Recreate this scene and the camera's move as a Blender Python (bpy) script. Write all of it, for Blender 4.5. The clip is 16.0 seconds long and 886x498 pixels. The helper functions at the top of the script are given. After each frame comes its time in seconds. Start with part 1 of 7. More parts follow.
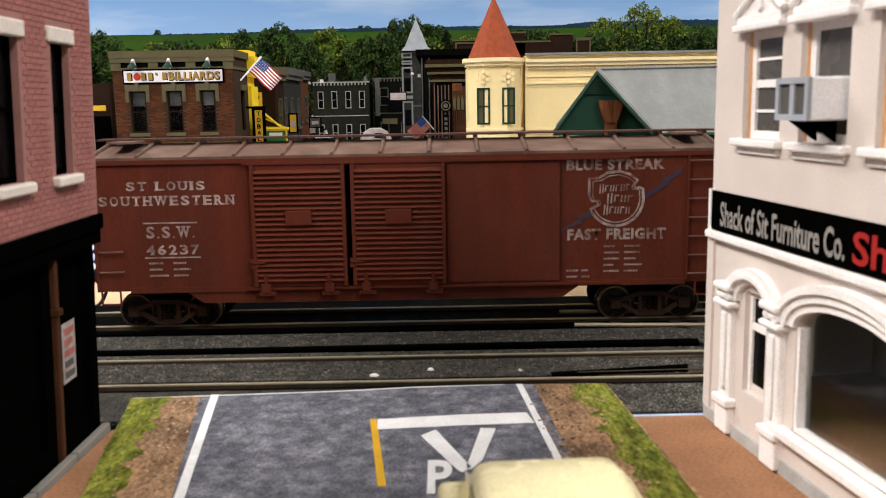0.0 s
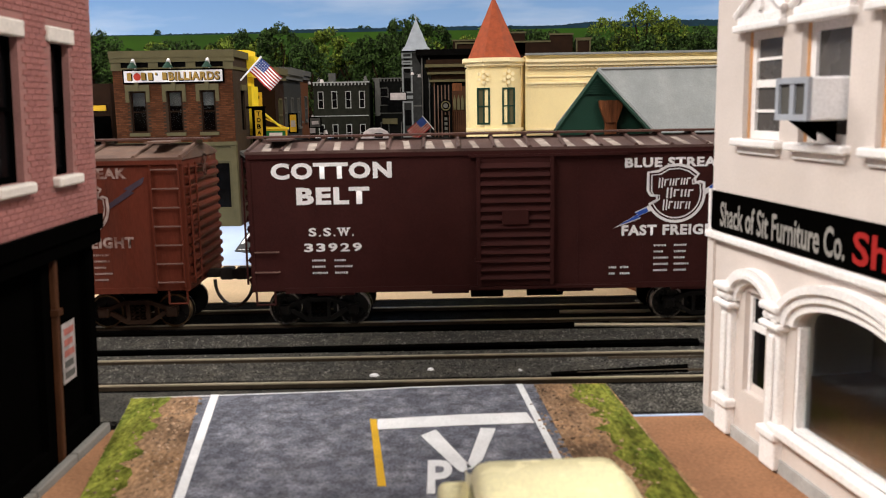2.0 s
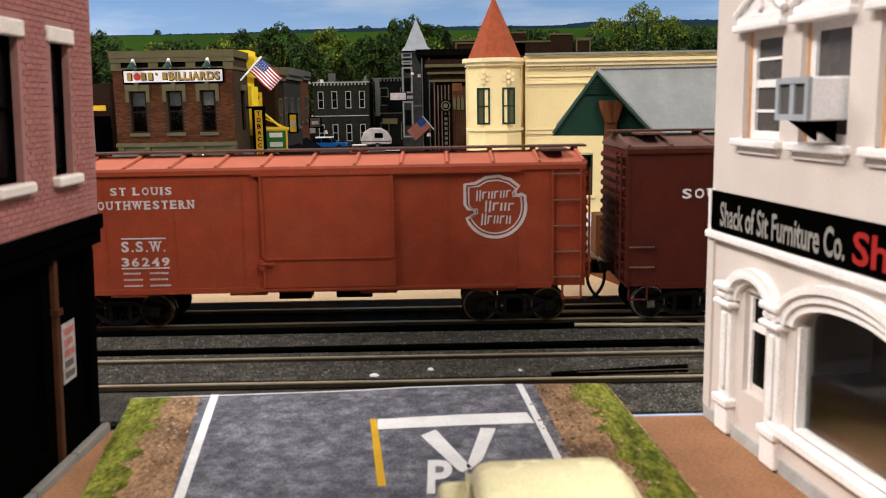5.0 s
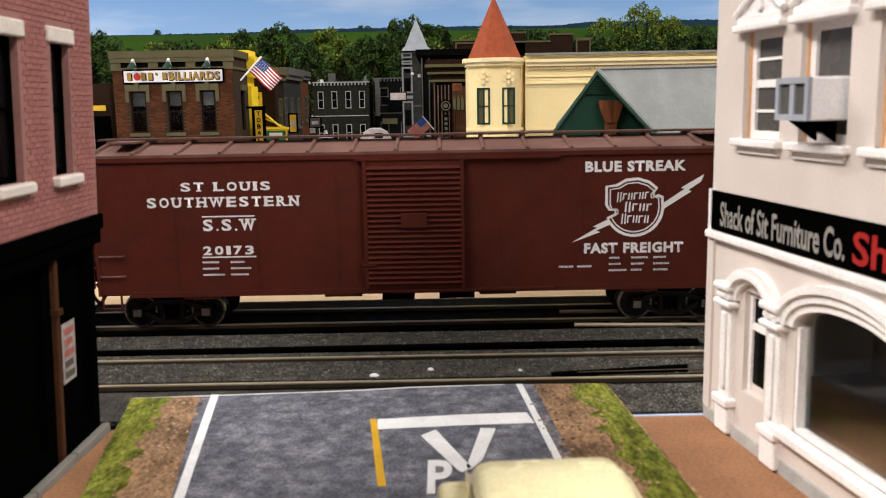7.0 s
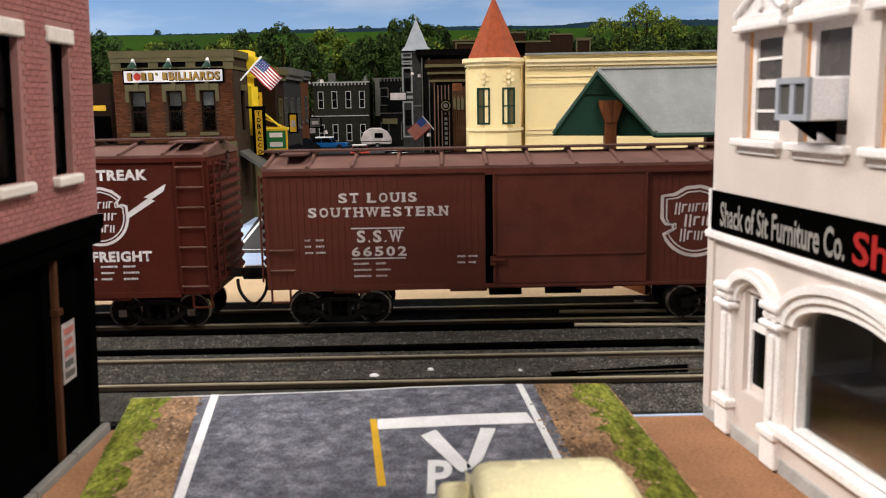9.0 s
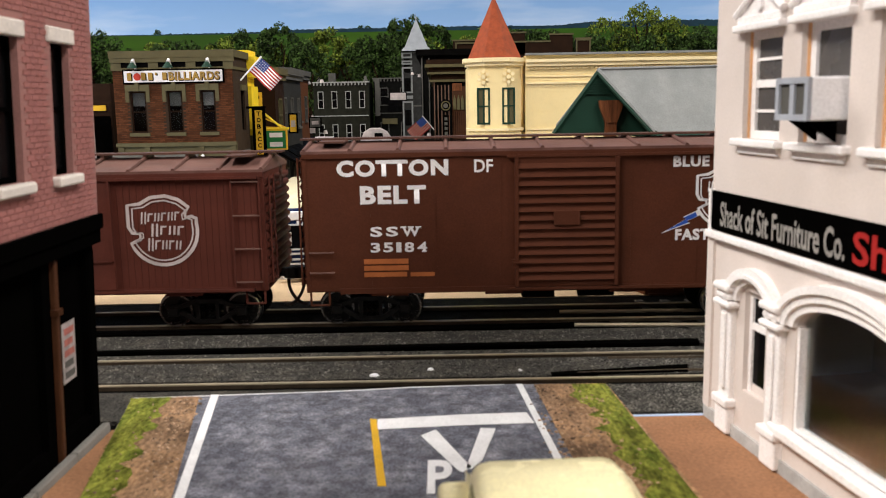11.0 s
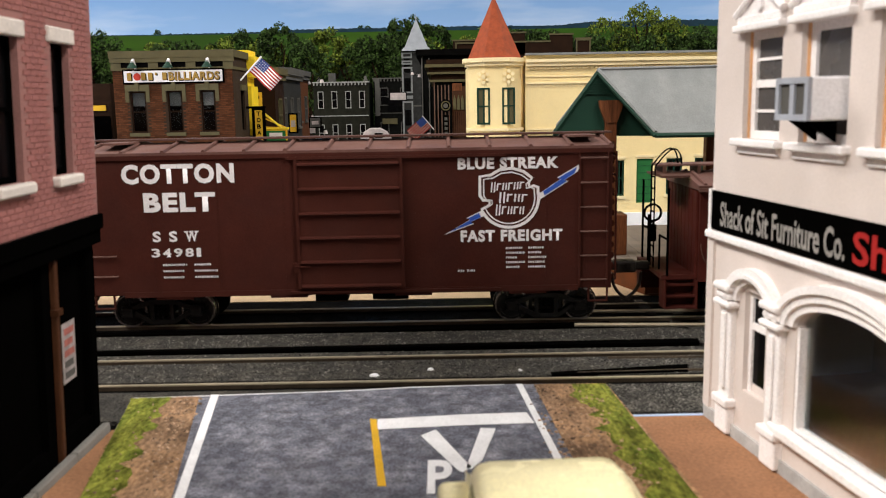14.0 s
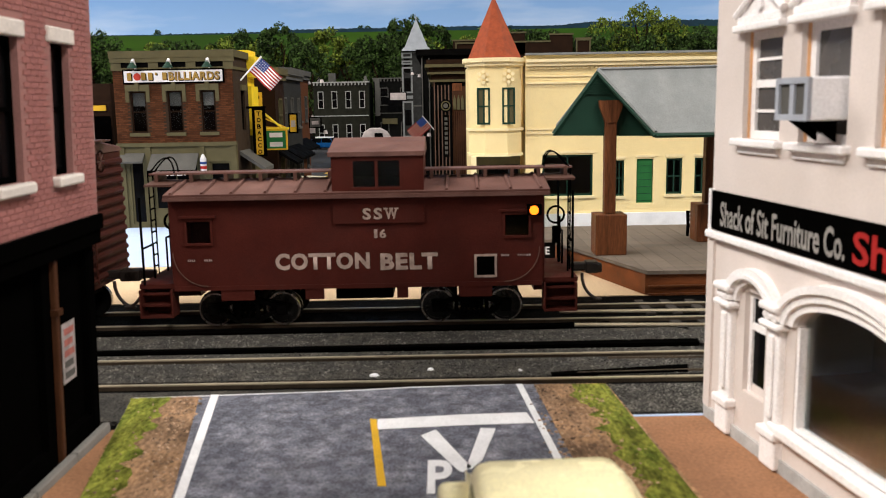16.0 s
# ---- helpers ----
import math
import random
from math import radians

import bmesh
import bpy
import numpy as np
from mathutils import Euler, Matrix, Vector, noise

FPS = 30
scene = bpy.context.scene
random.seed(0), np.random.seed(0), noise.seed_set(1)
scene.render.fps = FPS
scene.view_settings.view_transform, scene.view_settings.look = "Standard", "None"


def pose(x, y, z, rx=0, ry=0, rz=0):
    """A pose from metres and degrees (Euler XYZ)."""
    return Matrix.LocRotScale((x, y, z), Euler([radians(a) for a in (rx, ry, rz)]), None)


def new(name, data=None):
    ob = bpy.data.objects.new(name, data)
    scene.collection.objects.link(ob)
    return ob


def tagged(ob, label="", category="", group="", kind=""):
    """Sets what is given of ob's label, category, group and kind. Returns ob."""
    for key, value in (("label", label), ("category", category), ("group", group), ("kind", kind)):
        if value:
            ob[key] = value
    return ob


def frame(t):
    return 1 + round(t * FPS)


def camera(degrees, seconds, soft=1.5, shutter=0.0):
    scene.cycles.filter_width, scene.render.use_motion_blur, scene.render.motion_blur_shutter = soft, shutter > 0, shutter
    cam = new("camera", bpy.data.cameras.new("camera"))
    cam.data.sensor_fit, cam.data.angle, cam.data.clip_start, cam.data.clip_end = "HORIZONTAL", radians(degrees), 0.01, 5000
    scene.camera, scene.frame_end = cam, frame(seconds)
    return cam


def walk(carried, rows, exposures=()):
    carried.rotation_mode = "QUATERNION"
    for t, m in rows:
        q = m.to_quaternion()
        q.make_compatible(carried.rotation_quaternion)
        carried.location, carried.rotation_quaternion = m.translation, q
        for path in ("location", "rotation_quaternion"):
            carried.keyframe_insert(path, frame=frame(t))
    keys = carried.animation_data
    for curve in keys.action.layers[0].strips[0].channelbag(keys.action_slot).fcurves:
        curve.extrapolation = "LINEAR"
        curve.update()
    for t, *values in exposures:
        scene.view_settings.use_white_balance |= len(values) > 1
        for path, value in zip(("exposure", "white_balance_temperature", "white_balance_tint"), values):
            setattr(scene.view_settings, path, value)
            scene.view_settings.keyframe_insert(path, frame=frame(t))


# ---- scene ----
U = 0.01  # all sizes below are centimetres of the model; U turns them into metres

cam = camera(53.365, 16.0, soft=1.0)
cam.data.dof.use_dof = True
cam.data.dof.focus_distance = 0.55
cam.data.dof.aperture_fstop = 70.0
EYE = pose(0, 0, 0.06044, 80.681, 0, 0) @ pose(0, 0, 0, 0, 0, -1.026)
walk(cam, [(0, EYE), (16.0, EYE)], [(0, 0.16), (16.0, 0.16)])

# ---- light: the room's ceiling lamps and a dim grey surround ----
world = bpy.data.worlds.new("room_air")
scene.world = world
world.use_nodes = True
world.node_tree.nodes["Background"].inputs[0].default_value = (0.85, 0.92, 1.0, 1)
world.node_tree.nodes["Background"].inputs[1].default_value = 0.12


def ceiling_lamp(x, y, sx, sy, watts, color):
    data = bpy.data.lights.new("ceiling_lamp", "AREA")
    data.shape, data.size, data.size_y, data.energy, data.color = "RECTANGLE", sx, sy, watts, color
    ob = new("ceiling_lamp", data)
    ob.matrix_world = pose(x, y, 1.26)
    return ob


WARM = (1.0, 0.95, 0.89)
ceiling_lamp(-1.05, -0.6, 0.3, 1.2, 42.0, WARM)
ceiling_lamp(0.75, -0.75, 0.3, 1.2, 27.0, WARM)
ceiling_lamp(-1.0, 0.85, 0.3, 1.2, 22.0, WARM)
ceiling_lamp(1.0, 0.85, 0.3, 1.2, 20.0, WARM)


# ---- materials ----
def mat(name, col, rough=0.6, metal=0.0, var=0.12, scale=160.0, fine=2600.0, bump=0.15, grain=0.1, spec=0.18, stretch=(1, 1, 1), stain=None, amount=0.0, island=0.0, obrand=0.0):
    m = bpy.data.materials.new(name)
    m.use_nodes = True
    nt = m.node_tree
    b = nt.nodes["Principled BSDF"]
    b.inputs["Roughness"].default_value, b.inputs["Metallic"].default_value = rough, metal
    b.inputs["Specular IOR Level"].default_value = spec
    tc = nt.nodes.new("ShaderNodeTexCoord")
    mp = nt.nodes.new("ShaderNodeMapping")
    mp.inputs["Scale"].default_value = stretch
    nt.links.new(tc.outputs["Object"], mp.inputs["Vector"])
    n1, n2 = nt.nodes.new("ShaderNodeTexNoise"), nt.nodes.new("ShaderNodeTexNoise")
    n1.inputs["Scale"].default_value, n1.inputs["Detail"].default_value = scale, 5
    n2.inputs["Scale"].default_value, n2.inputs["Detail"].default_value = fine, 3
    for n in (n1, n2):
        nt.links.new(mp.outputs[0], n.inputs["Vector"])

    def ramp(src, lo, hi, a=0.3, z=0.7):
        r = nt.nodes.new("ShaderNodeMapRange")
        r.inputs[1].default_value, r.inputs[2].default_value, r.inputs[3].default_value, r.inputs[4].default_value = a, z, lo, hi
        nt.links.new(src, r.inputs[0])
        return r.outputs[0]

    def times(p, q):
        k = nt.nodes.new("ShaderNodeMath")
        k.operation = "MULTIPLY"
        nt.links.new(p, k.inputs[0]), nt.links.new(q, k.inputs[1])
        return k.outputs[0]

    f = times(ramp(n1.outputs["Fac"], 1 - var, 1 + var), ramp(n2.outputs["Fac"], 1 - grain, 1 + grain))
    if island:
        g = nt.nodes.new("ShaderNodeNewGeometry")
        f = times(f, ramp(g.outputs["Random Per Island"], 1 - island, 1 + island, 0, 1))
    if obrand:
        g = nt.nodes.new("ShaderNodeObjectInfo")
        f = times(f, ramp(g.outputs["Random"], 1 - obrand, 1 + obrand, 0, 1))
    base = nt.nodes.new("ShaderNodeMix")
    base.data_type = "RGBA"
    base.inputs[6].default_value = (*col, 1)
    base.inputs[7].default_value = (*(stain or col), 1)
    base.inputs[0].default_value = 0
    if amount:
        n3 = nt.nodes.new("ShaderNodeTexNoise")
        n3.inputs["Scale"].default_value, n3.inputs["Detail"].default_value, n3.inputs["Roughness"].default_value = scale * 0.45, 7, 0.65
        nt.links.new(mp.outputs[0], n3.inputs["Vector"])
        nt.links.new(ramp(n3.outputs["Fac"], 0, amount, 0.45, 0.68), base.inputs[0])
    vm = nt.nodes.new("ShaderNodeVectorMath")
    vm.operation = "SCALE"
    nt.links.new(base.outputs[2], vm.inputs[0])
    nt.links.new(f, vm.inputs["Scale"])
    nt.links.new(vm.outputs[0], b.inputs["Base Color"])
    nt.links.new(ramp(n1.outputs["Fac"], max(0.02, rough - 0.1), min(1, rough + 0.1)), b.inputs["Roughness"])
    if bump:
        bp = nt.nodes.new("ShaderNodeBump")
        bp.inputs["Strength"].default_value, bp.inputs["Distance"].default_value = bump, 0.0004
        nt.links.new(n2.outputs["Fac"], bp.inputs["Height"])
        nt.links.new(bp.outputs[0], b.inputs["Normal"])
    return m


def glow(name, col, strength):
    m = mat(name, col, 0.3, bump=0)
    b = m.node_tree.nodes["Principled BSDF"]
    b.inputs["Emission Color"].default_value, b.inputs["Emission Strength"].default_value = (*col, 1), strength
    return m


def glass_mat(name, col=(0.9, 0.95, 0.95), rough=0.05):
    m = bpy.data.materials.new(name)
    m.use_nodes = True
    b = m.node_tree.nodes["Principled BSDF"]
    b.inputs["Base Color"].default_value = (*col, 1)
    b.inputs["Roughness"].default_value, b.inputs["Transmission Weight"].default_value, b.inputs["IOR"].default_value = rough, 1.0, 1.2
    return m


M = dict(
    paint_white=mat("paint_white", (0.84, 0.84, 0.86), 0.5, var=0.08),
    letter_white=mat("letter_white", (0.75, 0.73, 0.74), 0.6, var=0.1, bump=0),
    letter_faded=mat("letter_faded", (0.34, 0.26, 0.235), 0.75, var=0.4, scale=420, bump=0, stain=(0.11, 0.03, 0.018), amount=1.0),
    letter_tan=mat("letter_tan", (0.36, 0.27, 0.23), 0.7, var=0.3, scale=420, bump=0),
    letter_grey=mat("letter_grey", (0.5, 0.44, 0.43), 0.7, var=0.2, bump=0),
    bolt_blue=mat("bolt_blue", (0.03, 0.09, 0.42), 0.55, bump=0),
    bolt_dark=mat("bolt_dark", (0.05, 0.035, 0.05), 0.6, bump=0, var=0.3),
    black=mat("black", (0.0012, 0.0011, 0.001), 0.8, spec=0.012),
    wheel_black=mat("wheel_black", (0.005, 0.0046, 0.0042), 0.3, spec=0.3, var=0.2),
    # Near-black; shade under the cars and inside buildings is put into this colour.
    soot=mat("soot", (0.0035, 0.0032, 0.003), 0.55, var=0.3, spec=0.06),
    truck_black=mat("truck_black", (0.007, 0.0065, 0.006), 0.42, var=0.4, spec=0.25),
    truck_rust=mat("truck_rust", (0.035, 0.018, 0.011), 0.6, var=0.4, spec=0.2, stain=(0.06, 0.03, 0.016), amount=0.5),
    roof_streak=mat("roof_streak", (0.3, 0.25, 0.22), 0.7, var=0.35, scale=260, stain=(0.16, 0.11, 0.09), amount=0.7),
    coupler_iron=mat("coupler_iron", (0.02, 0.015, 0.012), 0.45, var=0.4, spec=0.35),
    hose_grey=mat("hose_grey", (0.035, 0.026, 0.022), 0.5, var=0.3, spec=0.3),
    steel=mat("steel", (0.5, 0.47, 0.44), 0.3, 1.0, var=0.2),
    rim_worn=mat("rim_worn", (0.36, 0.33, 0.31), 0.28, 0.9, var=0.3),
    brass_worn=mat("brass_worn", (0.2, 0.13, 0.07), 0.35, 0.8, var=0.4),
    rail_brown=mat("rail_brown", (0.06, 0.045, 0.03), 0.6, 0.2, var=0.3),
    rail_head=mat("rail_head", (0.46, 0.4, 0.29), 0.35, 0.35, var=0.2, stretch=(0.15, 1, 1)),
    car_dark=mat("car_dark", (0.036, 0.0108, 0.0098), 0.62, spec=0.05, var=0.1, stain=(0.035, 0.012, 0.011), amount=0.4),
    car_brown=mat("car_brown", (0.08, 0.0265, 0.0145), 0.62, spec=0.05, var=0.08, stain=(0.07, 0.026, 0.017), amount=0.3),
    car_oxide=mat("car_oxide", (0.1, 0.0235, 0.0135), 0.62, spec=0.05, var=0.12, stretch=(1, 1, 0.25), stain=(0.075, 0.026, 0.018), amount=0.6),
    car_maroon=mat("car_maroon", (0.072, 0.0155, 0.0105), 0.62, spec=0.05, var=0.1, stain=(0.055, 0.02, 0.015), amount=0.4),
    car_plum=mat("car_plum", (0.053, 0.015, 0.0105), 0.62, spec=0.05, var=0.1, stain=(0.04, 0.016, 0.013), amount=0.4),
    caboose_red=mat("caboose_red", (0.06, 0.0128, 0.009), 0.62, spec=0.06, var=0.14, stain=(0.045, 0.014, 0.011), amount=0.5),
    # Rungs and grabs paler than the body: their highlights are in this colour.
    rung_highlight=mat("rung_highlight", (0.15, 0.085, 0.07), 0.5, var=0.3),
    car_red=mat("car_red", (0.24, 0.044, 0.02), 0.62, spec=0.05, var=0.1, stain=(0.19, 0.05, 0.028), amount=0.4),
    car_wood=mat("car_wood", (0.092, 0.0275, 0.0195), 0.62, spec=0.05, var=0.14, stain=(0.055, 0.022, 0.018), amount=0.5),
    roof_dust=mat("roof_dust", (0.11, 0.062, 0.046), 0.75, var=0.3, stain=(0.17, 0.12, 0.095), amount=0.5),
    roof_silver=mat("roof_silver", (0.075, 0.042, 0.036), 0.65, var=0.3, scale=90, stain=(0.13, 0.09, 0.08), amount=0.5),
    roof_red=mat("roof_red", (0.36, 0.1, 0.06), 0.6, var=0.12),
    roof_brown=mat("roof_brown", (0.11, 0.052, 0.042), 0.6, var=0.2, stain=(0.17, 0.095, 0.08), amount=0.4),
    walkway=mat("walkway", (0.075, 0.035, 0.026), 0.6, var=0.2),
    asphalt=mat("asphalt", (0.115, 0.118, 0.145), 0.85, var=0.4, scale=420, fine=2200, grain=0.45, stain=(0.24, 0.24, 0.275), amount=0.9, spec=0.1),
    ballast=mat("ballast", (0.042, 0.04, 0.036), 0.9, var=0.4, scale=300, fine=1800, grain=0.75, bump=0.8, stain=(0.09, 0.08, 0.065), amount=0.6, spec=0.08),
    gravel=mat("gravel", (0.1, 0.095, 0.085), 0.9, var=0.4, scale=300, island=0.85, spec=0.08),
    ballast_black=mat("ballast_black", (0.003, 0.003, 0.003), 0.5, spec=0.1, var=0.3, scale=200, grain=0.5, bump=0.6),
    street=mat("street", (0.045, 0.045, 0.047), 0.7, var=0.12, scale=60, grain=0.2),
    tie_grey=mat("tie_grey", (0.035, 0.03, 0.025), 0.8, var=0.4, stretch=(1, 0.2, 1)),
    tan=mat("tan", (0.62, 0.45, 0.28), 0.8, var=0.08, scale=60, grain=0.15),
    walk_blue=mat("walk_blue", (0.42, 0.52, 0.74), 0.7, var=0.06),
    plinth_grey=mat("plinth_grey", (0.42, 0.41, 0.4), 0.8, var=0.2),
    pillar_dark=mat("pillar_dark", (0.055, 0.02, 0.008), 0.55, var=0.3),
    ac_grey=mat("ac_grey", (0.36, 0.38, 0.43), 0.5),
    ac_white=mat("ac_white", (0.88, 0.87, 0.9), 0.5, var=0.04),
    # Grey base stands in for what the upper panes reflect.
    pane_reflection=mat("pane_reflection", (0.075, 0.068, 0.064), 0.25, spec=0.3),
    notice=mat("notice", (0.34, 0.3, 0.29), 0.7, var=0.3, scale=500),
    notice_red=mat("notice_red", (0.36, 0.12, 0.1), 0.7, var=0.3, scale=500),
    concrete=mat("concrete", (0.19, 0.18, 0.165), 0.8, var=0.12),
    board_brown=mat("board_brown", (0.32, 0.16, 0.085), 0.85, var=0.12, scale=120, fine=1500, grain=0.2, bump=0.3),
    dirt=mat("dirt", (0.26, 0.16, 0.095), 0.9, var=0.5, scale=170, fine=1600, grain=0.45, bump=0.5, stain=(0.42, 0.24, 0.12), amount=0.85, stretch=(1, 0.45, 1), spec=0.08),
    turf=mat("turf", (0.19, 0.2, 0.035), 0.95, var=0.5, scale=330, fine=1500, grain=0.5, bump=0.8, stain=(0.05, 0.075, 0.012), amount=1.0, stretch=(1, 0.4, 1), spec=0.05),
    yellow=mat("yellow", (0.72, 0.42, 0.03), 0.5),
    stone_dark=mat("stone_dark", (0.03, 0.03, 0.029), 0.85, spec=0.05, var=0.3),
    sign_letter=mat("sign_letter", (0.3, 0.28, 0.26), 0.6, bump=0),
    brick_pink=mat("brick_pink", (0.33, 0.135, 0.122), 0.85, var=0.1, island=0.08, obrand=0.08),
    mortar=mat("mortar", (0.3, 0.145, 0.13), 0.9, var=0.1),
    stone_white=mat("stone_white", (0.66, 0.6, 0.55), 0.8, var=0.12),
    plaster=mat("plaster", (0.68, 0.6, 0.56), 0.75, var=0.06, scale=60, grain=0.05, bump=0.08, stain=(0.55, 0.46, 0.4), amount=0.35),
    trim_white=mat("trim_white", (0.88, 0.84, 0.83), 0.5, var=0.05),
    orange_wood=mat("orange_wood", (0.72, 0.4, 0.2), 0.6),
    glass=glass_mat("glass"),
    glass_dim=glass_mat("glass_dim", (0.42, 0.43, 0.42), 0.08),
    stencil_orange=mat("stencil_orange", (0.42, 0.13, 0.04), 0.6, var=0.2, bump=0),
    blind_grey=mat("blind_grey", (0.5, 0.48, 0.46), 0.8),
    window_dark=mat("window_dark", (0.003, 0.003, 0.0033), 0.15, spec=0.05, bump=0, var=0.3),
    brick_brown=mat("brick_brown", (0.085, 0.032, 0.0145), 0.85, spec=0.06, var=0.15, island=0.3),
    stone_tan=mat("stone_tan", (0.098, 0.085, 0.045), 0.8, spec=0.06, var=0.12),
    cream=mat("cream", (0.86, 0.7, 0.37), 0.7, var=0.05, scale=60),
    cream_trim=mat("cream_trim", (0.85, 0.71, 0.42), 0.65, var=0.05),
    roof_tile=mat("roof_tile", (0.31, 0.068, 0.028), 0.8, var=0.2, scale=420, island=0.25),
    green_dark=mat("green_dark", (0.008, 0.035, 0.022), 0.6),
    green_door=mat("green_door", (0.02, 0.13, 0.035), 0.55),
    roof_grey=mat("roof_grey", (0.2, 0.21, 0.21), 0.75, var=0.1, stretch=(1, 0.3, 1), stain=(0.3, 0.3, 0.29), amount=0.4),
    wood_post=mat("wood_post", (0.12, 0.04, 0.014), 0.5, var=0.45, scale=420, grain=0.3, bump=0.4, stretch=(1, 1, 0.12), stain=(0.05, 0.016, 0.006), amount=0.6),
    # Lightened brown: the lit shop interior and glass reflections put into colour.
    shop_lit_brown=mat("shop_lit_brown", (0.3, 0.2, 0.14), 0.8, var=0.35, scale=45, stain=(0.14, 0.1, 0.08), amount=0.8),
    plank=mat("plank", (0.15, 0.12, 0.095), 0.85, var=0.2, stretch=(0.2, 1, 1), obrand=0.1),
    wood_red=mat("wood_red", (0.16, 0.05, 0.016), 0.6, var=0.35, stretch=(0.2, 1, 1)),
    mortar_brown=mat("mortar_brown", (0.035, 0.021, 0.012), 0.9),
    brick_black=mat("brick_black", (0.005, 0.005, 0.0046), 0.85, spec=0.03, var=0.3),
    hotel_trim=mat("hotel_trim", (0.3, 0.3, 0.28), 0.7, var=0.2),
    silver=mat("silver", (0.62, 0.62, 0.62), 0.3, 0.35, var=0.15, bump=0),
    brick_olive=mat("brick_olive", (0.017, 0.017, 0.0125), 0.85, spec=0.04, var=0.3),
    stone_grey=mat("stone_grey", (0.085, 0.082, 0.075), 0.8, var=0.15),
    brown_wood=mat("brown_wood", (0.02, 0.0095, 0.005), 0.7, spec=0.06, var=0.2),
    metal_roof=mat("metal_roof", (0.28, 0.3, 0.33), 0.5, 0.3),
    lime=mat("lime", (0.42, 0.6, 0.02), 0.35),
    chrome=mat("chrome", (0.8, 0.8, 0.8), 0.12, 1.0, bump=0),
    bus_blue=mat("bus_blue", (0.006, 0.02, 0.08), 0.35),
    bus_cream=mat("bus_cream", (0.62, 0.55, 0.38), 0.4),
    tyre=mat("tyre", (0.015, 0.015, 0.015), 0.7),
    paint_blue=mat("paint_blue", (0.01, 0.1, 0.32), 0.3),
    paint_red=mat("paint_red", (0.55, 0.06, 0.04), 0.35),
    paint_steel=mat("paint_steel", (0.2, 0.27, 0.32), 0.3),
    paint_cream=mat("paint_cream", (0.9, 0.82, 0.5), 0.25, bump=0.02, var=0.03),
    red=mat("red", (0.36, 0.02, 0.018), 0.5),
    navy=mat("navy", (0.03, 0.06, 0.22), 0.6),
    sign_green=mat("sign_green", (0.02, 0.16, 0.05), 0.5),
    yellow_bright=mat("yellow_bright", (0.85, 0.62, 0.03), 0.5),
    gold=mat("gold", (0.36, 0.22, 0.05), 0.5),
    wall_room=mat("wall_room", (0.42, 0.42, 0.42), 0.9, scale=3),
    sky=None,
)


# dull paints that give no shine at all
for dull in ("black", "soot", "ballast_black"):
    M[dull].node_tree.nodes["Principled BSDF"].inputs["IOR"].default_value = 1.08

# ---- mesh helpers ----
def box(bm, x0, x1, y0, y1, z0, z1, f=None):
    f = f or (lambda x, y, z: (x, y, z))
    v = [bm.verts.new(f(x, y, z)) for z in (z0, z1) for y in (y0, y1) for x in (x0, x1)]
    for q in ((0, 2, 3, 1), (4, 5, 7, 6), (0, 1, 5, 4), (2, 6, 7, 3), (0, 4, 6, 2), (1, 3, 7, 5)):
        bm.faces.new([v[i] for i in q])
    return v


def boxes(*specs, f=None):
    bm = bmesh.new()
    for s in specs:
        box(bm, *s, f=f)
    return bm


def bevelled(bm, width, seg=2):
    bmesh.ops.bevel(bm, geom=list(bm.edges), offset=width, segments=seg, affect="EDGES", profile=0.5)
    return bm


def prism(bm, pts, a0, a1, axis="x"):
    """A closed outline pulled from a0 to a1 along an axis; pts are (y, z), (x, z) or (x, y)."""
    def at(p, a):
        return {"x": (a, p[0], p[1]), "y": (p[0], a, p[1]), "z": (p[0], p[1], a)}[axis]
    lo, hi = [bm.verts.new(at(p, a0)) for p in pts], [bm.verts.new(at(p, a1)) for p in pts]
    n = len(pts)
    bm.faces.new(lo), bm.faces.new(hi[::-1])
    for i in range(n):
        bm.faces.new((lo[i], hi[i], hi[(i + 1) % n], lo[(i + 1) % n]))
    return bm


def disc(bm, c, r, a0, a1, axis="y", seg=20, r2=None):
    r2 = r if r2 is None else r2
    ring = []
    for a, rr in ((a0, r), (a1, r2)):
        row = []
        for i in range(seg):
            w = 2 * math.pi * i / seg
            p, q = rr * math.cos(w), rr * math.sin(w)
            row.append(bm.verts.new({"y": (c[0] + p, a, c[1] + q), "x": (a, c[0] + p, c[1] + q), "z": (c[0] + p, c[1] + q, a)}[axis]))
        ring.append(row)
    lo, hi = ring
    bm.faces.new(lo), bm.faces.new(hi[::-1])
    for i in range(seg):
        bm.faces.new((lo[i], hi[i], hi[(i + 1) % seg], lo[(i + 1) % seg]))
    return bm


def rod(bm, a, b, r, seg=8):
    a, b = Vector(a), Vector(b)
    q = (b - a).to_track_quat("Z", "Y")
    rows = []
    for p in (a, b):
        rows.append([bm.verts.new(p + q @ Vector((r * math.cos(2 * math.pi * i / seg), r * math.sin(2 * math.pi * i / seg), 0))) for i in range(seg)])
    bm.faces.new(rows[0]), bm.faces.new(rows[1])
    for i in range(seg):
        bm.faces.new((rows[0][i], rows[1][i], rows[1][(i + 1) % seg], rows[0][(i + 1) % seg]))
    return bm


def path_rod(pts, r, bm=None, seg=6):
    bm = bm or bmesh.new()
    for a, b in zip(pts, pts[1:]):
        rod(bm, a, b, r, seg)
    return bm


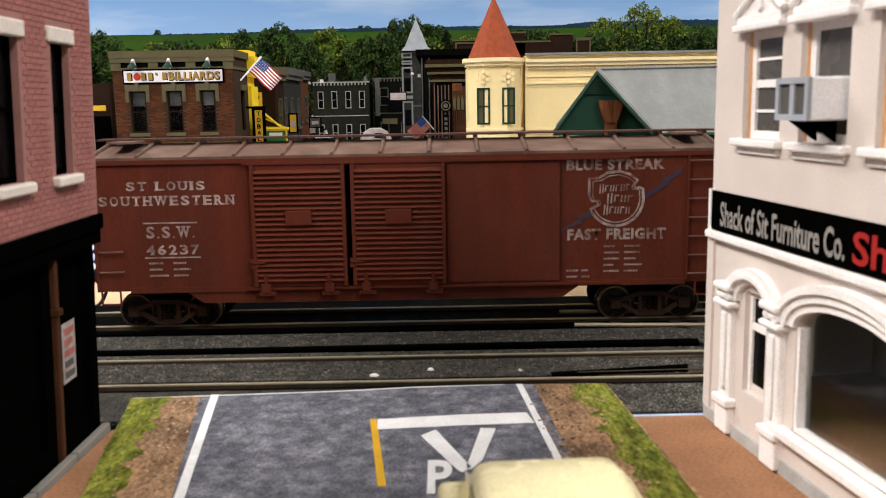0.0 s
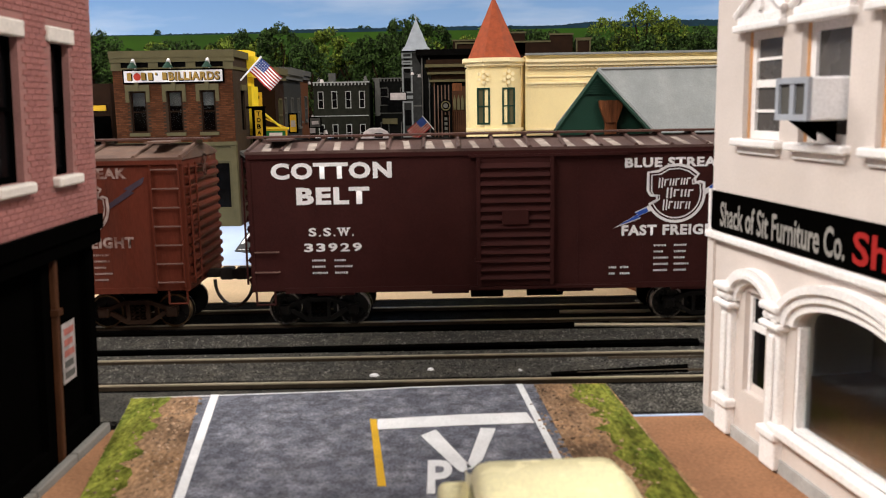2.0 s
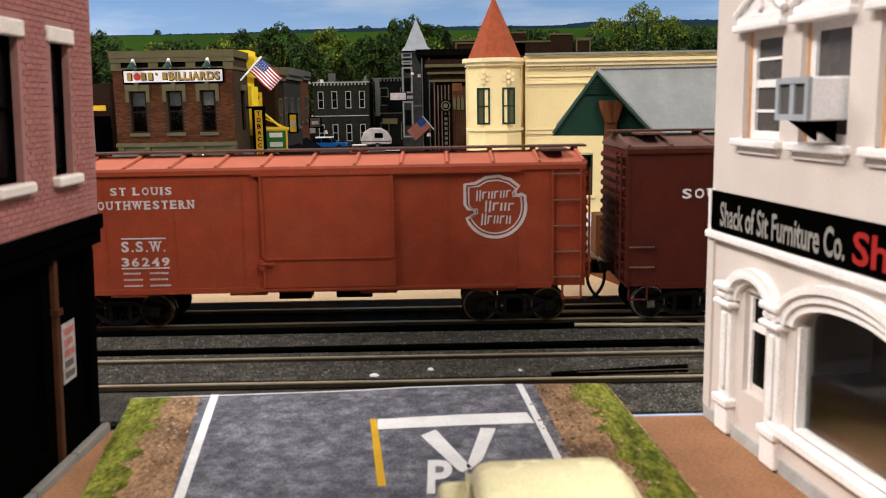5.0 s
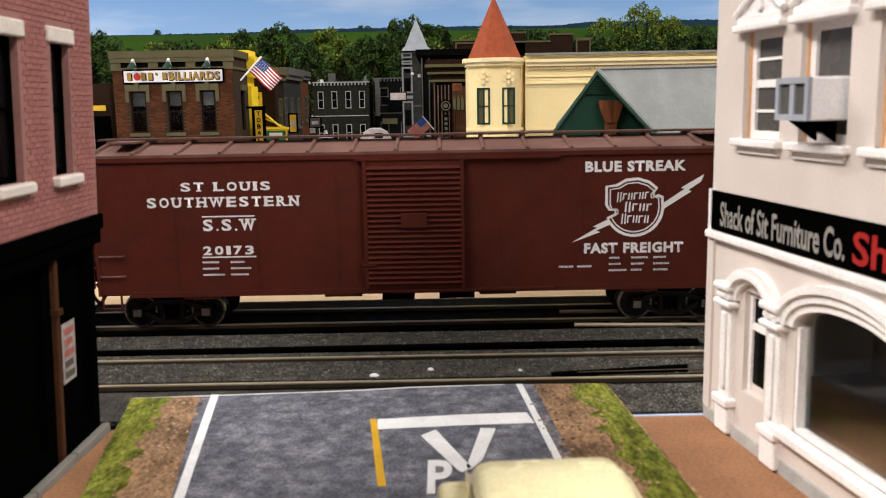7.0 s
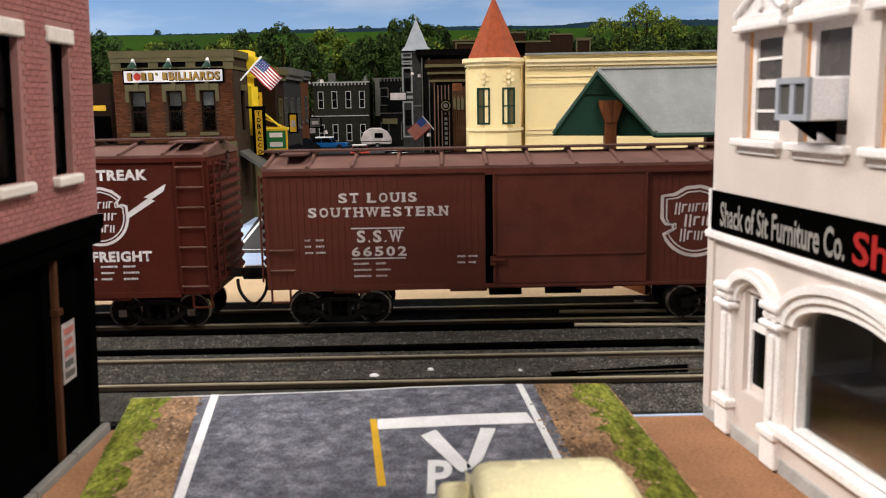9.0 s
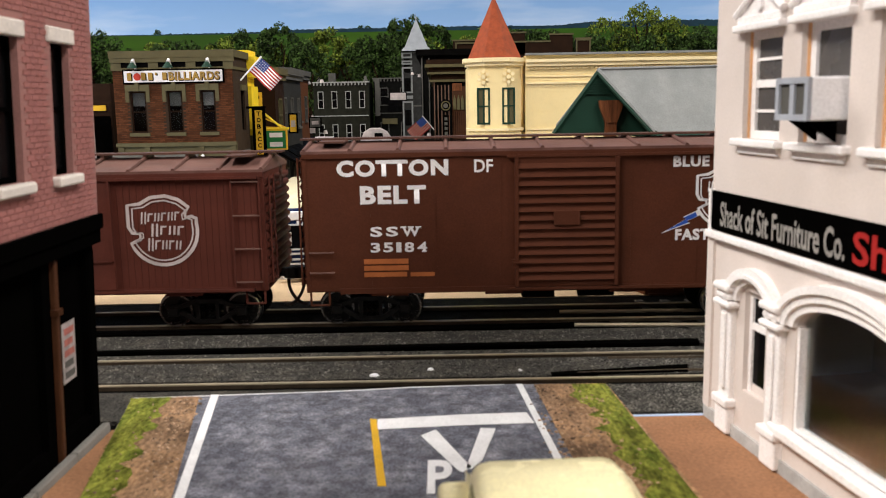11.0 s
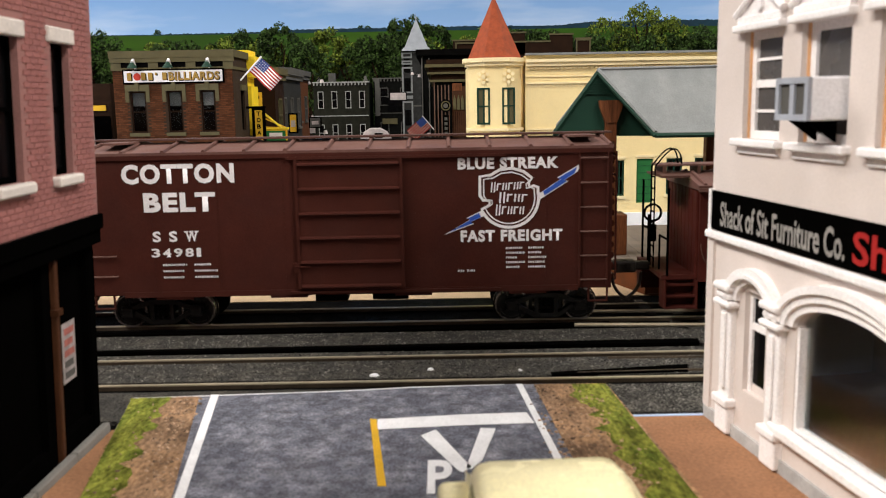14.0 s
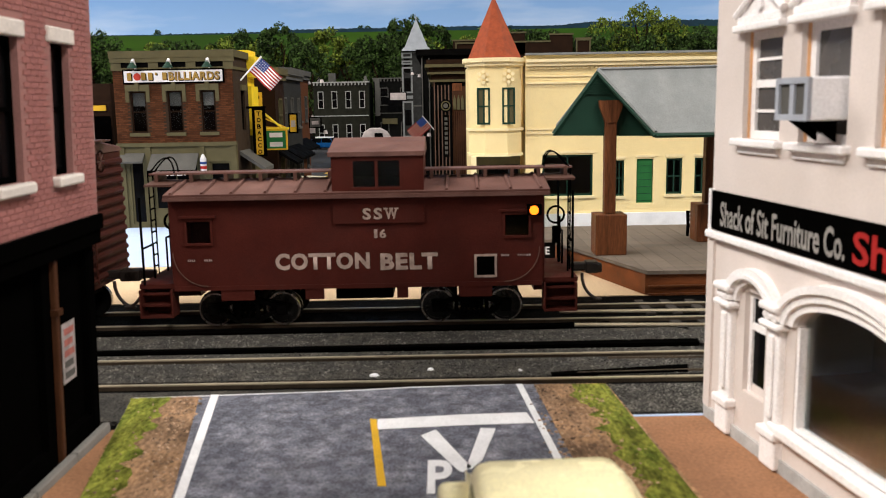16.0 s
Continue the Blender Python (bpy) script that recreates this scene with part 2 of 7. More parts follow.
def arc_band(bm, cx, cz, r0, r1, y0, y1, a0, a1, n=16, sx=1.0):
    """A ring or arch in the xz plane between two radii."""
    rows = []
    for i in range(n + 1):
        w = radians(a0 + (a1 - a0) * i / n)
        c, s = math.cos(w) * sx, math.sin(w)
        rows.append([bm.verts.new((cx + r * c, y, cz + r * s)) for r, y in ((r0, y0), (r1, y0), (r1, y1), (r0, y1))])
    for p, q in zip(rows, rows[1:]):
        for i in range(4):
            bm.faces.new((p[i], p[(i + 1) % 4], q[(i + 1) % 4], q[i]))
    if abs(a1 - a0) < 359:
        bm.faces.new(rows[0]), bm.faces.new(rows[-1][::-1])
    return bm


def finish(name, bm, material, smooth=False):
    bmesh.ops.recalc_face_normals(bm, faces=bm.faces)
    me = bpy.data.meshes.new(name)
    for v in bm.verts:
        v.co *= U
    bm.to_mesh(me)
    bm.free()
    me.materials.append(M[material])
    if smooth:
        me.shade_smooth()
    return me


def part(name, bm, material, parent, label="", smooth=False):
    ob = new(name, finish(name, bm, material, smooth))
    ob.parent = parent
    return tagged(ob, label)


def piece(name, me, parent, x, y, z):
    ob = new(name, me)
    ob.parent = parent
    ob.location = (x * U, y * U, z * U)
    return ob


def thing(name, x, y, z, label, category, group="", kind="", rz=0.0, rx=0.0):
    ob = new(name)
    ob.empty_display_size = 0.01
    ob.matrix_basis = pose(x * U, y * U, z * U, 0, 0, rz) @ pose(0, 0, 0, rx)
    return tagged(ob, label, category, group, kind)


def solid(name, bm, material, label, category, kind="", smooth=False):
    return tagged(new(name, finish(name, bm, material, smooth)), label, category, "", kind)


FONT = {}
# where the slab feet of the serif lettering stand, as (share of the letter's width, top 1 or foot 0)
SLAB = {"T": ((0.5, 0),), "L": ((0.16, 0), (0.16, 1)), "I": ((0.5, 0), (0.5, 1)), "H": ((0.14, 0), (0.14, 1), (0.86, 0), (0.86, 1)), "U": ((0.14, 1), (0.86, 1)),
        "W": ((0.08, 1), (0.5, 1), (0.92, 1)), "E": ((0.16, 0), (0.16, 1)), "R": ((0.16, 0), (0.16, 1), (0.9, 0)), "N": ((0.13, 0), (0.13, 1), (0.87, 1)), "1": ((0.5, 0),), "4": ((0.7, 0),), "9": (), "7": ()}
SERIF = ("ST LOUIS", "SOUTHWESTERN", "S.S.W.", "S.S.W", "SSW", "S S W", "46237", "33929", "36249", "20173", "66502", "35184", "34981", "16")
HEAVY = ("BILLIARDS", "COTTON", "BELT", "BLUE STREAK", "FAST FREIGHT")


def letters(words):
    """Flat meshes of the words in the built-in font, each one unit wide and one unit high about its middle."""
    obs = {}
    for w in words:
        cu = bpy.data.curves.new("letters", "FONT")
        cu.body, cu.offset, cu.resolution_u = w, 0.045 if w in HEAVY else 0.03 if len(w) == 1 else 0.02, 3
        cu.space_character = 1.12 if w in HEAVY else 1.0
        obs[w] = new("letters", cu)
    dg = bpy.context.evaluated_depsgraph_get()
    for w, ob in obs.items():
        me = bpy.data.meshes.new_from_object(ob.evaluated_get(dg))
        xs, ys = [v.co.x for v in me.vertices], [v.co.y for v in me.vertices]
        for v in me.vertices:
            v.co = ((v.co.x - (min(xs) + max(xs)) / 2) / (max(xs) - min(xs)), 0, (v.co.y - (min(ys) + max(ys)) / 2) / (max(ys) - min(ys)))
        FONT[w] = me
    for ob in obs.values():
        cu = ob.data
        bpy.data.objects.remove(ob)
        bpy.data.curves.remove(cu)


def slab_letters(words):
    """Serif lettering: the letters set wide, with slab feet on their stems, one unit wide and one unit high about the middle."""
    for text in words:
        bm = bmesh.new()
        x = 0.0
        for ch in text:
            if ch == " ":
                x += 0.55
                continue
            wide = {"I": 0.3, "W": 1.2, ".": 0.2, "1": 0.42}.get(ch, 0.8)
            low, high = (0.0, 0.18) if ch == "." else (0.0, 1.0)
            old = len(bm.verts)
            bm.from_mesh(FONT[ch])
            bm.verts.ensure_lookup_table()
            for v in bm.verts[old:]:
                v.co = Vector((x + wide * (v.co.x + 0.5), 0, low + (high - low) * (v.co.z + 0.5)))
            for at, top in SLAB.get(ch, ()):
                c, half = x + wide * at, 0.2
                z0, z1 = (0.86, 1.0) if top else (0.0, 0.14)
                bm.faces.new([bm.verts.new((c + dx, -0.0004, z)) for dx, z in ((-half, z0), (half, z0), (half, z1), (-half, z1))])
            x += wide + 0.26
        for v in bm.verts:
            v.co = Vector((v.co.x / (x - 0.26) - 0.5, v.co.y, v.co.z - 0.5))
        me = bpy.data.meshes.new("letters")
        bm.to_mesh(me)
        bm.free()
        FONT[text] = me


def word(text, parent, x, y, z, w, h, material, label="", name="lettering", rz=0.0):
    me = FONT[text].copy()
    turn = Matrix.Rotation(radians(rz), 3, "Z")
    for v in me.vertices:
        v.co = turn @ Vector((v.co.x * w * U, v.co.y * U, v.co.z * h * U)) + Vector((x, y, z)) * U
    me.materials.clear()
    me.materials.append(M[material])
    ob = new(name, me)
    ob.parent = parent
    return tagged(ob, label)


letters(["COTTON", "BELT", "BLUE STREAK", "FAST FREIGHT", "BILLIARDS", "BARBER", "Shack of Sit Furniture Co.", "Sho", "WELCOME", "TO", "P", "DF", *"STLOUIHWERNBAC.0123456789"])
slab_letters(SERIF)

# ---- building helpers ----
def wall_cells(bm, u0, u1, v0, v1, holes, place, t):
    """A wall with real openings, one closed mesh. place(u, v, w) gives the point w deep in the wall."""
    us = sorted({u0, u1, *[min(max(h[k], u0), u1) for h in holes for k in (0, 1)]})
    vs = sorted({v0, v1, *[min(max(h[k], v0), v1) for h in holes for k in (2, 3)]})
    full = {(i, j) for i in range(len(us) - 1) for j in range(len(vs) - 1)
            if not any(h[0] < (us[i] + us[i + 1]) / 2 < h[1] and h[2] < (vs[j] + vs[j + 1]) / 2 < h[3] for h in holes)}
    made = {}

    def at(i, j, k):
        if (i, j, k) not in made:
            made[i, j, k] = bm.verts.new(place(us[i], vs[j], t * k))
        return made[i, j, k]
    for i, j in full:
        bm.faces.new((at(i, j, 0), at(i + 1, j, 0), at(i + 1, j + 1, 0), at(i, j + 1, 0)))
        bm.faces.new((at(i, j, 1), at(i, j + 1, 1), at(i + 1, j + 1, 1), at(i + 1, j, 1)))
        for (di, dj), (p, q) in (((-1, 0), ((0, 0), (0, 1))), ((1, 0), ((1, 1), (1, 0))), ((0, -1), ((1, 0), (0, 0))), ((0, 1), ((0, 1), (1, 1)))):
            if (i + di, j + dj) not in full:
                a, b = (i + p[0], j + p[1]), (i + q[0], j + q[1])
                bm.faces.new((at(*a, 0), at(*b, 0), at(*b, 1), at(*a, 1)))


def window_frame(x0, x1, z0, z1, y0, y1, w, nx=1, nz=1, bar=None):
    bar = bar or w * 0.7
    bm = boxes((x0, x0 + w, y0, y1, z0, z1), (x1 - w, x1, y0, y1, z0, z1), (x0 + w, x1 - w, y0, y1, z0, z0 + w), (x0 + w, x1 - w, y0, y1, z1 - w, z1))
    for i in range(1, nx):
        x = x0 + (x1 - x0) * i / nx
        box(bm, x - bar / 2, x + bar / 2, y0 + 0.01, y1 - 0.01, z0 + w, z1 - w)
    for i in range(1, nz):
        z = z0 + (z1 - z0) * i / nz
        box(bm, x0 + w, x1 - w, y0 + 0.005, y1 - 0.005, z - bar / 2, z + bar / 2)
    return bm


def shell(b, x0, x1, depth, h, material, front=(), left=(), right=(), t=0.2, z0=0.0, roof="roof_grey", front_from=None):
    bm = bmesh.new()
    wall_cells(bm, x0, x1, z0 if front_from is None else front_from, h, front, lambda u, v, w: (u, w, v), t)
    part("front_wall", bm, material, b)
    for s, x, holes in ((1, x0, left), (-1, x1, right)):
        bm = bmesh.new()
        wall_cells(bm, t, depth, z0, h, holes, lambda u, v, w: (x + s * w, u, v), t)
        part("side_wall", bm, material, b)
    part("back_wall", boxes((x0 + t, x1 - t, depth - t, depth, z0, h)), material, b)
    part("roof", boxes((x0 + t, x1 - t, t, depth - t, h - 0.5, h - 0.4)), roof, b)


def brick_face(b, x0, x1, z0, z1, holes, course, length, material, proud=0.012):
    """Courses of thin bricks standing proud of a front wall, round its openings."""
    bm = bmesh.new()
    for r in range(int((z1 - z0) / course)):
        z = z0 + r * course
        x = x0 - (length / 2 if r % 2 else 0)
        while x < x1 - 0.02:
            a, c = max(x, x0) + 0.008, min(x + length, x1) - 0.008
            if c - a > 0.04 and not any(c > h[0] and a < h[1] and z + course > h[2] and z < h[3] for h in holes):
                box(bm, a, c, -proud, 0.002, z + 0.006, z + course - 0.012)
            x += length
    tagged(part("brickwork", bm, material, b), kind="stuff")


def sash(b, x0, x1, z0, z1, frame_mat, y=0.08, w=0.08, nx=1, nz=2, blind="", side=None):
    """A window in a front wall: frame, pane and what hangs behind it."""
    win = part("window", window_frame(x0, x1, z0, z1, y, y + 0.08, w, nx, nz), frame_mat, b)
    part("pane", boxes((x0 + w, x1 - w, y + 0.035, y + 0.045, z0 + w, z1 - w)), "glass_dim", win)
    if blind:
        part("blind", boxes((x0 + w, x1 - w, y + 0.1, y + 0.12, z0 + (z1 - z0) * 0.64, z1 - w)), blind, win, "drawn roller blind")
    return win

# ---- room round the layout ----
bm = boxes((-220, 220, -220, 200, -100, -98))
solid("floor", bm, "wall_room", "plain grey room floor below the layout", "floor", "structure")
for n, s in (("wall_south", (-220, 220, -222, -220, -98, 130)), ("wall_north", (-220, 220, 200, 202, -98, 130)), ("wall_west", (-222, -220, -220, 200, -98, 130)), ("wall_east", (220, 222, -220, 200, -98, 130))):
    solid(n, boxes(s), "wall_room", "plain pale grey room wall", "wall", "structure")
solid("ceiling", boxes((-220, 220, -220, 200, 130, 132)), "wall_room", "plain pale room ceiling", "ceiling", "structure")

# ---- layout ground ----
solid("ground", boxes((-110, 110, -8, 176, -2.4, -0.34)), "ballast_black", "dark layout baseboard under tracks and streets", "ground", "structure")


def flat(name, pts, z0, z1, material, label, category, kind="structure"):
    return solid(name, prism(bmesh.new(), pts, z0, z1, "z"), material, label, category, kind)


def gritty(name, y0, y1, z, label, seed, xa=-11, xb=11):
    """A bed of filler with loose grains of stone on it."""
    rng = random.Random(seed)
    flat(name, [(-40, y0), (40, y0), (40, y1), (-40, y1)], -0.2, z, "ballast", label, "track bed")
    bm = bmesh.new()
    for i in range(int((y1 - y0) * 2600)):
        x, y = rng.uniform(xa, xb), rng.uniform(y0 + 0.03, y1 - 0.03)
        r = rng.choice((0.012, 0.018, 0.025, 0.035))
        w = rng.uniform(0, 3.1)
        c, s = r * math.cos(w), r * math.sin(w)
        lo = [bm.verts.new((x + p, y + q, z - 0.002)) for p, q in ((c, s), (-s, c), (-c, -s), (s, -c))]
        tip = bm.verts.new((x + rng.uniform(-0.3, 0.3) * r, y, z + r * rng.uniform(0.5, 1.0)))
        for k in range(4):
            bm.faces.new((lo[k], lo[(k + 1) % 4], tip))
    solid("gravel", bm, "gravel", "loose grey stone grains " + label.split(" ", 3)[-1], "gravel", "stuff")


flat("ballast_bed", [(-60, 17.6), (60, 17.6), (60, 27.6), (-60, 27.6)], -0.338, -0.12, "ballast_black", "near-black track bed", "track bed")
gritty("track_filler", 19.14, 20.56, -0.03, "grey-brown gritty infill between the rails", 3)
gritty("track_filler", 20.95, 21.4, -0.05, "grey gritty strip beside the rail", 4)
gritty("track_filler", 21.72, 23.35, -0.06, "grey gritty infill between the tracks", 5)
flat("pale_edge", [(3.5, 16.7), (12, 16.78), (12, 16.86), (3.5, 16.8)], -0.2, -0.125, "walk_blue", "thin pale blue edge of the hardboard", "ground")
gritty("track_filler", 23.4, 24.15, -0.14, "dark gritty shoulder of the far track", 6)
flat("tan_board", [(-60, 27.65), (60, 27.65), (60, 34.3), (-60, 34.3)], -0.337, -0.1, "tan", "bare tan cork board strip beside the track", "ground")
flat("sidewalk", [(-60, 34.31), (60, 34.31), (60, 60), (-60, 60)], -0.336, -0.08, "walk_blue", "pale blue-grey smooth sidewalk slab", "pavement")
flat("main_street", [(-9.0, 37.6), (-8.4, 37.2), (-1.6, 36.9), (-0.4, 37.6), (1.2, 39.9), (30, 40.3), (30, 41.8), (3.6, 41.85), (1.0, 44), (1.0, 62), (-1, 140), (-30, 140), (-17.2, 120), (-14.7, 97), (-12.2, 67), (-10.9, 54)], -0.08, -0.04, "street", "dark grey asphalt main street", "road")
flat("far_ground", [(-70, 60.01), (70, 60.01), (70, 165), (-70, 165)], -0.335, -0.082, "street", "dark grey ground round the far blocks", "ground")


# ---- tracks ----
def rail(y, x0=-60, x1=60):
    t = thing("rail", 0, y, 0, "weathered brass-brown model railway rail, worn bright on top", "rail", "rails of the tracks")
    part("web", boxes((x0, x1, -0.05, 0.05, -0.3, -0.03)), "rail_brown", t)
    part("head", boxes((x0, x1, -0.045, 0.045, -0.03, 0.0)), "rail_head", t)


for yy in (18.89, 20.85, 24.36, 26.1):
    rail(yy)

gritty("track_shoulder", 16.9, 18.7, -0.112, "dark gritty shoulder of the near track", 9, 3.4, 9)
# turnout running off beside the far track, with open ties
tn = thing("turnout", 0, 0, 0, "turnout rails with open dark ties", "track")
for (xa, ya), (xb, yb) in (((3.6, 23.72), (16, 22.9)), ((3.4, 25.3), (16, 24.9)), ((3.9, 20.42), (16, 20.1)), ((3.0, 19.25), (16, 19.7))):
    bm = bmesh.new()
    rod(bm, (xa, ya, -0.04), (xb, yb, -0.04), 0.055, 6)
    part("diverging_rail", bm, "rail_head" if ya > 22 else "rail_brown", tn)
for k in range(12):
    x = 6.05 + k * 0.78
    part("tie", bevelled(boxes((x - 0.14, x + 0.14, 25.05, 26.8, -0.2, -0.06)), 0.02), "tie_grey", tn)
    part("tie", bevelled(boxes((x + 0.3, x + 0.58, 23.1, 24.2, -0.2, -0.06)), 0.02), "tie_grey", tn)
# Solid black strips beside the rails; no groove is cut.
for name, pts in (("flangeway", [(-12, 21.6), (6.44, 21.59), (6.5, 21.95), (3.0, 21.93), (-12, 21.75)]), ("switch_blade", [(2.4, 19.1), (5.49, 19.22), (5.63, 19.74), (2.4, 19.3)]), ("flangeway", [(-12, 23.38), (2.0, 23.38), (4.6, 23.92), (2.0, 23.75), (-12, 23.6)])):
    part(name, prism(bmesh.new(), pts, -0.1, 0.004, "z"), "black", tn, "flat black strip beside the rail")
for x, y, w in ((-1.62, 19.38, 0.12), (-0.34, 19.75, 0.08), (1.72, 19.55, 0.05)):
    bm = bmesh.new()
    disc(bm, (x, y), w, -0.03, 0.0, "z", 7, w * 0.7)
    solid("pale_chip", bm, "paint_white", "small chip of white plaster between the rails", "debris")
# white lines on the main street
ln = thing("street_lines", 0, 0, -0.036, "painted white lane lines on the main street", "road marking")
for a, b in (((-1.35, 42.9), (-5.0, 85.8)), ((-9.1, 39.5), (-14.6, 96.7)), ((-1.1, 37.3), (-1.35, 42.9)), ((-8.9, 37.9), (-1.2, 37.25))):
    d = (Vector(b) - Vector(a)).normalized() * 0.07
    part("lane_line", prism(bmesh.new(), [(a[0] - d.y, a[1] + d.x), (b[0] - d.y, b[1] + d.x), (b[0] + d.y, b[1] - d.x), (a[0] + d.y, a[1] - d.x)], 0, 0.006, "z"), "paint_white", ln)
for k in range(8):
    s0, s1 = k / 8, k / 8 + 0.07
    a, b = Vector((-9.8, 70)).lerp(Vector((-12.6, 112)), s0), Vector((-9.8, 70)).lerp(Vector((-12.6, 112)), s1)
    part("lane_dash", boxes((min(a.x, b.x) - 0.06, max(a.x, b.x) + 0.06, a.y, b.y, 0, 0.006)), "yellow", ln)

# ---- near corner: road, verges, brick shop, white shop, parked car ----
RZ = -0.1
solid("near_base", boxes((-30, 30, -8, 17.55, -0.338, -0.2)), "ballast_black", "dark board under the near street", "ground", "structure")
flat("brown_board", [(3.2, 4), (12, 4), (12, 16.75), (3.55, 16.68)], -0.2, -0.13, "board_brown", "bare brown hardboard beside the road", "ground")
flat("orange_board", [(-6.75, 4), (-2.5, 4), (-4, 15), (-6.55, 16.5)], -0.2, -0.135, "board_brown", "bare brown hardboard strip by the kerb", "ground")
flat("road_sheet", [(-4.27, 4), (-4.0, 4), (2.6, 4), (4.55, 4), (4.0, 12.95), (3.55, 18.75), (1.3, 18.8), (-0.8, 18.72), (-2.2, 18.55), (-6.79, 18.3), (-5.92, 13.35)], -0.128, RZ - 0.004, "asphalt", "printed dark asphalt road sheet", "road")
flat("white_edge", [(-6.75, 18.3), (-2.2, 18.55), (-0.8, 18.72), (1.3, 18.8), (1.3, 18.76), (-0.8, 18.66), (-2.2, 18.5), (-6.75, 18.26)], RZ - 0.004, RZ, "paint_white", "thin white cut edge of the road sheet", "road edge")
flat("verge_dirt", [(-4.26, 4), (-2.8, 4), (-4.42, 13.3), (-5.33, 18.34), (-6.78, 18.29), (-5.92, 13.35)], RZ - 0.004, RZ, "dirt", "brown earth verge printed beside the road", "verge")
flat("verge_dirt", [(4.55, 4), (2.5, 4), (2.3, 13.0), (1.95, 18.76), (3.55, 18.74), (4.0, 12.95)], RZ - 0.004, RZ, "dirt", "brown stony earth verge printed beside the road", "verge")


def turf(pts_a, pts_b, name, label):
    """A mossy strip with a ragged inner edge."""
    rng = random.Random(len(name) + int(pts_a[0][0] * 10))
    bm = bmesh.new()
    n = 60
    outer, inner = [], []
    for i in range(n + 1):
        s = i / n
        a = Vector(pts_a[0]).lerp(Vector(pts_a[1]), s)
        b = Vector(pts_b[0]).lerp(Vector(pts_b[1]), s)
        b = b.lerp(a, rng.uniform(-0.3, 0.4))
        outer.append((a.x, a.y)), inner.append((b.x, b.y))
    for i in range(n):
        q = [outer[i], outer[i + 1], inner[i + 1], inner[i]]
        bm.faces.new([bm.verts.new((p[0], p[1], RZ + 0.006)) for p in q])
    for i in range(500):
        s, k = rng.random(), rng.random() ** 0.7
        a = Vector(pts_a[0]).lerp(Vector(pts_a[1]), s)
        b = Vector(pts_b[0]).lerp(Vector(pts_b[1]), s)
        p = a.lerp(b, k)
        w, h = rng.uniform(0.01, 0.03), rng.uniform(0.008, 0.02)
        box(bm, p.x - w, p.x + w, p.y - w, p.y + w, RZ + 0.004, RZ + h)
    solid(name, bm, "turf", label, "moss", "stuff")


turf([(-4.26, 4), (-6.77, 18.25)], [(-3.75, 4), (-6.12, 18.3)], "verge_moss", "ragged yellow-green moss strip along the verge")
turf([(4.52, 4), (3.53, 18.7)], [(3.95, 4), (2.75, 18.7)], "verge_moss", "ragged yellow-green moss strip along the verge")


def pebbles(a0, a1, spread, n, seed):
    """Pale stones strewn along the edge between earth and road."""
    rng = random.Random(seed)
    bm = bmesh.new()
    for i in range(n):
        p = Vector(a0).lerp(Vector(a1), rng.random()) + Vector((rng.gauss(0, spread), 0))
        r = rng.uniform(0.015, 0.05)
        disc(bm, (p.x, p.y), r, RZ - 0.002, RZ + r * 0.5, "z", 5, r * 0.5)
    solid("pebbles", bm, "pebble", "pale stones strewn on the earth verge", "pebbles", "stuff")


M["pebble"] = mat("pebble", (0.3, 0.2, 0.13), 0.9, var=0.3, island=0.7)
pebbles((-4.25, 10), (-5.5, 18.2), 0.14, 260, 1), pebbles((2.5, 10), (2.15, 18.6), 0.2, 320, 2), pebbles((-4.9, 10), (-5.9, 18.2), 0.25, 120, 3), pebbles((3.2, 10), (2.8, 18.6), 0.3, 160, 4)
PZ = RZ + 0.001


def stripe(name, pts, material, label):
    flat(name, pts, PZ - 0.001, PZ + 0.004, material, label, "road marking", "")


stripe("edge_line", [(-5.1, 18.42), (-4.93, 18.43), (-4.17, 13.0), (-3.0, 4), (-3.17, 4), (-4.34, 13.0)], "paint_white", "painted white edge line on the road")
stripe("edge_line", [(1.56, 18.79), (1.7, 18.79), (2.06, 14.0), (2.5, 4), (2.33, 4), (1.92, 14.0)], "paint_white", "painted white edge line on the road")
stripe("centre_line", [(-1.51, 16.73), (-1.38, 16.73), (-1.0, 13.6), (-1.14, 13.6)], "yellow", "painted yellow centre line on the road")
stripe("stop_line", [(-1.36, 16.72), (0.3, 16.9), (1.62, 16.96), (1.72, 16.36), (0.3, 16.3), (-1.33, 16.16)], "paint_white", "painted white stop line on the road")
stripe("crossing_mark", [(-0.48, 15.8), (-0.2, 16.1), (0.42, 14.3), (0.27, 14.1), (0.2, 14.15)], "paint_white", "painted white diagonal of a crossing mark")
stripe("crossing_mark", [(0.66, 16.14), (0.95, 16.1), (0.62, 14.6), (0.4, 14.2), (0.33, 14.3)], "paint_white", "painted white diagonal of a crossing mark")
pk = thing("road_letter", -0.12, 13.95, PZ + 0.006, "painted white letter on the road", "road marking")
pm = word("P", pk, 0, 0, 0, 0.42, 1.35, "paint_white")
for v in pm.data.vertices:
    v.co = Vector((v.co.x, v.co.z, 0))

# kerb stones by the brick shop
kb = thing("kerb", -6.78, 16.6, -0.2, "worn grey stone kerb along the brick shop", "kerb", kind="structure")
rng = random.Random(5)
for i in range(7):
    a, b = -1.6 * i - 0.02, -1.6 * (i + 1) + 0.02
    bm = boxes((0.03, 0.16 + rng.uniform(0, 0.03), b, a, 0, 0.2))
    part("kerb_stone", bevelled(bm, 0.03), "concrete", kb)


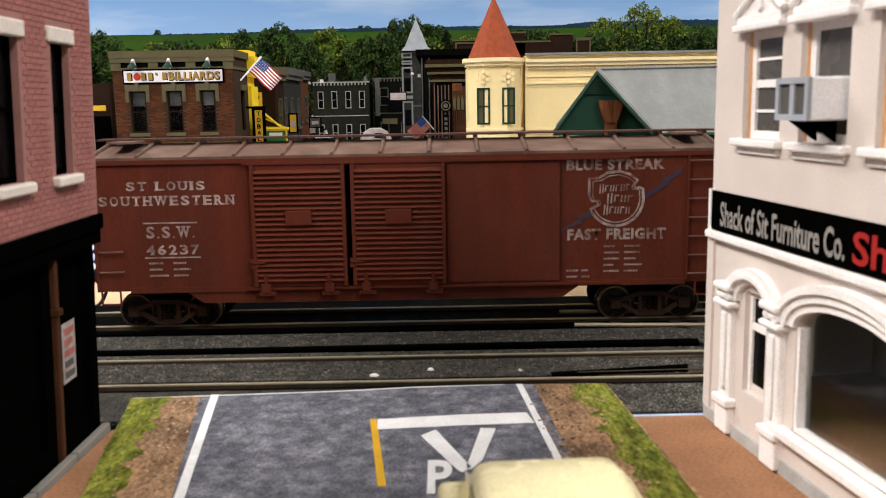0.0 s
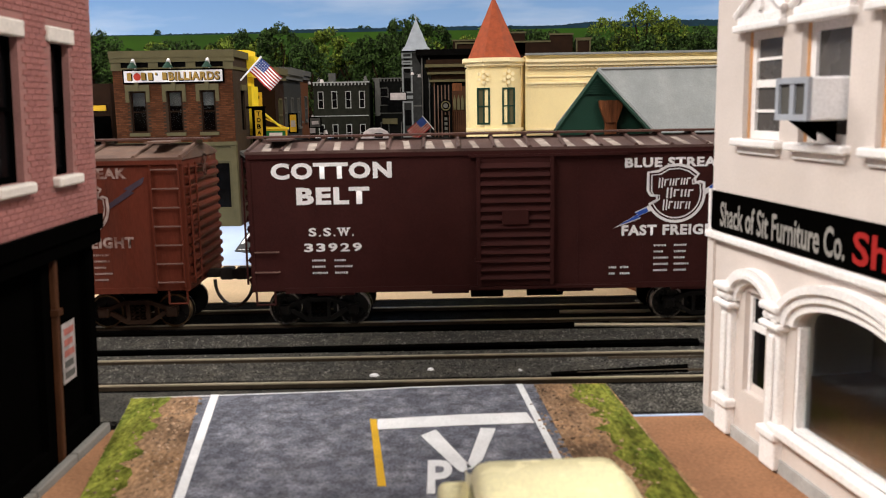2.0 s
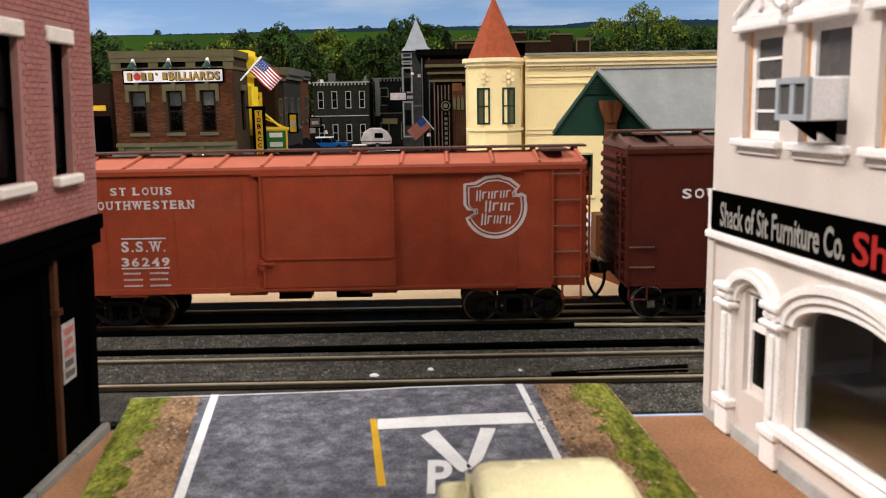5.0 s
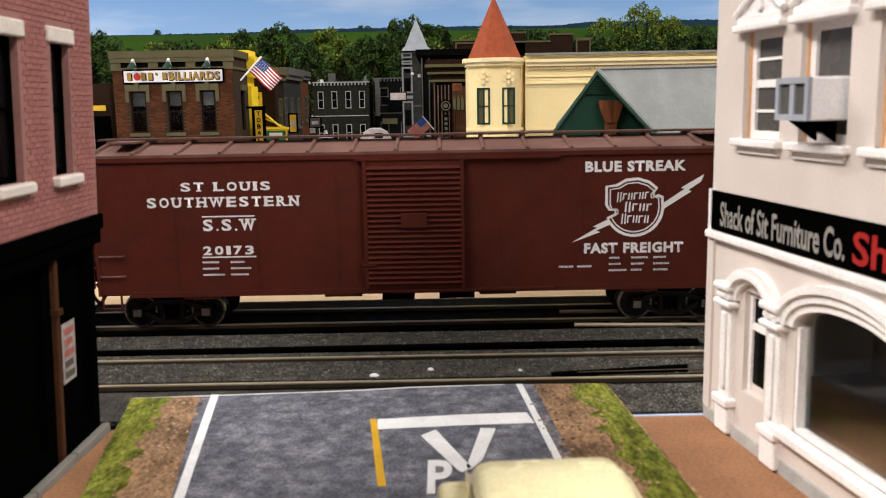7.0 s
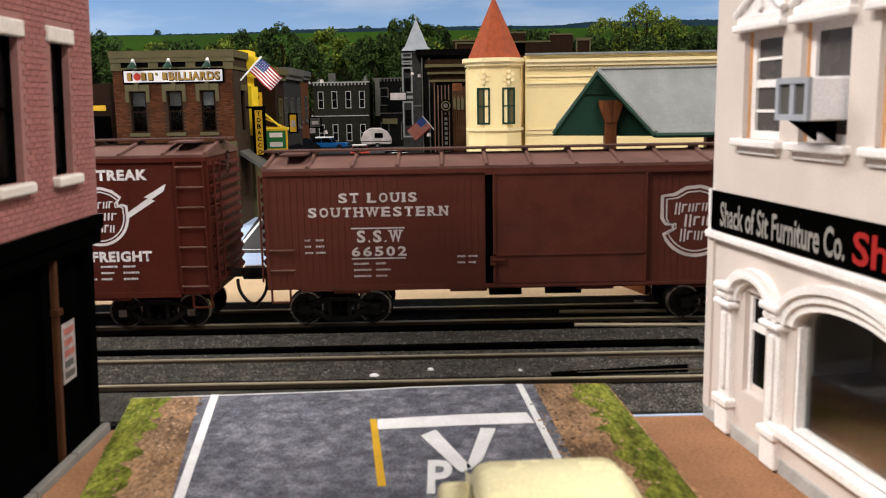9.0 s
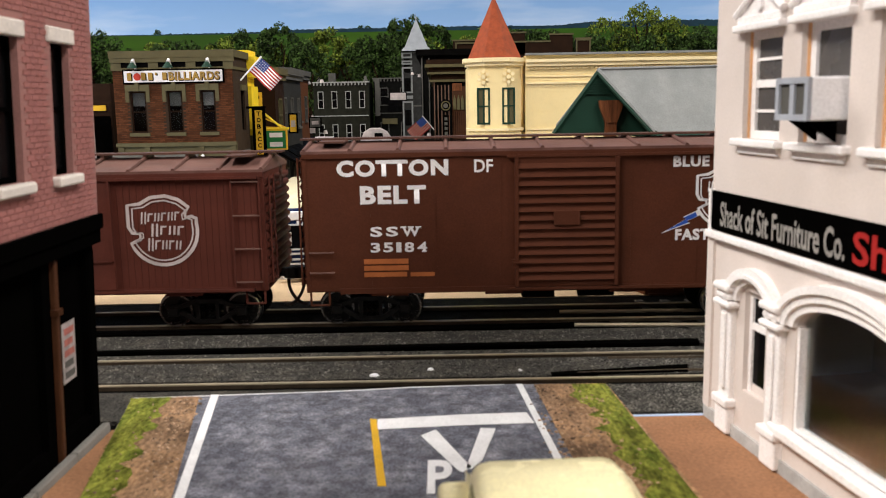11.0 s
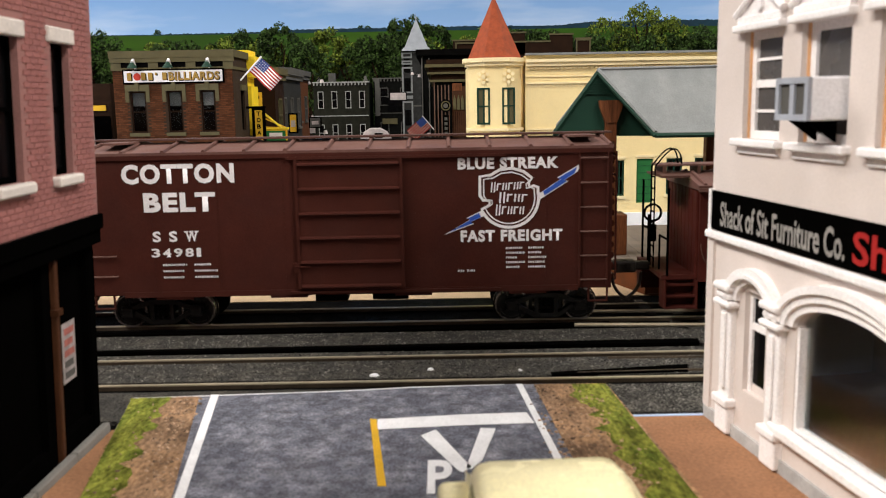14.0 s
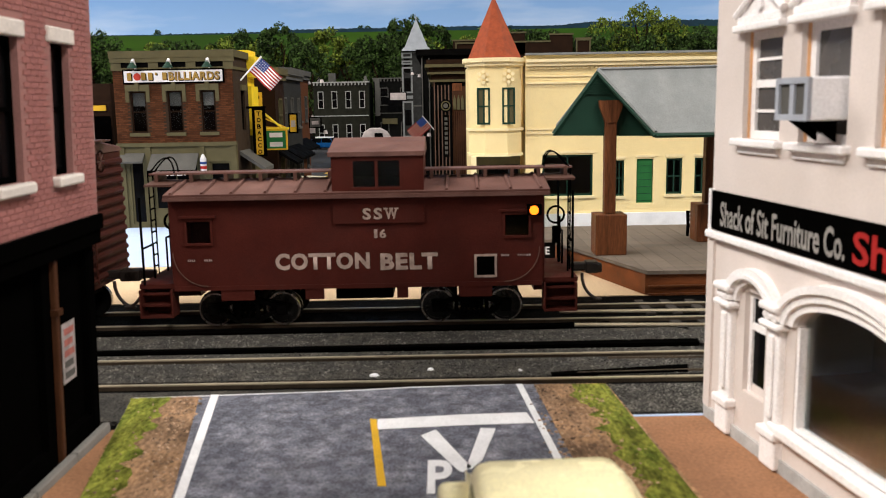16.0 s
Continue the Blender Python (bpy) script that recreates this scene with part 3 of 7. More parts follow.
def brick_shop():
    b = thing("brick_shop", -6.78, 16.8, -0.2, "pink-red brick shop with black storefront and stone lintels", "building", rz=90, rx=2.3)
    W = [(-1.74, -1.02), (-3.8, -2.9), (-5.9, -5.0), (-7.9, -7.0)]
    Z0, Z1 = 5.15, 7.42
    holes = [(x0, x1, Z0, Z1) for x0, x1 in W]
    front_low = [(-1.75, -0.35, 0.4, 3.7), (-4.2, -2.25, 0.4, 3.7), (-7.6, -4.8, 0.4, 3.7)]
    bm = bmesh.new()
    wall_cells(bm, -12, 0, 4.3, 11.5, holes, lambda u, v, w: (u, w, v), 0.25)
    part("front_wall", bm, "mortar", b)
    bm = bmesh.new()
    wall_cells(bm, -12, -0.02, 0, 4.28, front_low, lambda u, v, w: (u, w + 0.12, v), 0.2)
    low = part("storefront", bm, "black", b, "black painted storefront")
    for x0, x1 in ((-1.75, -0.35), (-4.2, -2.25), (-7.6, -4.8)):
        part("shop_pane", boxes((x0, x1, 0.26, 0.27, 0.4, 3.7)), "black", low)
    bm = boxes((-12.02, 0.06, -0.08, 0.12, 4.02, 4.3), (-12.02, 0.03, -0.03, 0.12, 3.75, 4.0))
    part("cornice", bm, "black", low)
    for x in (-1.87, -4.6):
        part("pilaster", bevelled(boxes((x - 0.07, x + 0.07, 0.02, 0.2, 0, 3.72)), 0.03), "pillar_dark", low, "varnished reddish wooden pilaster")
        part("pilaster_cap", boxes((x - 0.1, x + 0.1, -0.02, 0.2, 2.75, 2.86)), "pillar_dark", low)
    ps = part("poster", boxes((-1.6, -1.05, 0.1, 0.11, 1.4, 2.5)), "notice", low, "pale notice with red print")
    for k in range(5):
        part("print_bar", boxes((-1.52, -1.12 - 0.05 * (k % 2), 0.092, 0.098, 2.28 - 0.2 * k, 2.4 - 0.2 * k)), "notice_red" if k in (0, 1, 2) else "stone_grey", ps)
    part("door", boxes((-0.3, -0.04, 0.1, 0.12, 0, 3.6)), "black", low)
    for s, x in ((1, -12), (-1, 0)):
        part("side_wall", boxes((min(x, x + s * 0.2), max(x, x + s * 0.2), 0.25, 9, 0, 11.5)), "brick_pink", b)
    part("back_wall", boxes((-12, 0, 9, 9.2, 0, 11.5)), "brick_pink", b)
    part("roof", boxes((-11.8, -0.2, 0.25, 9, 11, 11.1)), "soot", b)
    # Inner surfaces painted near-black, the rooms' shade in their colour.
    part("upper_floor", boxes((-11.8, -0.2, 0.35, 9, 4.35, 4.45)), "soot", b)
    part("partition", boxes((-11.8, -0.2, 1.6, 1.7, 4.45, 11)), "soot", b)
    for x0, x1 in W:
        win = part("window", window_frame(x0, x1, Z0, Z1, 0.12, 0.2, 0.09, 1, 2), "black", b, "black sash window")
        part("pane", boxes((x0 + 0.05, x1 - 0.05, 0.17, 0.18, Z0 + 0.05, Z1 - 0.05)), "window_dark", win)
        part("lintel", bevelled(boxes((x0 - 0.16, x1 + 0.16, -0.06, 0.2, Z1 - 0.03, Z1 + 0.23)), 0.03), "stone_white", b, "pale stone lintel")
        part("sill", bevelled(boxes((x0 - 0.14, x1 + 0.16, -0.14, 0.2, Z0 - 0.18, Z0)), 0.04), "stone_white", b, "pale stone sill")
    # bricks laid proud of the mortar
    course, blen = 0.096, 0.26
    me = finish("brick", boxes((0.008, blen - 0.008, -0.014, 0.01, 0.006, course - 0.01)), "brick_pink")
    rest = bmesh.new()
    count = 0
    for r in range(int((9.4 - 4.32) / course)):
        z = 4.32 + r * course
        x = -8.5 - (0.15 if r % 2 else 0)
        while x + blen < 0.0:
            hit = any(x + blen > h[0] - 0.02 and x < h[1] + 0.02 and z + course > Z0 - 0.25 and z < Z1 + 0.35 for h in holes)
            if not hit:
                if x > -3.2 and 4.3 < z < 7.9 and count < 300 and x + blen < -0.02:
                    piece("brick", me, b, x, 0, z)
                    count += 1
                else:
                    box(rest, x + 0.008, x + blen - 0.008, -0.014, 0.01, z + 0.006, z + course - 0.01)
            x += blen
    tagged(part("brickwork", rest, "brick_pink", b), kind="stuff")


brick_shop()


def furniture_shop():
    b = thing("furniture_shop", 5.16, 16.73, -0.2, "white plaster corner shop with arched shopfront and signboard", "building", rz=-81.6)
    L = 12.0
    W = [(1.06, 2.32), (2.88, 4.16), (4.8, 6.05), (6.8, 8.05)]
    Z0, Z1 = 5.56, 7.38
    up = [(x0, x1, Z0, Z1) for x0, x1 in W]
    low = [(1.42, 2.18, 1.05, 2.9), (3.12, 5.95, 0.9, 3.14)]
    # Height 15 adds unseen upper wall that blocks lamp light from the train.
    bm = bmesh.new()
    wall_cells(bm, 0, L, 0.3, 15, up + low, lambda u, v, w: (u, w, v), 0.3)
    part("front_wall", bm, "plaster", b)
    part("plinth", boxes((0, L, -0.06, 0.3, 0, 0.3)), "plinth_grey", b, "grey stone plinth")
    for s, x in ((1, 0), (-1, L)):
        part("side_wall", boxes((min(x, x + s * 0.2), max(x, x + s * 0.2), 0.3, 10, 0, 15)), "plaster", b)
    part("back_wall", boxes((0.2, L - 0.2, 10, 10.2, 0, 15)), "plaster", b)
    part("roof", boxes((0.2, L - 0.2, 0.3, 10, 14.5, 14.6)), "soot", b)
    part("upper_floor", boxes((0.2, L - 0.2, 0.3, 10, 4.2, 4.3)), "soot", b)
    part("shop_floor", boxes((0.2, L - 0.2, 0.3, 10, 0.7, 0.8)), "board_brown", b)
    part("partition", boxes((0.2, L - 0.2, 2.4, 2.5, 4.3, 14.5)), "stone_grey", b)
    # Added back wall, its colour paler to pass for a lit interior.
    part("shop_partition", boxes((0.2, L - 0.2, 3.4, 3.5, 0.8, 4.2)), "shop_lit_brown", b)
    part("corner_strip", boxes((-0.05, 0.2, -0.05, 0.3, 0.3, 4.5)), "plaster", b)
    # upper windows
    for i, (x0, x1) in enumerate(W):
        win = part("window", window_frame(x0 + 0.03, x1 - 0.06, Z0, Z1, 0.14, 0.22, 0.14, 1, 1), "trim_white", b, "white sash window")
        if i != 1:
            bm = boxes((x0 + 0.17, x1 - 0.2, 0.15, 0.21, Z0 + 0.87, Z0 + 1.0))
            for zz in (0.45, 1.32):
                box(bm, x0 + 0.17, x1 - 0.2, 0.16, 0.2, Z0 + zz, Z0 + zz + 0.05)
            part("mullion", bm, "trim_white", win)
        part("reveal", boxes((x0 - 0.005, x0 + 0.03, 0.1, 0.24, Z0, Z1)), "orange_wood", win, "orange-brown bare wood reveal")
        part("pane", boxes((x0 + 0.2, x1 - 0.1, 0.185, 0.195, Z0 + 0.1, Z1 - 0.1)), "pane_reflection", win)
        part("blind", boxes((x0 + 0.22, x1 - 0.14, 0.2, 0.22, Z0 + 1.0, Z1 - 0.1)), "stone_grey", win)
        hood = bmesh.new()
        box(hood, x0 - 0.2, x1 + 0.12, -0.16, 0.05, Z1 + 0.0, Z1 + 0.12)
        box(hood, x0 - 0.14, x1 + 0.06, -0.1, 0.05, Z1 + 0.12, Z1 + 0.26)
        bevelled(hood, 0.025)
        xm = (x0 + x1) / 2
        prism(hood, [(x0 - 0.16, Z1 + 0.26), (xm, Z1 + 0.72), (x1 + 0.08, Z1 + 0.26)], -0.06, 0.05, "y")
        for sa, sb in (((x0 - 0.2, -0.08, Z1 + 0.28), (xm, -0.08, Z1 + 0.74)), ((xm, -0.08, Z1 + 0.74), (x1 + 0.12, -0.08, Z1 + 0.28))):
            rod(hood, sa, sb, 0.07, 8)
        disc(hood, (xm, Z1 + 0.42), 0.11, -0.12, 0.0, seg=12)
        part("window_hood", hood, "trim_white", b, "white moulded pediment")
        sill = bevelled(boxes((x0 - 0.18, x1 + 0.12, -0.16, 0.1, Z0 - 0.13, Z0)), 0.03)
        box(sill, x0 - 0.06, x1 + 0.02, -0.05, 0.05, Z0 - 0.25, Z0 - 0.13)
        part("sill", sill, "trim_white", b, "white moulded sill")
    # signboard
    sg = part("signboard", boxes((0.1, 11.8, -0.06, 0.0, 3.82, 4.55)), "black", b, "black fascia signboard")
    part("sign_moulding", bevelled(boxes((-0.02, 11.9, -0.14, 0.0, 3.66, 3.8)), 0.03), "trim_white", sg)
    part("sign_moulding", boxes((0.0, 0.1, -0.08, 0.0, 3.8, 4.58)), "trim_white", sg)
    word("Shack of Sit Furniture Co.", sg, 2.42, -0.066, 4.15, 3.9, 0.46, "sign_letter")
    word("Sho", sg, 5.2, -0.066, 4.16, 1.3, 0.48, "red")
    # arches and columns
    a1 = bmesh.new()
    for r0, r1, dy in ((0.4, 0.5, -0.1), (0.5, 0.57, -0.2), (0.57, 0.68, -0.16)):
        arc_band(a1, 1.8, 2.66, r0, r1, dy, 0.1, 0, 180, 20, 1.38)
    bmesh.ops.remove_doubles(a1, verts=a1.verts, dist=0.0005)
    part("door_arch", a1, "trim_white", b, "white moulded arch")
    a2 = bmesh.new()
    n = 24
    AC, AZ = 4.54, 2.64

    def oval(k, grow):
        w = math.pi * k / n
        return AC + (1.42 + grow) * math.cos(w), AZ + (0.48 + grow * 0.95) * math.sin(w)
    for g0, g1, dy in ((0.0, 0.15, -0.08), (0.15, 0.3, -0.14), (0.3, 0.44, -0.2)):
        for k in range(n):
            q = [oval(k, g0), oval(k, g1), oval(k + 1, g1), oval(k + 1, g0)]
            lo, hi = [a2.verts.new((x, dy, z)) for x, z in q], [a2.verts.new((x, 0.02, z)) for x, z in q]
            a2.faces.new(lo)
            for m in range(4):
                if m in (0, 1, 2, 3):
                    a2.faces.new((lo[m], hi[m], hi[(m + 1) % 4], lo[(m + 1) % 4]))
    bmesh.ops.remove_doubles(a2, verts=a2.verts, dist=0.0005)
    part("window_arch", a2, "trim_white", b, "white moulded arch")
    # wall between the arch and the square head of the opening
    bm = bmesh.new()
    for k in range(n):
        (xa, za), (xb, zb) = oval(k, 0), oval(k + 1, 0)
        prism(bm, [(xa, min(za, 3.13)), (xb, min(zb, 3.13)), (xb, 3.15), (xa, 3.15)], 0.004, 0.29, "y")
    bmesh.ops.remove_doubles(bm, verts=bm.verts, dist=0.0005)
    part("arch_spandrel", bm, "plaster", b)
    for xc in (0.92, 2.62):
        col = bmesh.new()
        box(col, xc - 0.22, xc + 0.2, -0.12, 0.05, 0.75, 2.5)
        box(col, xc - 0.1, xc + 0.08, -0.17, -0.12, 0.95, 2.4)
        bevelled(col, 0.04)
        part("column", col, "trim_white", b, "white half column")
        cap = bmesh.new()
        box(cap, xc - 0.32, xc + 0.3, -0.24, 0.05, 2.5, 2.62), box(cap, xc - 0.26, xc + 0.24, -0.2, 0.05, 2.64, 2.78), box(cap, xc - 0.3, xc + 0.28, -0.26, 0.05, 2.8, 2.94)
        bevelled(cap, 0.05)
        part("capital", cap, "trim_white", b)
        foot = bmesh.new()
        box(foot, xc - 0.3, xc + 0.28, -0.22, 0.05, 0.62, 0.78), box(foot, xc - 0.26, xc + 0.24, -0.16, 0.05, 0.1, 0.62)
        bevelled(foot, 0.04)
        part("column_base", foot, "trim_white", b)
    dr = part("shop_door", window_frame(1.3, 2.32, 0.5, 3.0, 0.1, 0.2, 0.22, 1, 1), "trim_white", b, "white glazed shop door")
    part("door_rail", boxes((1.5, 2.15, 0.1, 0.18, 2.2, 2.32)), "trim_white", dr), part("door_panel", boxes((1.5, 2.15, 0.13, 0.17, 0.7, 1.2)), "plaster", dr)
    part("pane", boxes((1.44, 2.12, 0.145, 0.155, 1.2, 2.85)), "window_dark", dr)
    fr = part("shop_window", boxes((2.98, 3.2, 0.02, 0.2, 0.85, 2.64), (5.9, 6.15, 0.02, 0.2, 0.85, 2.64), (3.05, 6.05, 0.02, 0.2, 0.78, 0.98)), "trim_white", b, "white framed shop window")
    part("window_ledge", bevelled(boxes((2.6, 6.6, -0.18, 0.1, 0.72, 0.9)), 0.04), "trim_white", fr)
    part("pane", boxes((3.1, 6.2, 0.15, 0.16, 0.9, 3.3)), "glass", fr)
    # the window unit that cools the upper room
    ac = thing("air_conditioner", 5.16, 16.73, -0.2, "grey-white window air conditioner hanging from an upper window", "air conditioner", rz=-81.6)
    part("case", bevelled(boxes((3.2, 4.08, -0.52, 0.2, 5.92, 6.54)), 0.03), "ac_white", ac)
    gr = part("grille_frame", window_frame(3.2, 4.08, 5.92, 6.54, -0.58, -0.52, 0.09, 2, 1, 0.12), "ac_grey", ac)
    part("grille", boxes((3.26, 4.02, -0.535, -0.522, 5.98, 6.48)), "stone_grey", gr)
    part("bracket", prism(bmesh.new(), [(-0.45, 5.92), (0.0, 5.92), (0.0, 5.6)], 3.35, 3.41, "x"), "black", ac)
    part("bracket", prism(bmesh.new(), [(-0.5, 5.92), (0.0, 5.92), (0.0, 5.6)], 3.85, 3.91, "x"), "black", ac)


furniture_shop()


def rounded_car(name, x, y, z, length, width, height, rz, body, roofmat, label, category="car", group="", cabin=(0.2, 0.75), hood=0.55):
    """A car along its local y, front towards -y."""
    c = thing(name, x, y, z, label, category, group, rz=rz)
    w, L = width / 2, length / 2
    wr = height * 0.22
    prof = [(-L, 0.18), (-L * 0.99, hood * 0.75), (-L * 0.9, hood * 0.95), (-L * 0.35, hood), (L * 0.6, hood), (L * 0.93, hood * 0.93), (L, hood * 0.7), (L, 0.18)]
    bm = bmesh.new()
    prism(bm, [(p, q * height) for p, q in prof], -w, w)
    bevelled(bm, height * 0.06)
    part("body", bm, body, c, smooth=False)
    y0, y1 = -L + length * cabin[0], -L + length * cabin[1]
    bm = bmesh.new()
    v = box(bm, -w * 0.86, w * 0.86, y0, y1, height * hood * 0.95, height * 0.92)
    for k in v[4:]:
        k.co.x *= 0.86
        k.co.y = (k.co.y - (y0 + y1) / 2) * 0.72 + (y0 + y1) / 2
    part("glasshouse", bevelled(bm, height * 0.04), "window_dark", c)
    bm = boxes((-w * 0.76, w * 0.76, (y0 + y1) / 2 - (y1 - y0) * 0.385, (y0 + y1) / 2 + (y1 - y0) * 0.385, height * 0.9, height))
    part("roof", bevelled(bm, height * 0.045), roofmat, c)
    bm = bmesh.new()
    for sx in (-1, 1):
        for yy in (y0 + 0.05, (y0 + y1) / 2, y1 - 0.05):
            rod(bm, (sx * w * 0.84, yy, height * hood * 0.95), (sx * w * 0.74, (yy - (y0 + y1) / 2) * 0.74 + (y0 + y1) / 2, height * 0.92), 0.035)
    part("pillar", bm, body, c)
    for sx in (-1, 1):
        for yy in (-L * 0.62, L * 0.6):
            wh = part("wheel", disc(bmesh.new(), (yy, wr), wr, sx * w * 0.8, sx * w * 1.01, "x"), "tyre", c)
            part("hubcap", disc(bmesh.new(), (yy, wr), wr * 0.5, sx * w * 1.01, sx * w * 1.04, "x"), "chrome", wh)
    for yy, n in ((-L - 0.04, "front_bumper"), (L - 0.03, "rear_bumper")):
        part(n, bevelled(boxes((-w * 0.98, w * 0.98, yy, yy + 0.07, height * 0.16, height * 0.27)), 0.02), "chrome", c)
    part("grille", boxes((-w * 0.6, w * 0.6, -L - 0.02, -L + 0.01, height * 0.3, height * 0.46)), "chrome", c)
    for sx in (-1, 1):
        part("headlight", disc(bmesh.new(), (sx * w * 0.76, height * 0.42), height * 0.07, -L - 0.03, -L + 0.03), "chrome", c)
        part("tail_light", disc(bmesh.new(), (sx * w * 0.78, height * 0.42), height * 0.05, L - 0.02, L + 0.02), "red", c)
    return c




def cream_sedan():
    c = thing("parked_car", 1.25, 9.4, RZ + 0.01, "glossy cream-yellow rounded sedan parked on the near street", "car", rz=3)
    bm = prism(bmesh.new(), [(-2.4, 0.3), (-2.4, 0.8), (-1.9, 1.2), (-1.2, 1.78), (0.3, 1.92), (1.0, 1.8), (1.5, 1.2), (2.3, 0.9), (2.35, 0.3)], -0.92, 0.92)
    bevelled(bm, 0.24, 4)
    part("body", bm, "paint_cream", c, smooth=True)
    for s in (-1, 1):
        for y in (-1.35, 1.3):
            bm = prism(bmesh.new(), [(y - 0.95, 0.25), (y - 0.85, 0.8), (y - 0.4, 1.25), (y + 0.35, 1.25), (y + 0.8, 0.8), (y + 0.9, 0.25)], s * 0.8, s * 1.3)
            part("fender", bevelled(bm, 0.14, 4), "paint_cream", c, smooth=True)
            wh = part("wheel", disc(bmesh.new(), (y, 0.38), 0.38, s * 0.95, s * 1.2, "x"), "tyre", c)
            part("hubcap", disc(bmesh.new(), (y, 0.38), 0.2, s * 1.2, s * 1.24, "x"), "chrome", wh)
        part("side_window", prism(bmesh.new(), [(-0.9, 1.2), (-0.75, 1.55), (0.7, 1.6), (1.1, 1.2)], s * 0.9, s * 0.935), "window_dark", c)
    part("rear_window", boxes((-0.5, 0.5, -1.75, -1.7, 1.3, 1.5)), "window_dark", c)
    for y, n in ((-2.48, "rear_bumper"), (2.38, "front_bumper")):
        part(n, bevelled(boxes((-1.1, 1.1, y, y + 0.1, 0.28, 0.42)), 0.03), "chrome", c)


cream_sedan()

# ---- the train ----
M["amber"] = glow("amber", (1.0, 0.2, 0.01), 2.2)
TRACK_Y, HALF = 25.17, 1.75
SPEED = 7.144  # centimetres in a second
CHECK = 0.25
MOVERS, WHEELS = [], []


def wheelset(parent, x, bright):
    bm = bmesh.new()
    ob = new("wheelset")
    ob.parent = parent
    ob.location = (x * U, 0, 0.46 * U)
    rod(bm, (0, -1.0, 0), (0, 1.0, 0), 0.09)
    part("axle", bm, "soot", ob)
    for s in (-1, 1):
        bm = bmesh.new()
        disc(bm, (0, 0), 0.46, s * 0.72, s * 0.9, seg=28)
        disc(bm, (0, 0), 0.52, s * 0.68, s * 0.72, seg=28)
        arc_band(bm, 0, 0, 0.36, 0.46, s * 0.9, s * 0.935, 0, 360, 28)
        disc(bm, (0, 0), 0.14, s * 0.9, s * 0.96, seg=12)
        for i in range(3):
            w = 2 * math.pi * i / 3
            rod(bm, (0.12 * math.cos(w), s * 0.91, 0.12 * math.sin(w)), (0.38 * math.cos(w), s * 0.91, 0.38 * math.sin(w)), 0.02)
        part("wheel", bm, "wheel_black", ob)
        bm = bmesh.new()
        arc_band(bm, 0, 0, 0.425, 0.472, s * 0.925, s * 0.945, 0, 360, 28)
        part("rim", bm, "rim_worn" if bright else "brass_worn", ob)
        bm = bmesh.new()
        arc_band(bm, 0, 0, 0.461, 0.472, s * 0.74, s * 0.925, 0, 360, 28)
        part("tread", bm, "steel" if bright else "brass_worn", ob)
    WHEELS.append((ob, x))


def truck(parent, x, bright, iron="truck_black", caps=""):
    for s in (-1, 1):
        y0, y1 = min(s * 1.02, s * 1.16), max(s * 1.02, s * 1.16)
        # cast side frame: an arched top bar, a dipped bottom bar and two columns, open between
        bm = bmesh.new()
        prism(bm, [(x - 1.14, 0.52), (x - 1.1, 0.62), (x - 0.8, 0.64), (x - 0.34, 0.8), (x + 0.34, 0.8), (x + 0.8, 0.64), (x + 1.1, 0.62), (x + 1.14, 0.52), (x + 0.76, 0.52), (x + 0.32, 0.68), (x - 0.32, 0.68), (x - 0.76, 0.52)], y0, y1, "y")
        prism(bm, [(x - 0.8, 0.4), (x - 0.74, 0.5), (x - 0.3, 0.24), (x + 0.3, 0.24), (x + 0.74, 0.5), (x + 0.8, 0.4), (x + 0.34, 0.12), (x - 0.34, 0.12)], y0, y1, "y")
        for k in (-0.32, 0.22):
            box(bm, x + k, x + k + 0.1, y0, y1, 0.2, 0.72)
        part("truck_frame", bm, iron, parent)
        for k in (-0.95, 0.95):
            o0, o1 = min(s * 1.04, s * 1.24), max(s * 1.04, s * 1.24)
            jb = part("journal_box", bevelled(boxes((x + k - 0.15, x + k + 0.15, o0, o1, 0.33, 0.6)), 0.035), iron, parent)
            c0, c1 = min(s * 1.24, s * 1.26), max(s * 1.24, s * 1.26)
            part("box_lid", bevelled(boxes((x + k - 0.11, x + k + 0.11, c0, c1, 0.36, 0.56)), 0.008), caps or iron, jb)
        for k in (-0.15, 0, 0.15):
            pts = [(x + k + 0.055 * math.cos(1.6 * i), s * 1.1 + 0.055 * math.sin(1.6 * i), 0.24 + 0.025 * i) for i in range(17)]
            part("spring", path_rod(pts, 0.018, seg=4), iron, parent)
        for k in (-0.42, 0.42):
            part("brake_shoe", boxes((x + k - 0.05, x + k + 0.05, min(s * 0.76, s * 0.9), max(s * 0.76, s * 0.9), 0.3, 0.66)), iron, parent)
    part("bolster", boxes((x - 0.28, x + 0.28, -1.0, 1.0, 0.4, 0.85)), "soot", parent)
    for k in (-0.95, 0.95):
        wheelset(parent, x + k, bright)


def coupler(parent, x, d):
    bm = boxes((min(x, x + d * 0.75), max(x, x + d * 0.75), -0.14, 0.14, 1.22, 1.46))
    box(bm, min(x + d * 0.42, x + d * 0.8), max(x + d * 0.42, x + d * 0.8), -0.24, 0.2, 1.16, 1.5)
    box(bm, min(x + d * 0.74, x + d * 0.9), max(x + d * 0.74, x + d * 0.9), -0.24, -0.04, 1.18, 1.46)
    part("coupler", bevelled(bm, 0.05), "coupler_iron", parent)
    pts = [(x + d * (0.3 + 0.55 * (1 - math.cos(math.pi * k / 10)) / 2), -0.32, 1.2 - 0.78 * math.sin(math.pi * k / 10 * 0.62) ** 0.8) for k in range(11)]
    part("air_hose", path_rod(pts, 0.05), "hose_grey", parent)


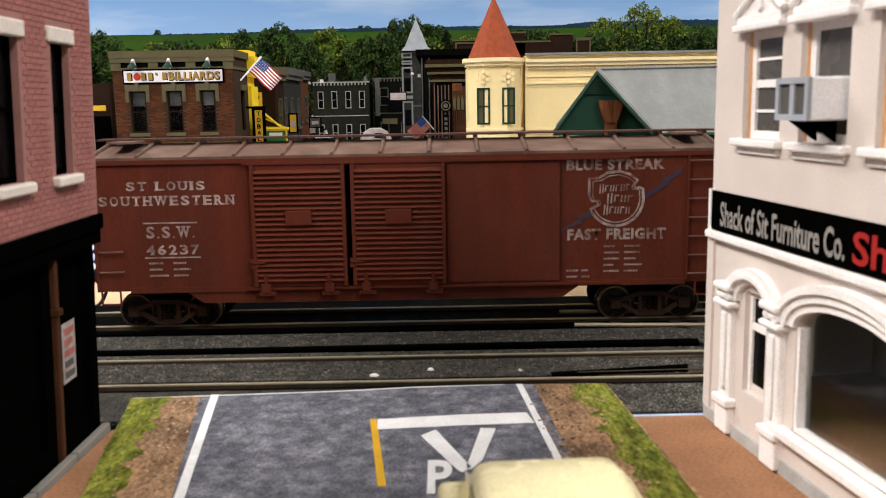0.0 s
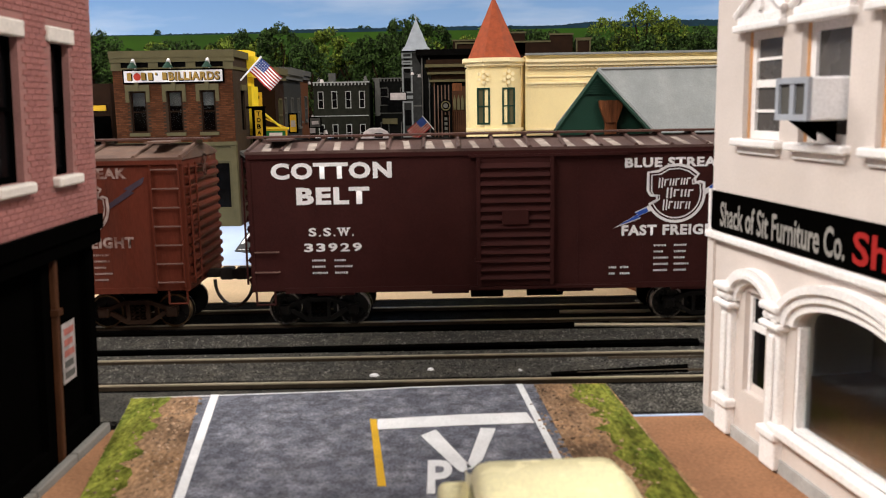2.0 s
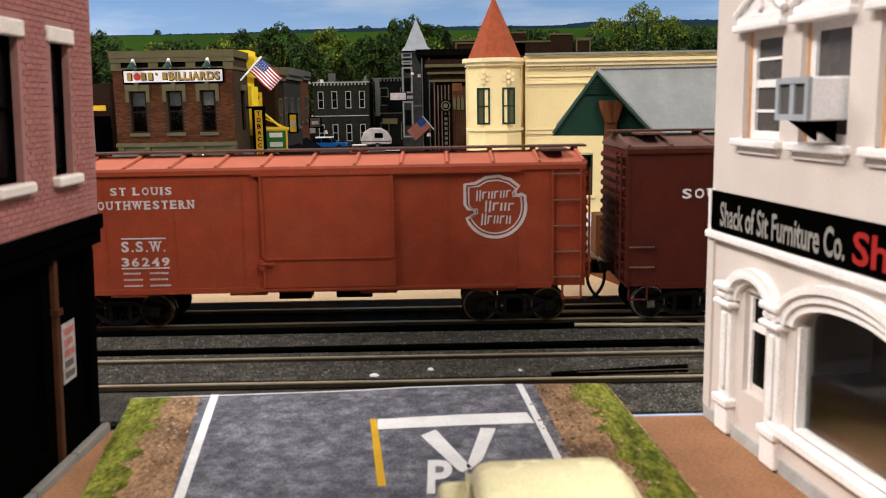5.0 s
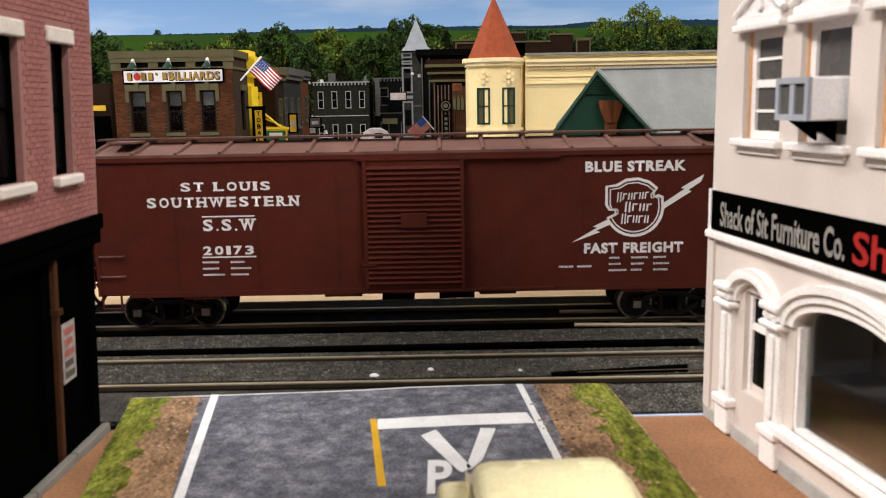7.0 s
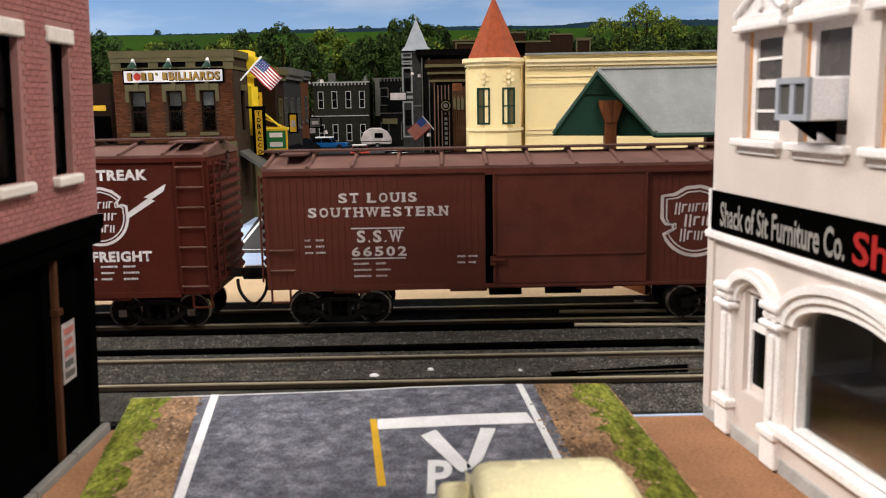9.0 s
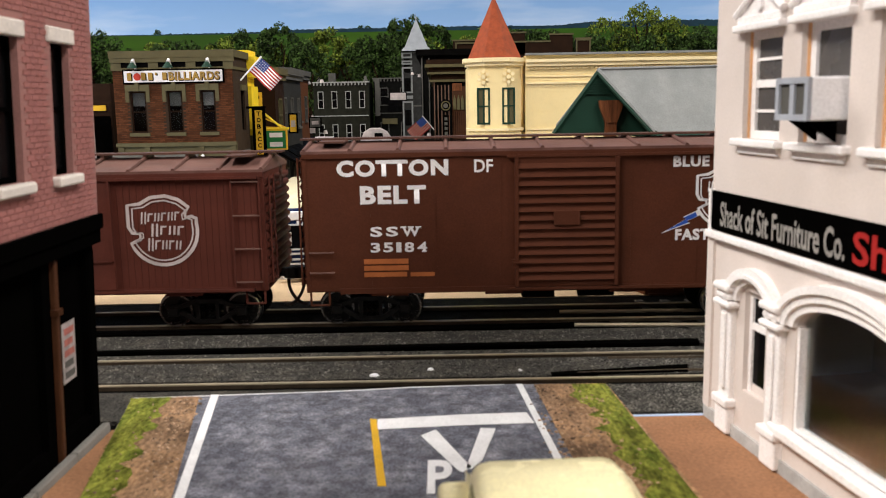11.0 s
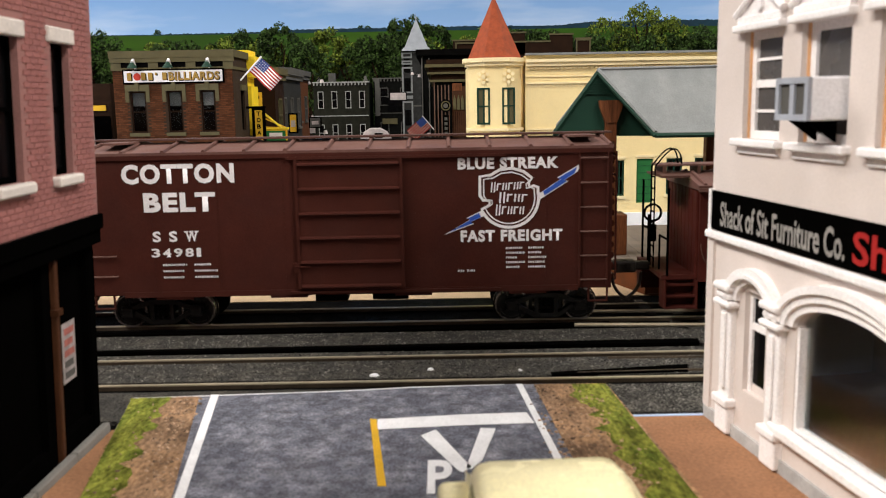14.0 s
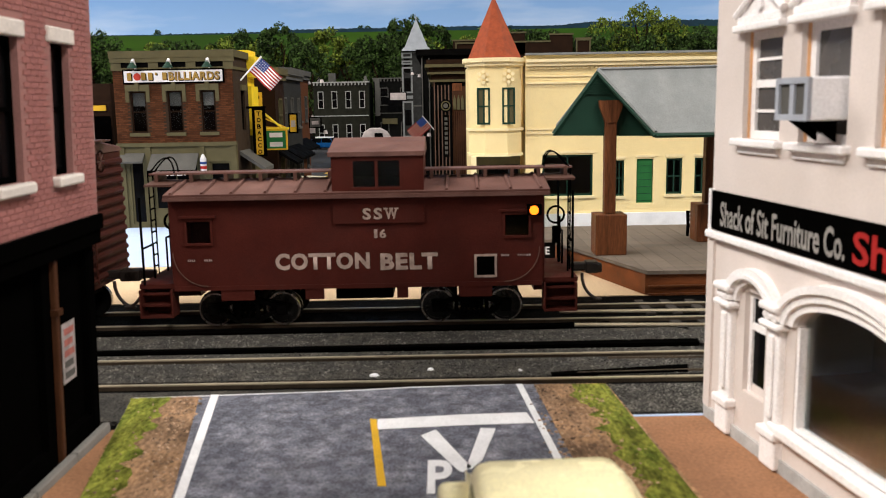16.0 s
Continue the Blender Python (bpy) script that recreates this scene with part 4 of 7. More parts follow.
def grab(bm, x0, x1, y, z, d=0.07, r=0.022):
    for a, b in (((x0, y, z), (x0, y - d, z)), ((x0, y - d, z), (x1, y - d, z)), ((x1, y - d, z), (x1, y, z))):
        rod(bm, a, b, r, 5)


def emblem(parent, x, z, r, material, bolt, y, bolt_y):
    """The shield herald as plain shapes: a notched outline, three rows of blocks, two lightning bolts."""
    for k, w in ((1.0, 0.05), (0.87, 0.022)):
        shield = [(math.cos(math.radians(a)), math.sin(math.radians(a))) for a in range(-158, 22, 10)]
        shield += [(0.98, 0.34), (0.84, 0.4), (0.68, 0.36), (0.66, 0.52), (0.78, 0.66), (0.5, 0.88), (0.12, 1.0), (-0.3, 0.96), (-0.62, 0.78), (-0.98, 0.74), (-0.98, 0.1), (-0.88, -0.06), (-0.66, -0.08), (-0.66, -0.24)]
        bm = bmesh.new()
        m = len(shield)
        ring = []
        for i in range(m):
            p, q = shield[i - 1], shield[(i + 1) % m]
            n = Vector((p[1] - q[1], q[0] - p[0])).normalized() * w
            ring.append([bm.verts.new((x + r * (k * shield[i][0] + e * n.x), yy, z + r * (k * shield[i][1] + e * n.y))) for e, yy in ((-1, y), (-1, y - 0.004), (1, y - 0.004), (1, y))])
        for i in range(m):
            for c in range(4):
                bm.faces.new((ring[i][c], ring[i][(c + 1) % 4], ring[(i + 1) % m][(c + 1) % 4], ring[(i + 1) % m][c]))
        bmesh.ops.recalc_face_normals(bm, faces=list(bm.faces))
        part("emblem_outline", bm, material, parent)
    for dz, dx, w, h, n in ((0.4, -0.04, 1.16, 0.24, 6), (0.0, 0.16, 1.0, 0.26, 4), (-0.42, 0.04, 1.0, 0.26, 5)):
        step = w * r / n
        for i in range(n):
            a = x + r * (dx - w / 2) + step * i
            zm, hh = z + r * (dz + 0.06 * (i / n - 0.5) * (1 if dz > 0.2 else -0.5)), r * h * (0.72 if i == 0 else 0.5)
            sl, t, wide = 0.03 * r, step * 0.24, step * 0.76
            bm = prism(bmesh.new(), [(a, zm - hh), (a + t, zm - hh), (a + t + sl, zm + hh), (a + sl, zm + hh)], y - 0.004, y, "y")
            if i % 2:
                prism(bm, [(a + t, zm + hh * 0.62), (a + wide, zm + hh * 0.62), (a + wide + sl, zm + hh), (a + t + sl, zm + hh)], y - 0.004, y, "y")
            else:
                prism(bm, [(a + wide - t, zm - hh), (a + wide, zm - hh), (a + wide + sl, zm + hh), (a + wide - t + sl, zm + hh)], y - 0.004, y, "y")
            part("emblem_block", bm, material, parent)

    if not bolt:
        return

    def bolt_shape(k, y0):
        bm = bmesh.new()
        up = [(1.0, 0.12), (1.75, 0.62), (1.62, 0.66), (2.42, 1.12), (2.32, 0.86), (1.88, 0.58), (2.0, 0.53), (1.05, -0.06)]
        lo = [(-0.94, -0.42), (-1.45, -0.66), (-1.3, -0.7), (-2.2, -1.22), (-1.2, -0.86), (-1.32, -0.8), (-0.86, -0.6)]
        for shape in (up, lo):
            cx, cz = sum(p[0] for p in shape) / len(shape), sum(p[1] for p in shape) / len(shape)
            prism(bm, [(x + r * (cx + (px - cx) * k), z + r * (cz + (pz - cz) * k)) for px, pz in shape], y0 - 0.003, y0, "y")
        return bm
    if bolt != material and bolt != "bolt_dark":
        part("emblem_bolt", bolt_shape(1.0, bolt_y), material, parent)
        part("emblem_bolt", bolt_shape(0.8, bolt_y - 0.004), bolt, parent)
    else:
        part("emblem_bolt", bolt_shape(1.0, bolt_y), bolt, parent)


def data_rows(parent, x, z, w, n, material, y, gap=0.17, seed=1, cols=2):
    """Small stencilled data, too small to read: rows of short bars."""
    rng = random.Random(seed)
    bm = bmesh.new()
    for i in range(n):
        for k in range(cols):
            a = x + w * k / cols
            b = a + w / cols * rng.uniform(0.45, 0.8)
            c = a
            while c < b:
                e = c + rng.uniform(0.025, 0.05)
                box(bm, c, e, y - 0.004, y, z - i * gap - 0.026, z - i * gap + 0.026)
                c = e + 0.02
    part("data_stencil", bm, material, parent)


def rule(parent, x0, x1, z, material, y):
    part("painted_rule", boxes((x0, x1, y - 0.004, y, z - 0.018, z + 0.018)), material, parent)


def boxcar(x_start, length, label, body, roof, z_sill, z_eave, z_top, door, trucks, ribs=11, end_ribs=12, bright=True, belly=0.0, wood=False, bare=False, ladder=7, slats=21, streaks=False, truck_mat="truck_black", caps=""):
    car = thing("boxcar", x_start, TRACK_Y, 0, label, "boxcar", "cars of the passing freight train")
    L, y = length / 2, -HALF
    n = 40 if wood else 1
    bm = bmesh.new()
    if wood:
        box(bm, -L, L, y + 0.02, HALF, z_sill + 0.01, z_eave)
    else:
        box(bm, -L, L, y, HALF, z_sill, z_eave)
        bevelled(bm, 0.03)
    hull = part("body", bm, body, car)
    if wood:
        w = length / (n * 2)
        me = finish("board", boxes((0.005, w - 0.005, 0.0, 0.1, 0, z_eave - z_sill)), body)
        for i in range(n * 2):
            piece("board", me, hull, -L + w * i, y, z_sill)
    # ends: corrugated
    for d in (-1, 1):
        bm = bmesh.new()
        for i in range(end_ribs):
            z = z_sill + 0.15 + (z_eave - z_sill - 0.3) * (i + 0.5) / end_ribs
            rod(bm, (d * L, y + 0.12, z), (d * L, HALF - 0.12, z), 0.1, 8)
        part("end_corrugation", bm, body, car)
    # roof
    bm = bmesh.new()
    rise = z_eave + (z_top - z_eave) * 0.72
    prism(bm, [(-HALF - 0.04, z_eave), (-HALF - 0.04, z_eave + 0.07), (0, rise), (HALF + 0.04, z_eave + 0.07), (HALF + 0.04, z_eave)], -L - 0.03, L + 0.03)
    part("roof", bm, roof, car)
    for i in range(ribs + 1):
        a = -L + length * i / ribs
        a = min(max(a, -L + 0.05), L - 0.05)
        bm = bmesh.new()
        for s in (-1, 1):
            rod(bm, (a, s * (HALF + 0.02), z_eave + 0.08), (a, 0.1 * s, rise + 0.02), 0.055, 6)
        part("roof_rib", bm, roof, car)
    bm = bmesh.new()
    for k in range(3):
        box(bm, -L - 0.25, L + 0.25, -0.36 + k * 0.25, -0.14 + k * 0.25, z_top - 0.05, z_top)
    part("running_board", bm, "walkway", car)
    for i in range(ribs + 1):
        a = min(max(-L + length * i / ribs, -L + 0.05), L - 0.05)
        part("saddle", boxes((a - 0.05, a + 0.05, -0.34, 0.34, rise - 0.05, z_top - 0.05)), "walkway", car)
    for d in (-1, 1):
        part("lateral_walk", boxes((d * (L - 0.75) - 0.35, d * (L - 0.75) + 0.35, -1.4, -0.36, z_top - 0.1, z_top - 0.05)), "walkway" if wood or bare else roof, car)
    # eave and sill strips
    part("eave_strip", boxes((-L, L, y - 0.05, y, z_eave - 0.12, z_eave)), body, car)
    part("side_sill", boxes((-L + 0.9, L - 0.9, y - 0.03, y, z_sill - 0.05, z_sill + 0.1)), body, car)
    if belly:
        bm = bmesh.new()
        prism(bm, [(-L * 0.72, z_sill), (-L * 0.66, z_sill - belly), (L * 0.5, z_sill - belly), (L * 0.56, z_sill)], y, y + 0.12, "y")
        part("fishbelly_sill", bm, body, car)
    else:
        for a in (-0.34, -0.12, 0.12, 0.34):
            part("sill_tab", boxes((length * a - 0.5, length * a + 0.5, y, y + 0.1, z_sill - 0.12, z_sill)), body, car)
    # underframe
    part("centre_sill", boxes((-L + 0.3, L - 0.3, -0.3, 0.3, z_sill - 0.25, z_sill)), "soot", car)
    bm = boxes((-1.1, -0.2, -0.9, -0.3, z_sill - 0.42, z_sill))
    rod(bm, (0.5, -0.6, z_sill - 0.25), (1.5, -0.6, z_sill - 0.25), 0.22, 12)
    part("brake_gear", bm, "soot", car)
    # doors
    for (xc, w, kind) in door:
        d = part("door", bevelled(boxes((xc - w / 2, xc + w / 2, y - 0.09, y - 0.01, z_sill + 0.08, z_eave - 0.16)), 0.02), body, car)
        bm = bmesh.new()
        h0, h1 = z_sill + 0.2, z_eave - 0.3
        if kind == "louvre":
            k = slats
            step = (h1 - h0) / k
            for i in range(k):
                z = h0 + step * i
                prism(bm, [(y - 0.085, z + step * 0.9), (y - 0.15, z + step * 0.5), (y - 0.17, z + step * 0.3), (y - 0.085, z + step * 0.12)], xc - w / 2 + 0.1, xc + w / 2 - 0.1)
            for s in (-1, 1):
                box(bm, xc + s * (w / 2 - 0.05) - 0.05, xc + s * (w / 2 - 0.05) + 0.05, y - 0.15, y - 0.085, h0 - 0.1, h1 + 0.12)
        elif kind == "panel":
            for i in range(6):
                z = h0 + (h1 - h0) * i / 5
                prism(bm, [(y - 0.2, z - 0.02), (y - 0.19, z + 0.015), (y - 0.085, z + 0.05), (y - 0.085, z - 0.04)], xc - w / 2 + 0.1, xc + w / 2 - 0.1)
            for s in (-1, 1):
                box(bm, xc + s * (w / 2 - 0.05) - 0.04, xc + s * (w / 2 - 0.05) + 0.04, y - 0.13, y - 0.085, h0 - 0.08, h1 + 0.12)
        else:
            box(bm, xc - w / 2, xc + w / 2, y - 0.12, y - 0.085, z_sill + 0.85, z_sill + 0.9)
            for s in (-1, 1):
                box(bm, xc + s * (w / 2 - 0.04) - 0.03, xc + s * (w / 2 - 0.04) + 0.03, y - 0.12, y - 0.085, h0 - 0.1, h1 + 0.12)
        part("door_rib", bm, body, d)
        bm = bmesh.new()
        grab(bm, xc - w / 2 - 0.05, xc - w / 2 + 0.3, y - 0.1, z_sill + 0.75, 0.06, 0.03)
        box(bm, xc - w / 2 - 0.08, xc - w / 2 + 0.06, y - 0.16, y - 0.09, z_sill + 0.6, z_sill + 0.85)
        part("door_latch", bm, body, d)
        if kind == "louvre":
            part("placard_board", bevelled(boxes((xc - 0.35, xc + 0.35, y - 0.2, y - 0.1, z_sill + 1.75, z_sill + 2.15)), 0.02), body, d)
    a, b = door[0][0] - door[0][1] / 2, door[-1][0] + door[-1][1] / 2
    part("door_track", boxes((a - 0.2, b + (b - a) * 0.95, y - 0.12, y, z_eave - 0.17, z_eave - 0.1)), body, car)
    part("door_rail", boxes((a - 0.2, b + (b - a) * 0.9, y - 0.12, y, z_sill + 0.0, z_sill + 0.07)), body, car)
    # ladders at one end, grabs at the other; stirrup steps
    bm = bmesh.new()
    for i in range(ladder):
        z = z_sill + 0.25 + (z_eave - z_sill - 0.5) * i / (ladder - 1)
        grab(bm, L - 0.85, L - 0.12, y, z)
    lad = part("ladder", bm, "rung_highlight", car)
    for a in (L - 0.87, L - 0.12):
        part("stile", boxes((a - 0.025, a + 0.025, y - 0.075, y - 0.03, z_sill + 0.1, z_eave - 0.1)), body, lad)
    bm = bmesh.new()
    for z in (z_sill + 0.55, z_sill + 1.1):
        grab(bm, -L + 0.12, -L + 0.75, y, z)
    part("grab_iron", bm, "rung_highlight", car)
    for s in (-L + 0.1, L - 0.6):
        bm = path_rod([(s, y + 0.03, z_sill), (s, y + 0.03, z_sill - 0.36), (s + 0.5, y + 0.03, z_sill - 0.36), (s + 0.5, y + 0.03, z_sill)], 0.03)
        part("stirrup_step", bm, body, car)
    bm = bmesh.new()
    arc_band(bm, 0, 0, 0.26, 0.32, -0.02, 0.02, 0, 360, 16)
    for v in bm.verts:
        v.co = Vector((L + 0.25, v.co.x - 0.5, v.co.z + z_eave - 0.2))
    for k in range(4):
        w = math.pi * k / 4
        rod(bm, (L + 0.25, -0.5 - 0.27 * math.cos(w), z_eave - 0.2 - 0.27 * math.sin(w)), (L + 0.25, -0.5 + 0.27 * math.cos(w), z_eave - 0.2 + 0.27 * math.sin(w)), 0.02, 5)
    rod(bm, (L, -0.5, z_eave - 0.2), (L + 0.26, -0.5, z_eave - 0.2), 0.04)
    part("brake_wheel", bm, "walkway", car)
    for d in (-1, 1):
        bm = bmesh.new()
        for i in range(7):
            z = z_sill + 0.3 + (z_eave - z_sill - 0.5) * i / 6
            rod(bm, (d * (L + 0.13), y + 0.1, z), (d * (L + 0.13), y + 0.75, z), 0.025, 5)
        for yy in (y + 0.1, y + 0.75):
            rod(bm, (d * (L + 0.13), yy, z_sill + 0.2), (d * (L + 0.13), yy, z_eave - 0.1), 0.03, 5)
        part("end_ladder", bm, body, car)
    for x in trucks:
        truck(car, x, bright, truck_mat, caps)
    # corner straps, side seams and rivet rows
    for s in (-1, 1):
        part("corner_strap", boxes((min(s * L, s * (L - 0.1)), max(s * L, s * (L - 0.1)), y - 0.02, y, z_sill, z_eave - 0.12)), body, car)
    if not wood:
        rivets = bmesh.new()
        for i in range(1, 8):
            a = -L + length * i / 8
            if any(abs(a - xc) < w / 2 + 0.15 for xc, w, _ in door):
                continue
            part("side_seam", boxes((a - 0.018, a + 0.018, y - 0.009, y, z_sill + 0.1, z_eave - 0.14)), body, car)
            for k in range(26):
                z = z_sill + 0.2 + (z_eave - z_sill - 0.45) * k / 25
                box(rivets, a + 0.05, a + 0.066, y - 0.008, y, z, z + 0.016)
        tagged(part("rivets", rivets, body, car), kind="stuff")
    if streaks:
        rng = random.Random(6)
        for i in range(22):
            bm = bmesh.new()
            a, w = -L + 0.5 + (length - 1.0) * i / 21 + rng.uniform(-0.08, 0.08), rng.uniform(0.07, 0.13)
            z0, z1 = z_eave + 0.075, rise - 0.01
            yb = rng.uniform(-0.75, -0.45)
            zb = z0 + (z1 - z0) * (1 + yb / (HALF + 0.04))
            q = [(a - w, -HALF - 0.03, z0), (a + w, -HALF - 0.03, z0), (a + w - 0.1, yb, zb), (a - w - 0.1, yb, zb)]
            lo, hi = [bm.verts.new(p) for p in q], [bm.verts.new((p[0], p[1], p[2] + 0.012)) for p in q]
            bm.faces.new(hi)
            for k in range(4):
                bm.faces.new((lo[k], hi[k], hi[(k + 1) % 4], lo[(k + 1) % 4]))
            part("roof_streak", bm, "roof_streak", car, "pale weathered streak")
    coupler(car, L, 1), coupler(car, -L, -1)
    MOVERS.append((car, x_start))
    return car


Y = -HALF - 0.012


def car_lettering(car, rows, material, y=Y):
    for text, x, z, w, h in rows:
        word(text, car, x, y, z, w, h, material)


# double-door weathered car
a = boxcar(-0.97, 16.8, "weathered oxide-red double-door freight boxcar with faded white lettering", "car_oxide", "roof_dust", 1.18, 4.72, 5.24,
           [(-2.86, 2.5, "louvre"), (-0.2, 2.5, "louvre")], (-6.72, 6.72), ribs=13, bright=False, belly=0.35, slats=22, truck_mat="truck_rust")
car_lettering(a, [("ST LOUIS", -6.38, 4.03, 2.09, 0.24), ("SOUTHWESTERN", -6.38, 3.64, 3.61, 0.26), ("S.S.W.", -6.33, 2.79, 1.29, 0.32), ("46237", -6.29, 2.31, 1.42, 0.27),
                  ("BLUE STREAK", 5.59, 4.39, 2.61, 0.29), ("FAST FREIGHT", 5.64, 2.53, 2.65, 0.31)], "letter_faded")
rule(a, -7.05, -5.6, 3.04, "letter_faded", Y), rule(a, -7.05, -5.55, 2.1, "letter_faded", Y)
data_rows(a, -6.95, 1.95, 1.3, 3, "letter_faded", Y, seed=3), data_rows(a, 5.3, 2.2, 1.1, 5, "letter_faded", Y, seed=4), data_rows(a, 4.3, 1.55, 0.8, 2, "letter_faded", Y, seed=5)
emblem(a, 5.61, 3.48, 0.73, "letter_faded", "bolt_dark", Y, Y)
# Black strip in place of the shade between the two doors.
part("door_gap", boxes((-1.59, -1.47, -HALF - 0.03, -HALF + 0.02, 1.25, 4.5)), "black", a, "black strip standing for the shaded gap between the doors")
for xr in (-3.8, -2.1, -1.1, 0.7):
    bm = boxes((xr - 0.12, xr + 0.12, -HALF - 0.2, -HALF - 0.1, 1.12, 1.36), (xr - 0.2, xr + 0.25, -HALF - 0.18, -HALF - 0.1, 1.04, 1.14))
    rod(bm, (xr, -HALF - 0.16, 1.3), (xr, -HALF - 0.16, 1.62), 0.05)
    part("door_roller", bm, "car_oxide", a)
part("red_panel", boxes((1.1, 4.1, -HALF - 0.06, -HALF - 0.01, 1.3, 4.5)), "car_oxide", a)

b = boxcar(16.16, 14.1, "dark maroon boxcar with bold white lettering and silver-streaked roof", "car_dark", "roof_silver", 1.1, 4.82, 5.24, [(0.07, 2.05, "louvre")], (-5.36, 5.36), ribs=15, slats=14, streaks=True)
car_lettering(b, [("COTTON", -4.8, 4.36, 3.21, 0.44), ("BELT", -4.78, 3.69, 1.95, 0.46), ("S.S.W.", -4.86, 2.72, 1.21, 0.23), ("33929", -4.83, 2.3, 1.55, 0.23),
                  ("BLUE STREAK", 4.36, 4.43, 2.74, 0.26), ("FAST FREIGHT", 4.32, 2.62, 2.79, 0.29)], "letter_white")
data_rows(b, -5.4, 1.95, 1.2, 3, "letter_white", Y, seed=7), data_rows(b, 3.8, 2.2, 1.1, 5, "letter_white", Y, seed=8), data_rows(b, 2.6, 1.62, 0.6, 2, "letter_white", Y, seed=9)
emblem(b, 4.36, 3.6, 0.76, "letter_white", "bolt_blue", Y, Y)

c = boxcar(31.94, 14.7, "bright orange-red boxcar with pale grey lettering and a matching roof", "car_red", "roof_red", 1.14, 4.42, 4.86, [(0.46, 3.56, "plain")], (-5.5, 5.5), ribs=12, bare=True, bright=False, ladder=5)
car_lettering(c, [("ST LOUIS", -4.48, 3.9, 1.64, 0.21), ("SOUTHWESTERN", -4.49, 3.53, 2.8, 0.23), ("S.S.W.", -4.52, 2.41, 1.18, 0.29), ("36249", -4.49, 1.99, 1.29, 0.24)], "letter_grey")
rule(c, -5.1, -3.9, 2.63, "letter_grey", Y), rule(c, -5.15, -3.85, 1.82, "letter_grey", Y)
data_rows(c, -5.1, 1.68, 1.4, 3, "letter_grey", Y, seed=11)
emblem(c, 4.94, 3.32, 0.82, "letter_grey", "", Y, Y)

d = boxcar(49.12, 17.45, "clean red-brown long boxcar with a ribbed door and white lettering", "car_maroon", "roof_brown", 1.06, 4.78, 5.24, [(-0.13, 2.68, "louvre")], (-6.95, 6.95), ribs=15, slats=23, caps="rim_worn")
car_lettering(d, [("ST LOUIS", -5.13, 3.99, 2.38, 0.24), ("SOUTHWESTERN", -5.22, 3.58, 4.05, 0.27), ("S.S.W", -5.09, 2.96, 1.39, 0.32), ("20173", -5.14, 2.27, 1.36, 0.24),
                  ("BLUE STREAK", 5.78, 4.34, 2.68, 0.29), ("FAST FREIGHT", 5.76, 2.15, 2.67, 0.29)], "letter_white")
rule(d, -5.8, -4.4, 3.19, "letter_white", Y), rule(d, -5.85, -4.4, 2.09, "letter_white", Y)
data_rows(d, -5.85, 1.95, 1.5, 3, "letter_white", Y, seed=13), data_rows(d, 5.1, 1.88, 1.8, 3, "letter_white", Y, seed=14, cols=3), data_rows(d, 3.75, 1.66, 1.0, 1, "letter_white", Y, seed=15)
emblem(d, 5.76, 3.24, 0.76, "letter_white", "letter_white", Y, Y)

e = boxcar(66.44, 14.3, "brown wood-sheathed boxcar with its side door ajar", "car_wood", "roof_brown", 1.15, 4.36, 4.84, [(1.02, 4.12, "plain")], (-5.3, 5.3), ribs=12, wood=True, ladder=4)
car_lettering(e, [("ST LOUIS", -4.11, 3.62, 2.09, 0.26), ("SOUTHWESTERN", -4.11, 3.24, 3.74, 0.26), ("S.S.W", -4.09, 2.58, 1.21, 0.33), ("66502", -4.11, 2.17, 1.48, 0.26)], "letter_grey")
rule(e, -4.85, -3.4, 2.8, "letter_grey", Y), rule(e, -4.85, -3.4, 1.98, "letter_grey", Y)
data_rows(e, -4.8, 1.84, 1.2, 3, "letter_grey", Y, seed=17), data_rows(e, -6.1, 2.5, 0.6, 3, "letter_grey", Y, seed=18), data_rows(e, -2.0, 2.0, 0.6, 2, "letter_grey", Y, seed=19)
emblem(e, 4.4, 2.84, 0.93, "letter_grey", "", Y, Y)
# No opening is cut; a black strip paints the door's dark gap.
part("door_gap", boxes((-1.24, -1.04, -HALF - 0.03, -HALF + 0.02, 1.25, 4.2)), "black", e, "black strip standing for the shaded opening of the door")

f = boxcar(81.65, 14.03, "light brown boxcar with white lettering, blue bolts and small placards", "car_brown", "roof_brown", 1.06, 4.8, 5.16, [(0.0, 2.76, "louvre")], (-5.36, 5.36), ribs=11, bare=True, slats=14)
car_lettering(f, [("COTTON", -4.62, 4.4, 2.97, 0.44), ("BELT", -4.62, 3.69, 1.76, 0.49), ("SSW", -4.59, 2.7, 1.33, 0.27), ("35184", -4.5, 2.27, 1.52, 0.27),
                  ("BLUE STREAK", 4.16, 4.44, 2.65, 0.29), ("FAST FREIGHT", 4.29, 2.48, 2.73, 0.31)], "letter_white")
data_rows(f, 4.35, 2.12, 0.8, 6, "letter_white", Y, 0.13, seed=21), word("DF", f, -2.2, Y, 4.42, 0.5, 0.34, "letter_white"), [part("stencil_bar", boxes((xa, xb, Y - 0.004, Y, za, zb)), "stencil_orange", f) for xa, xb, za, zb in ((-5.45, -4.25, 1.82, 1.96), (-5.45, -4.25, 1.64, 1.78), (-5.45, -4.3, 1.47, 1.6), (-4.2, -3.55, 1.47, 1.58))]
emblem(f, 4.26, 3.47, 0.79, "letter_white", "bolt_blue", Y, Y)
pl = part("placard", boxes((5.68, 6.24, Y - 0.01, Y, 1.34, 2.36)), "orange_wood", f)
part("placard_field", boxes((5.73, 6.19, Y - 0.02, Y - 0.01, 1.42, 2.3)), "letter_white", pl)
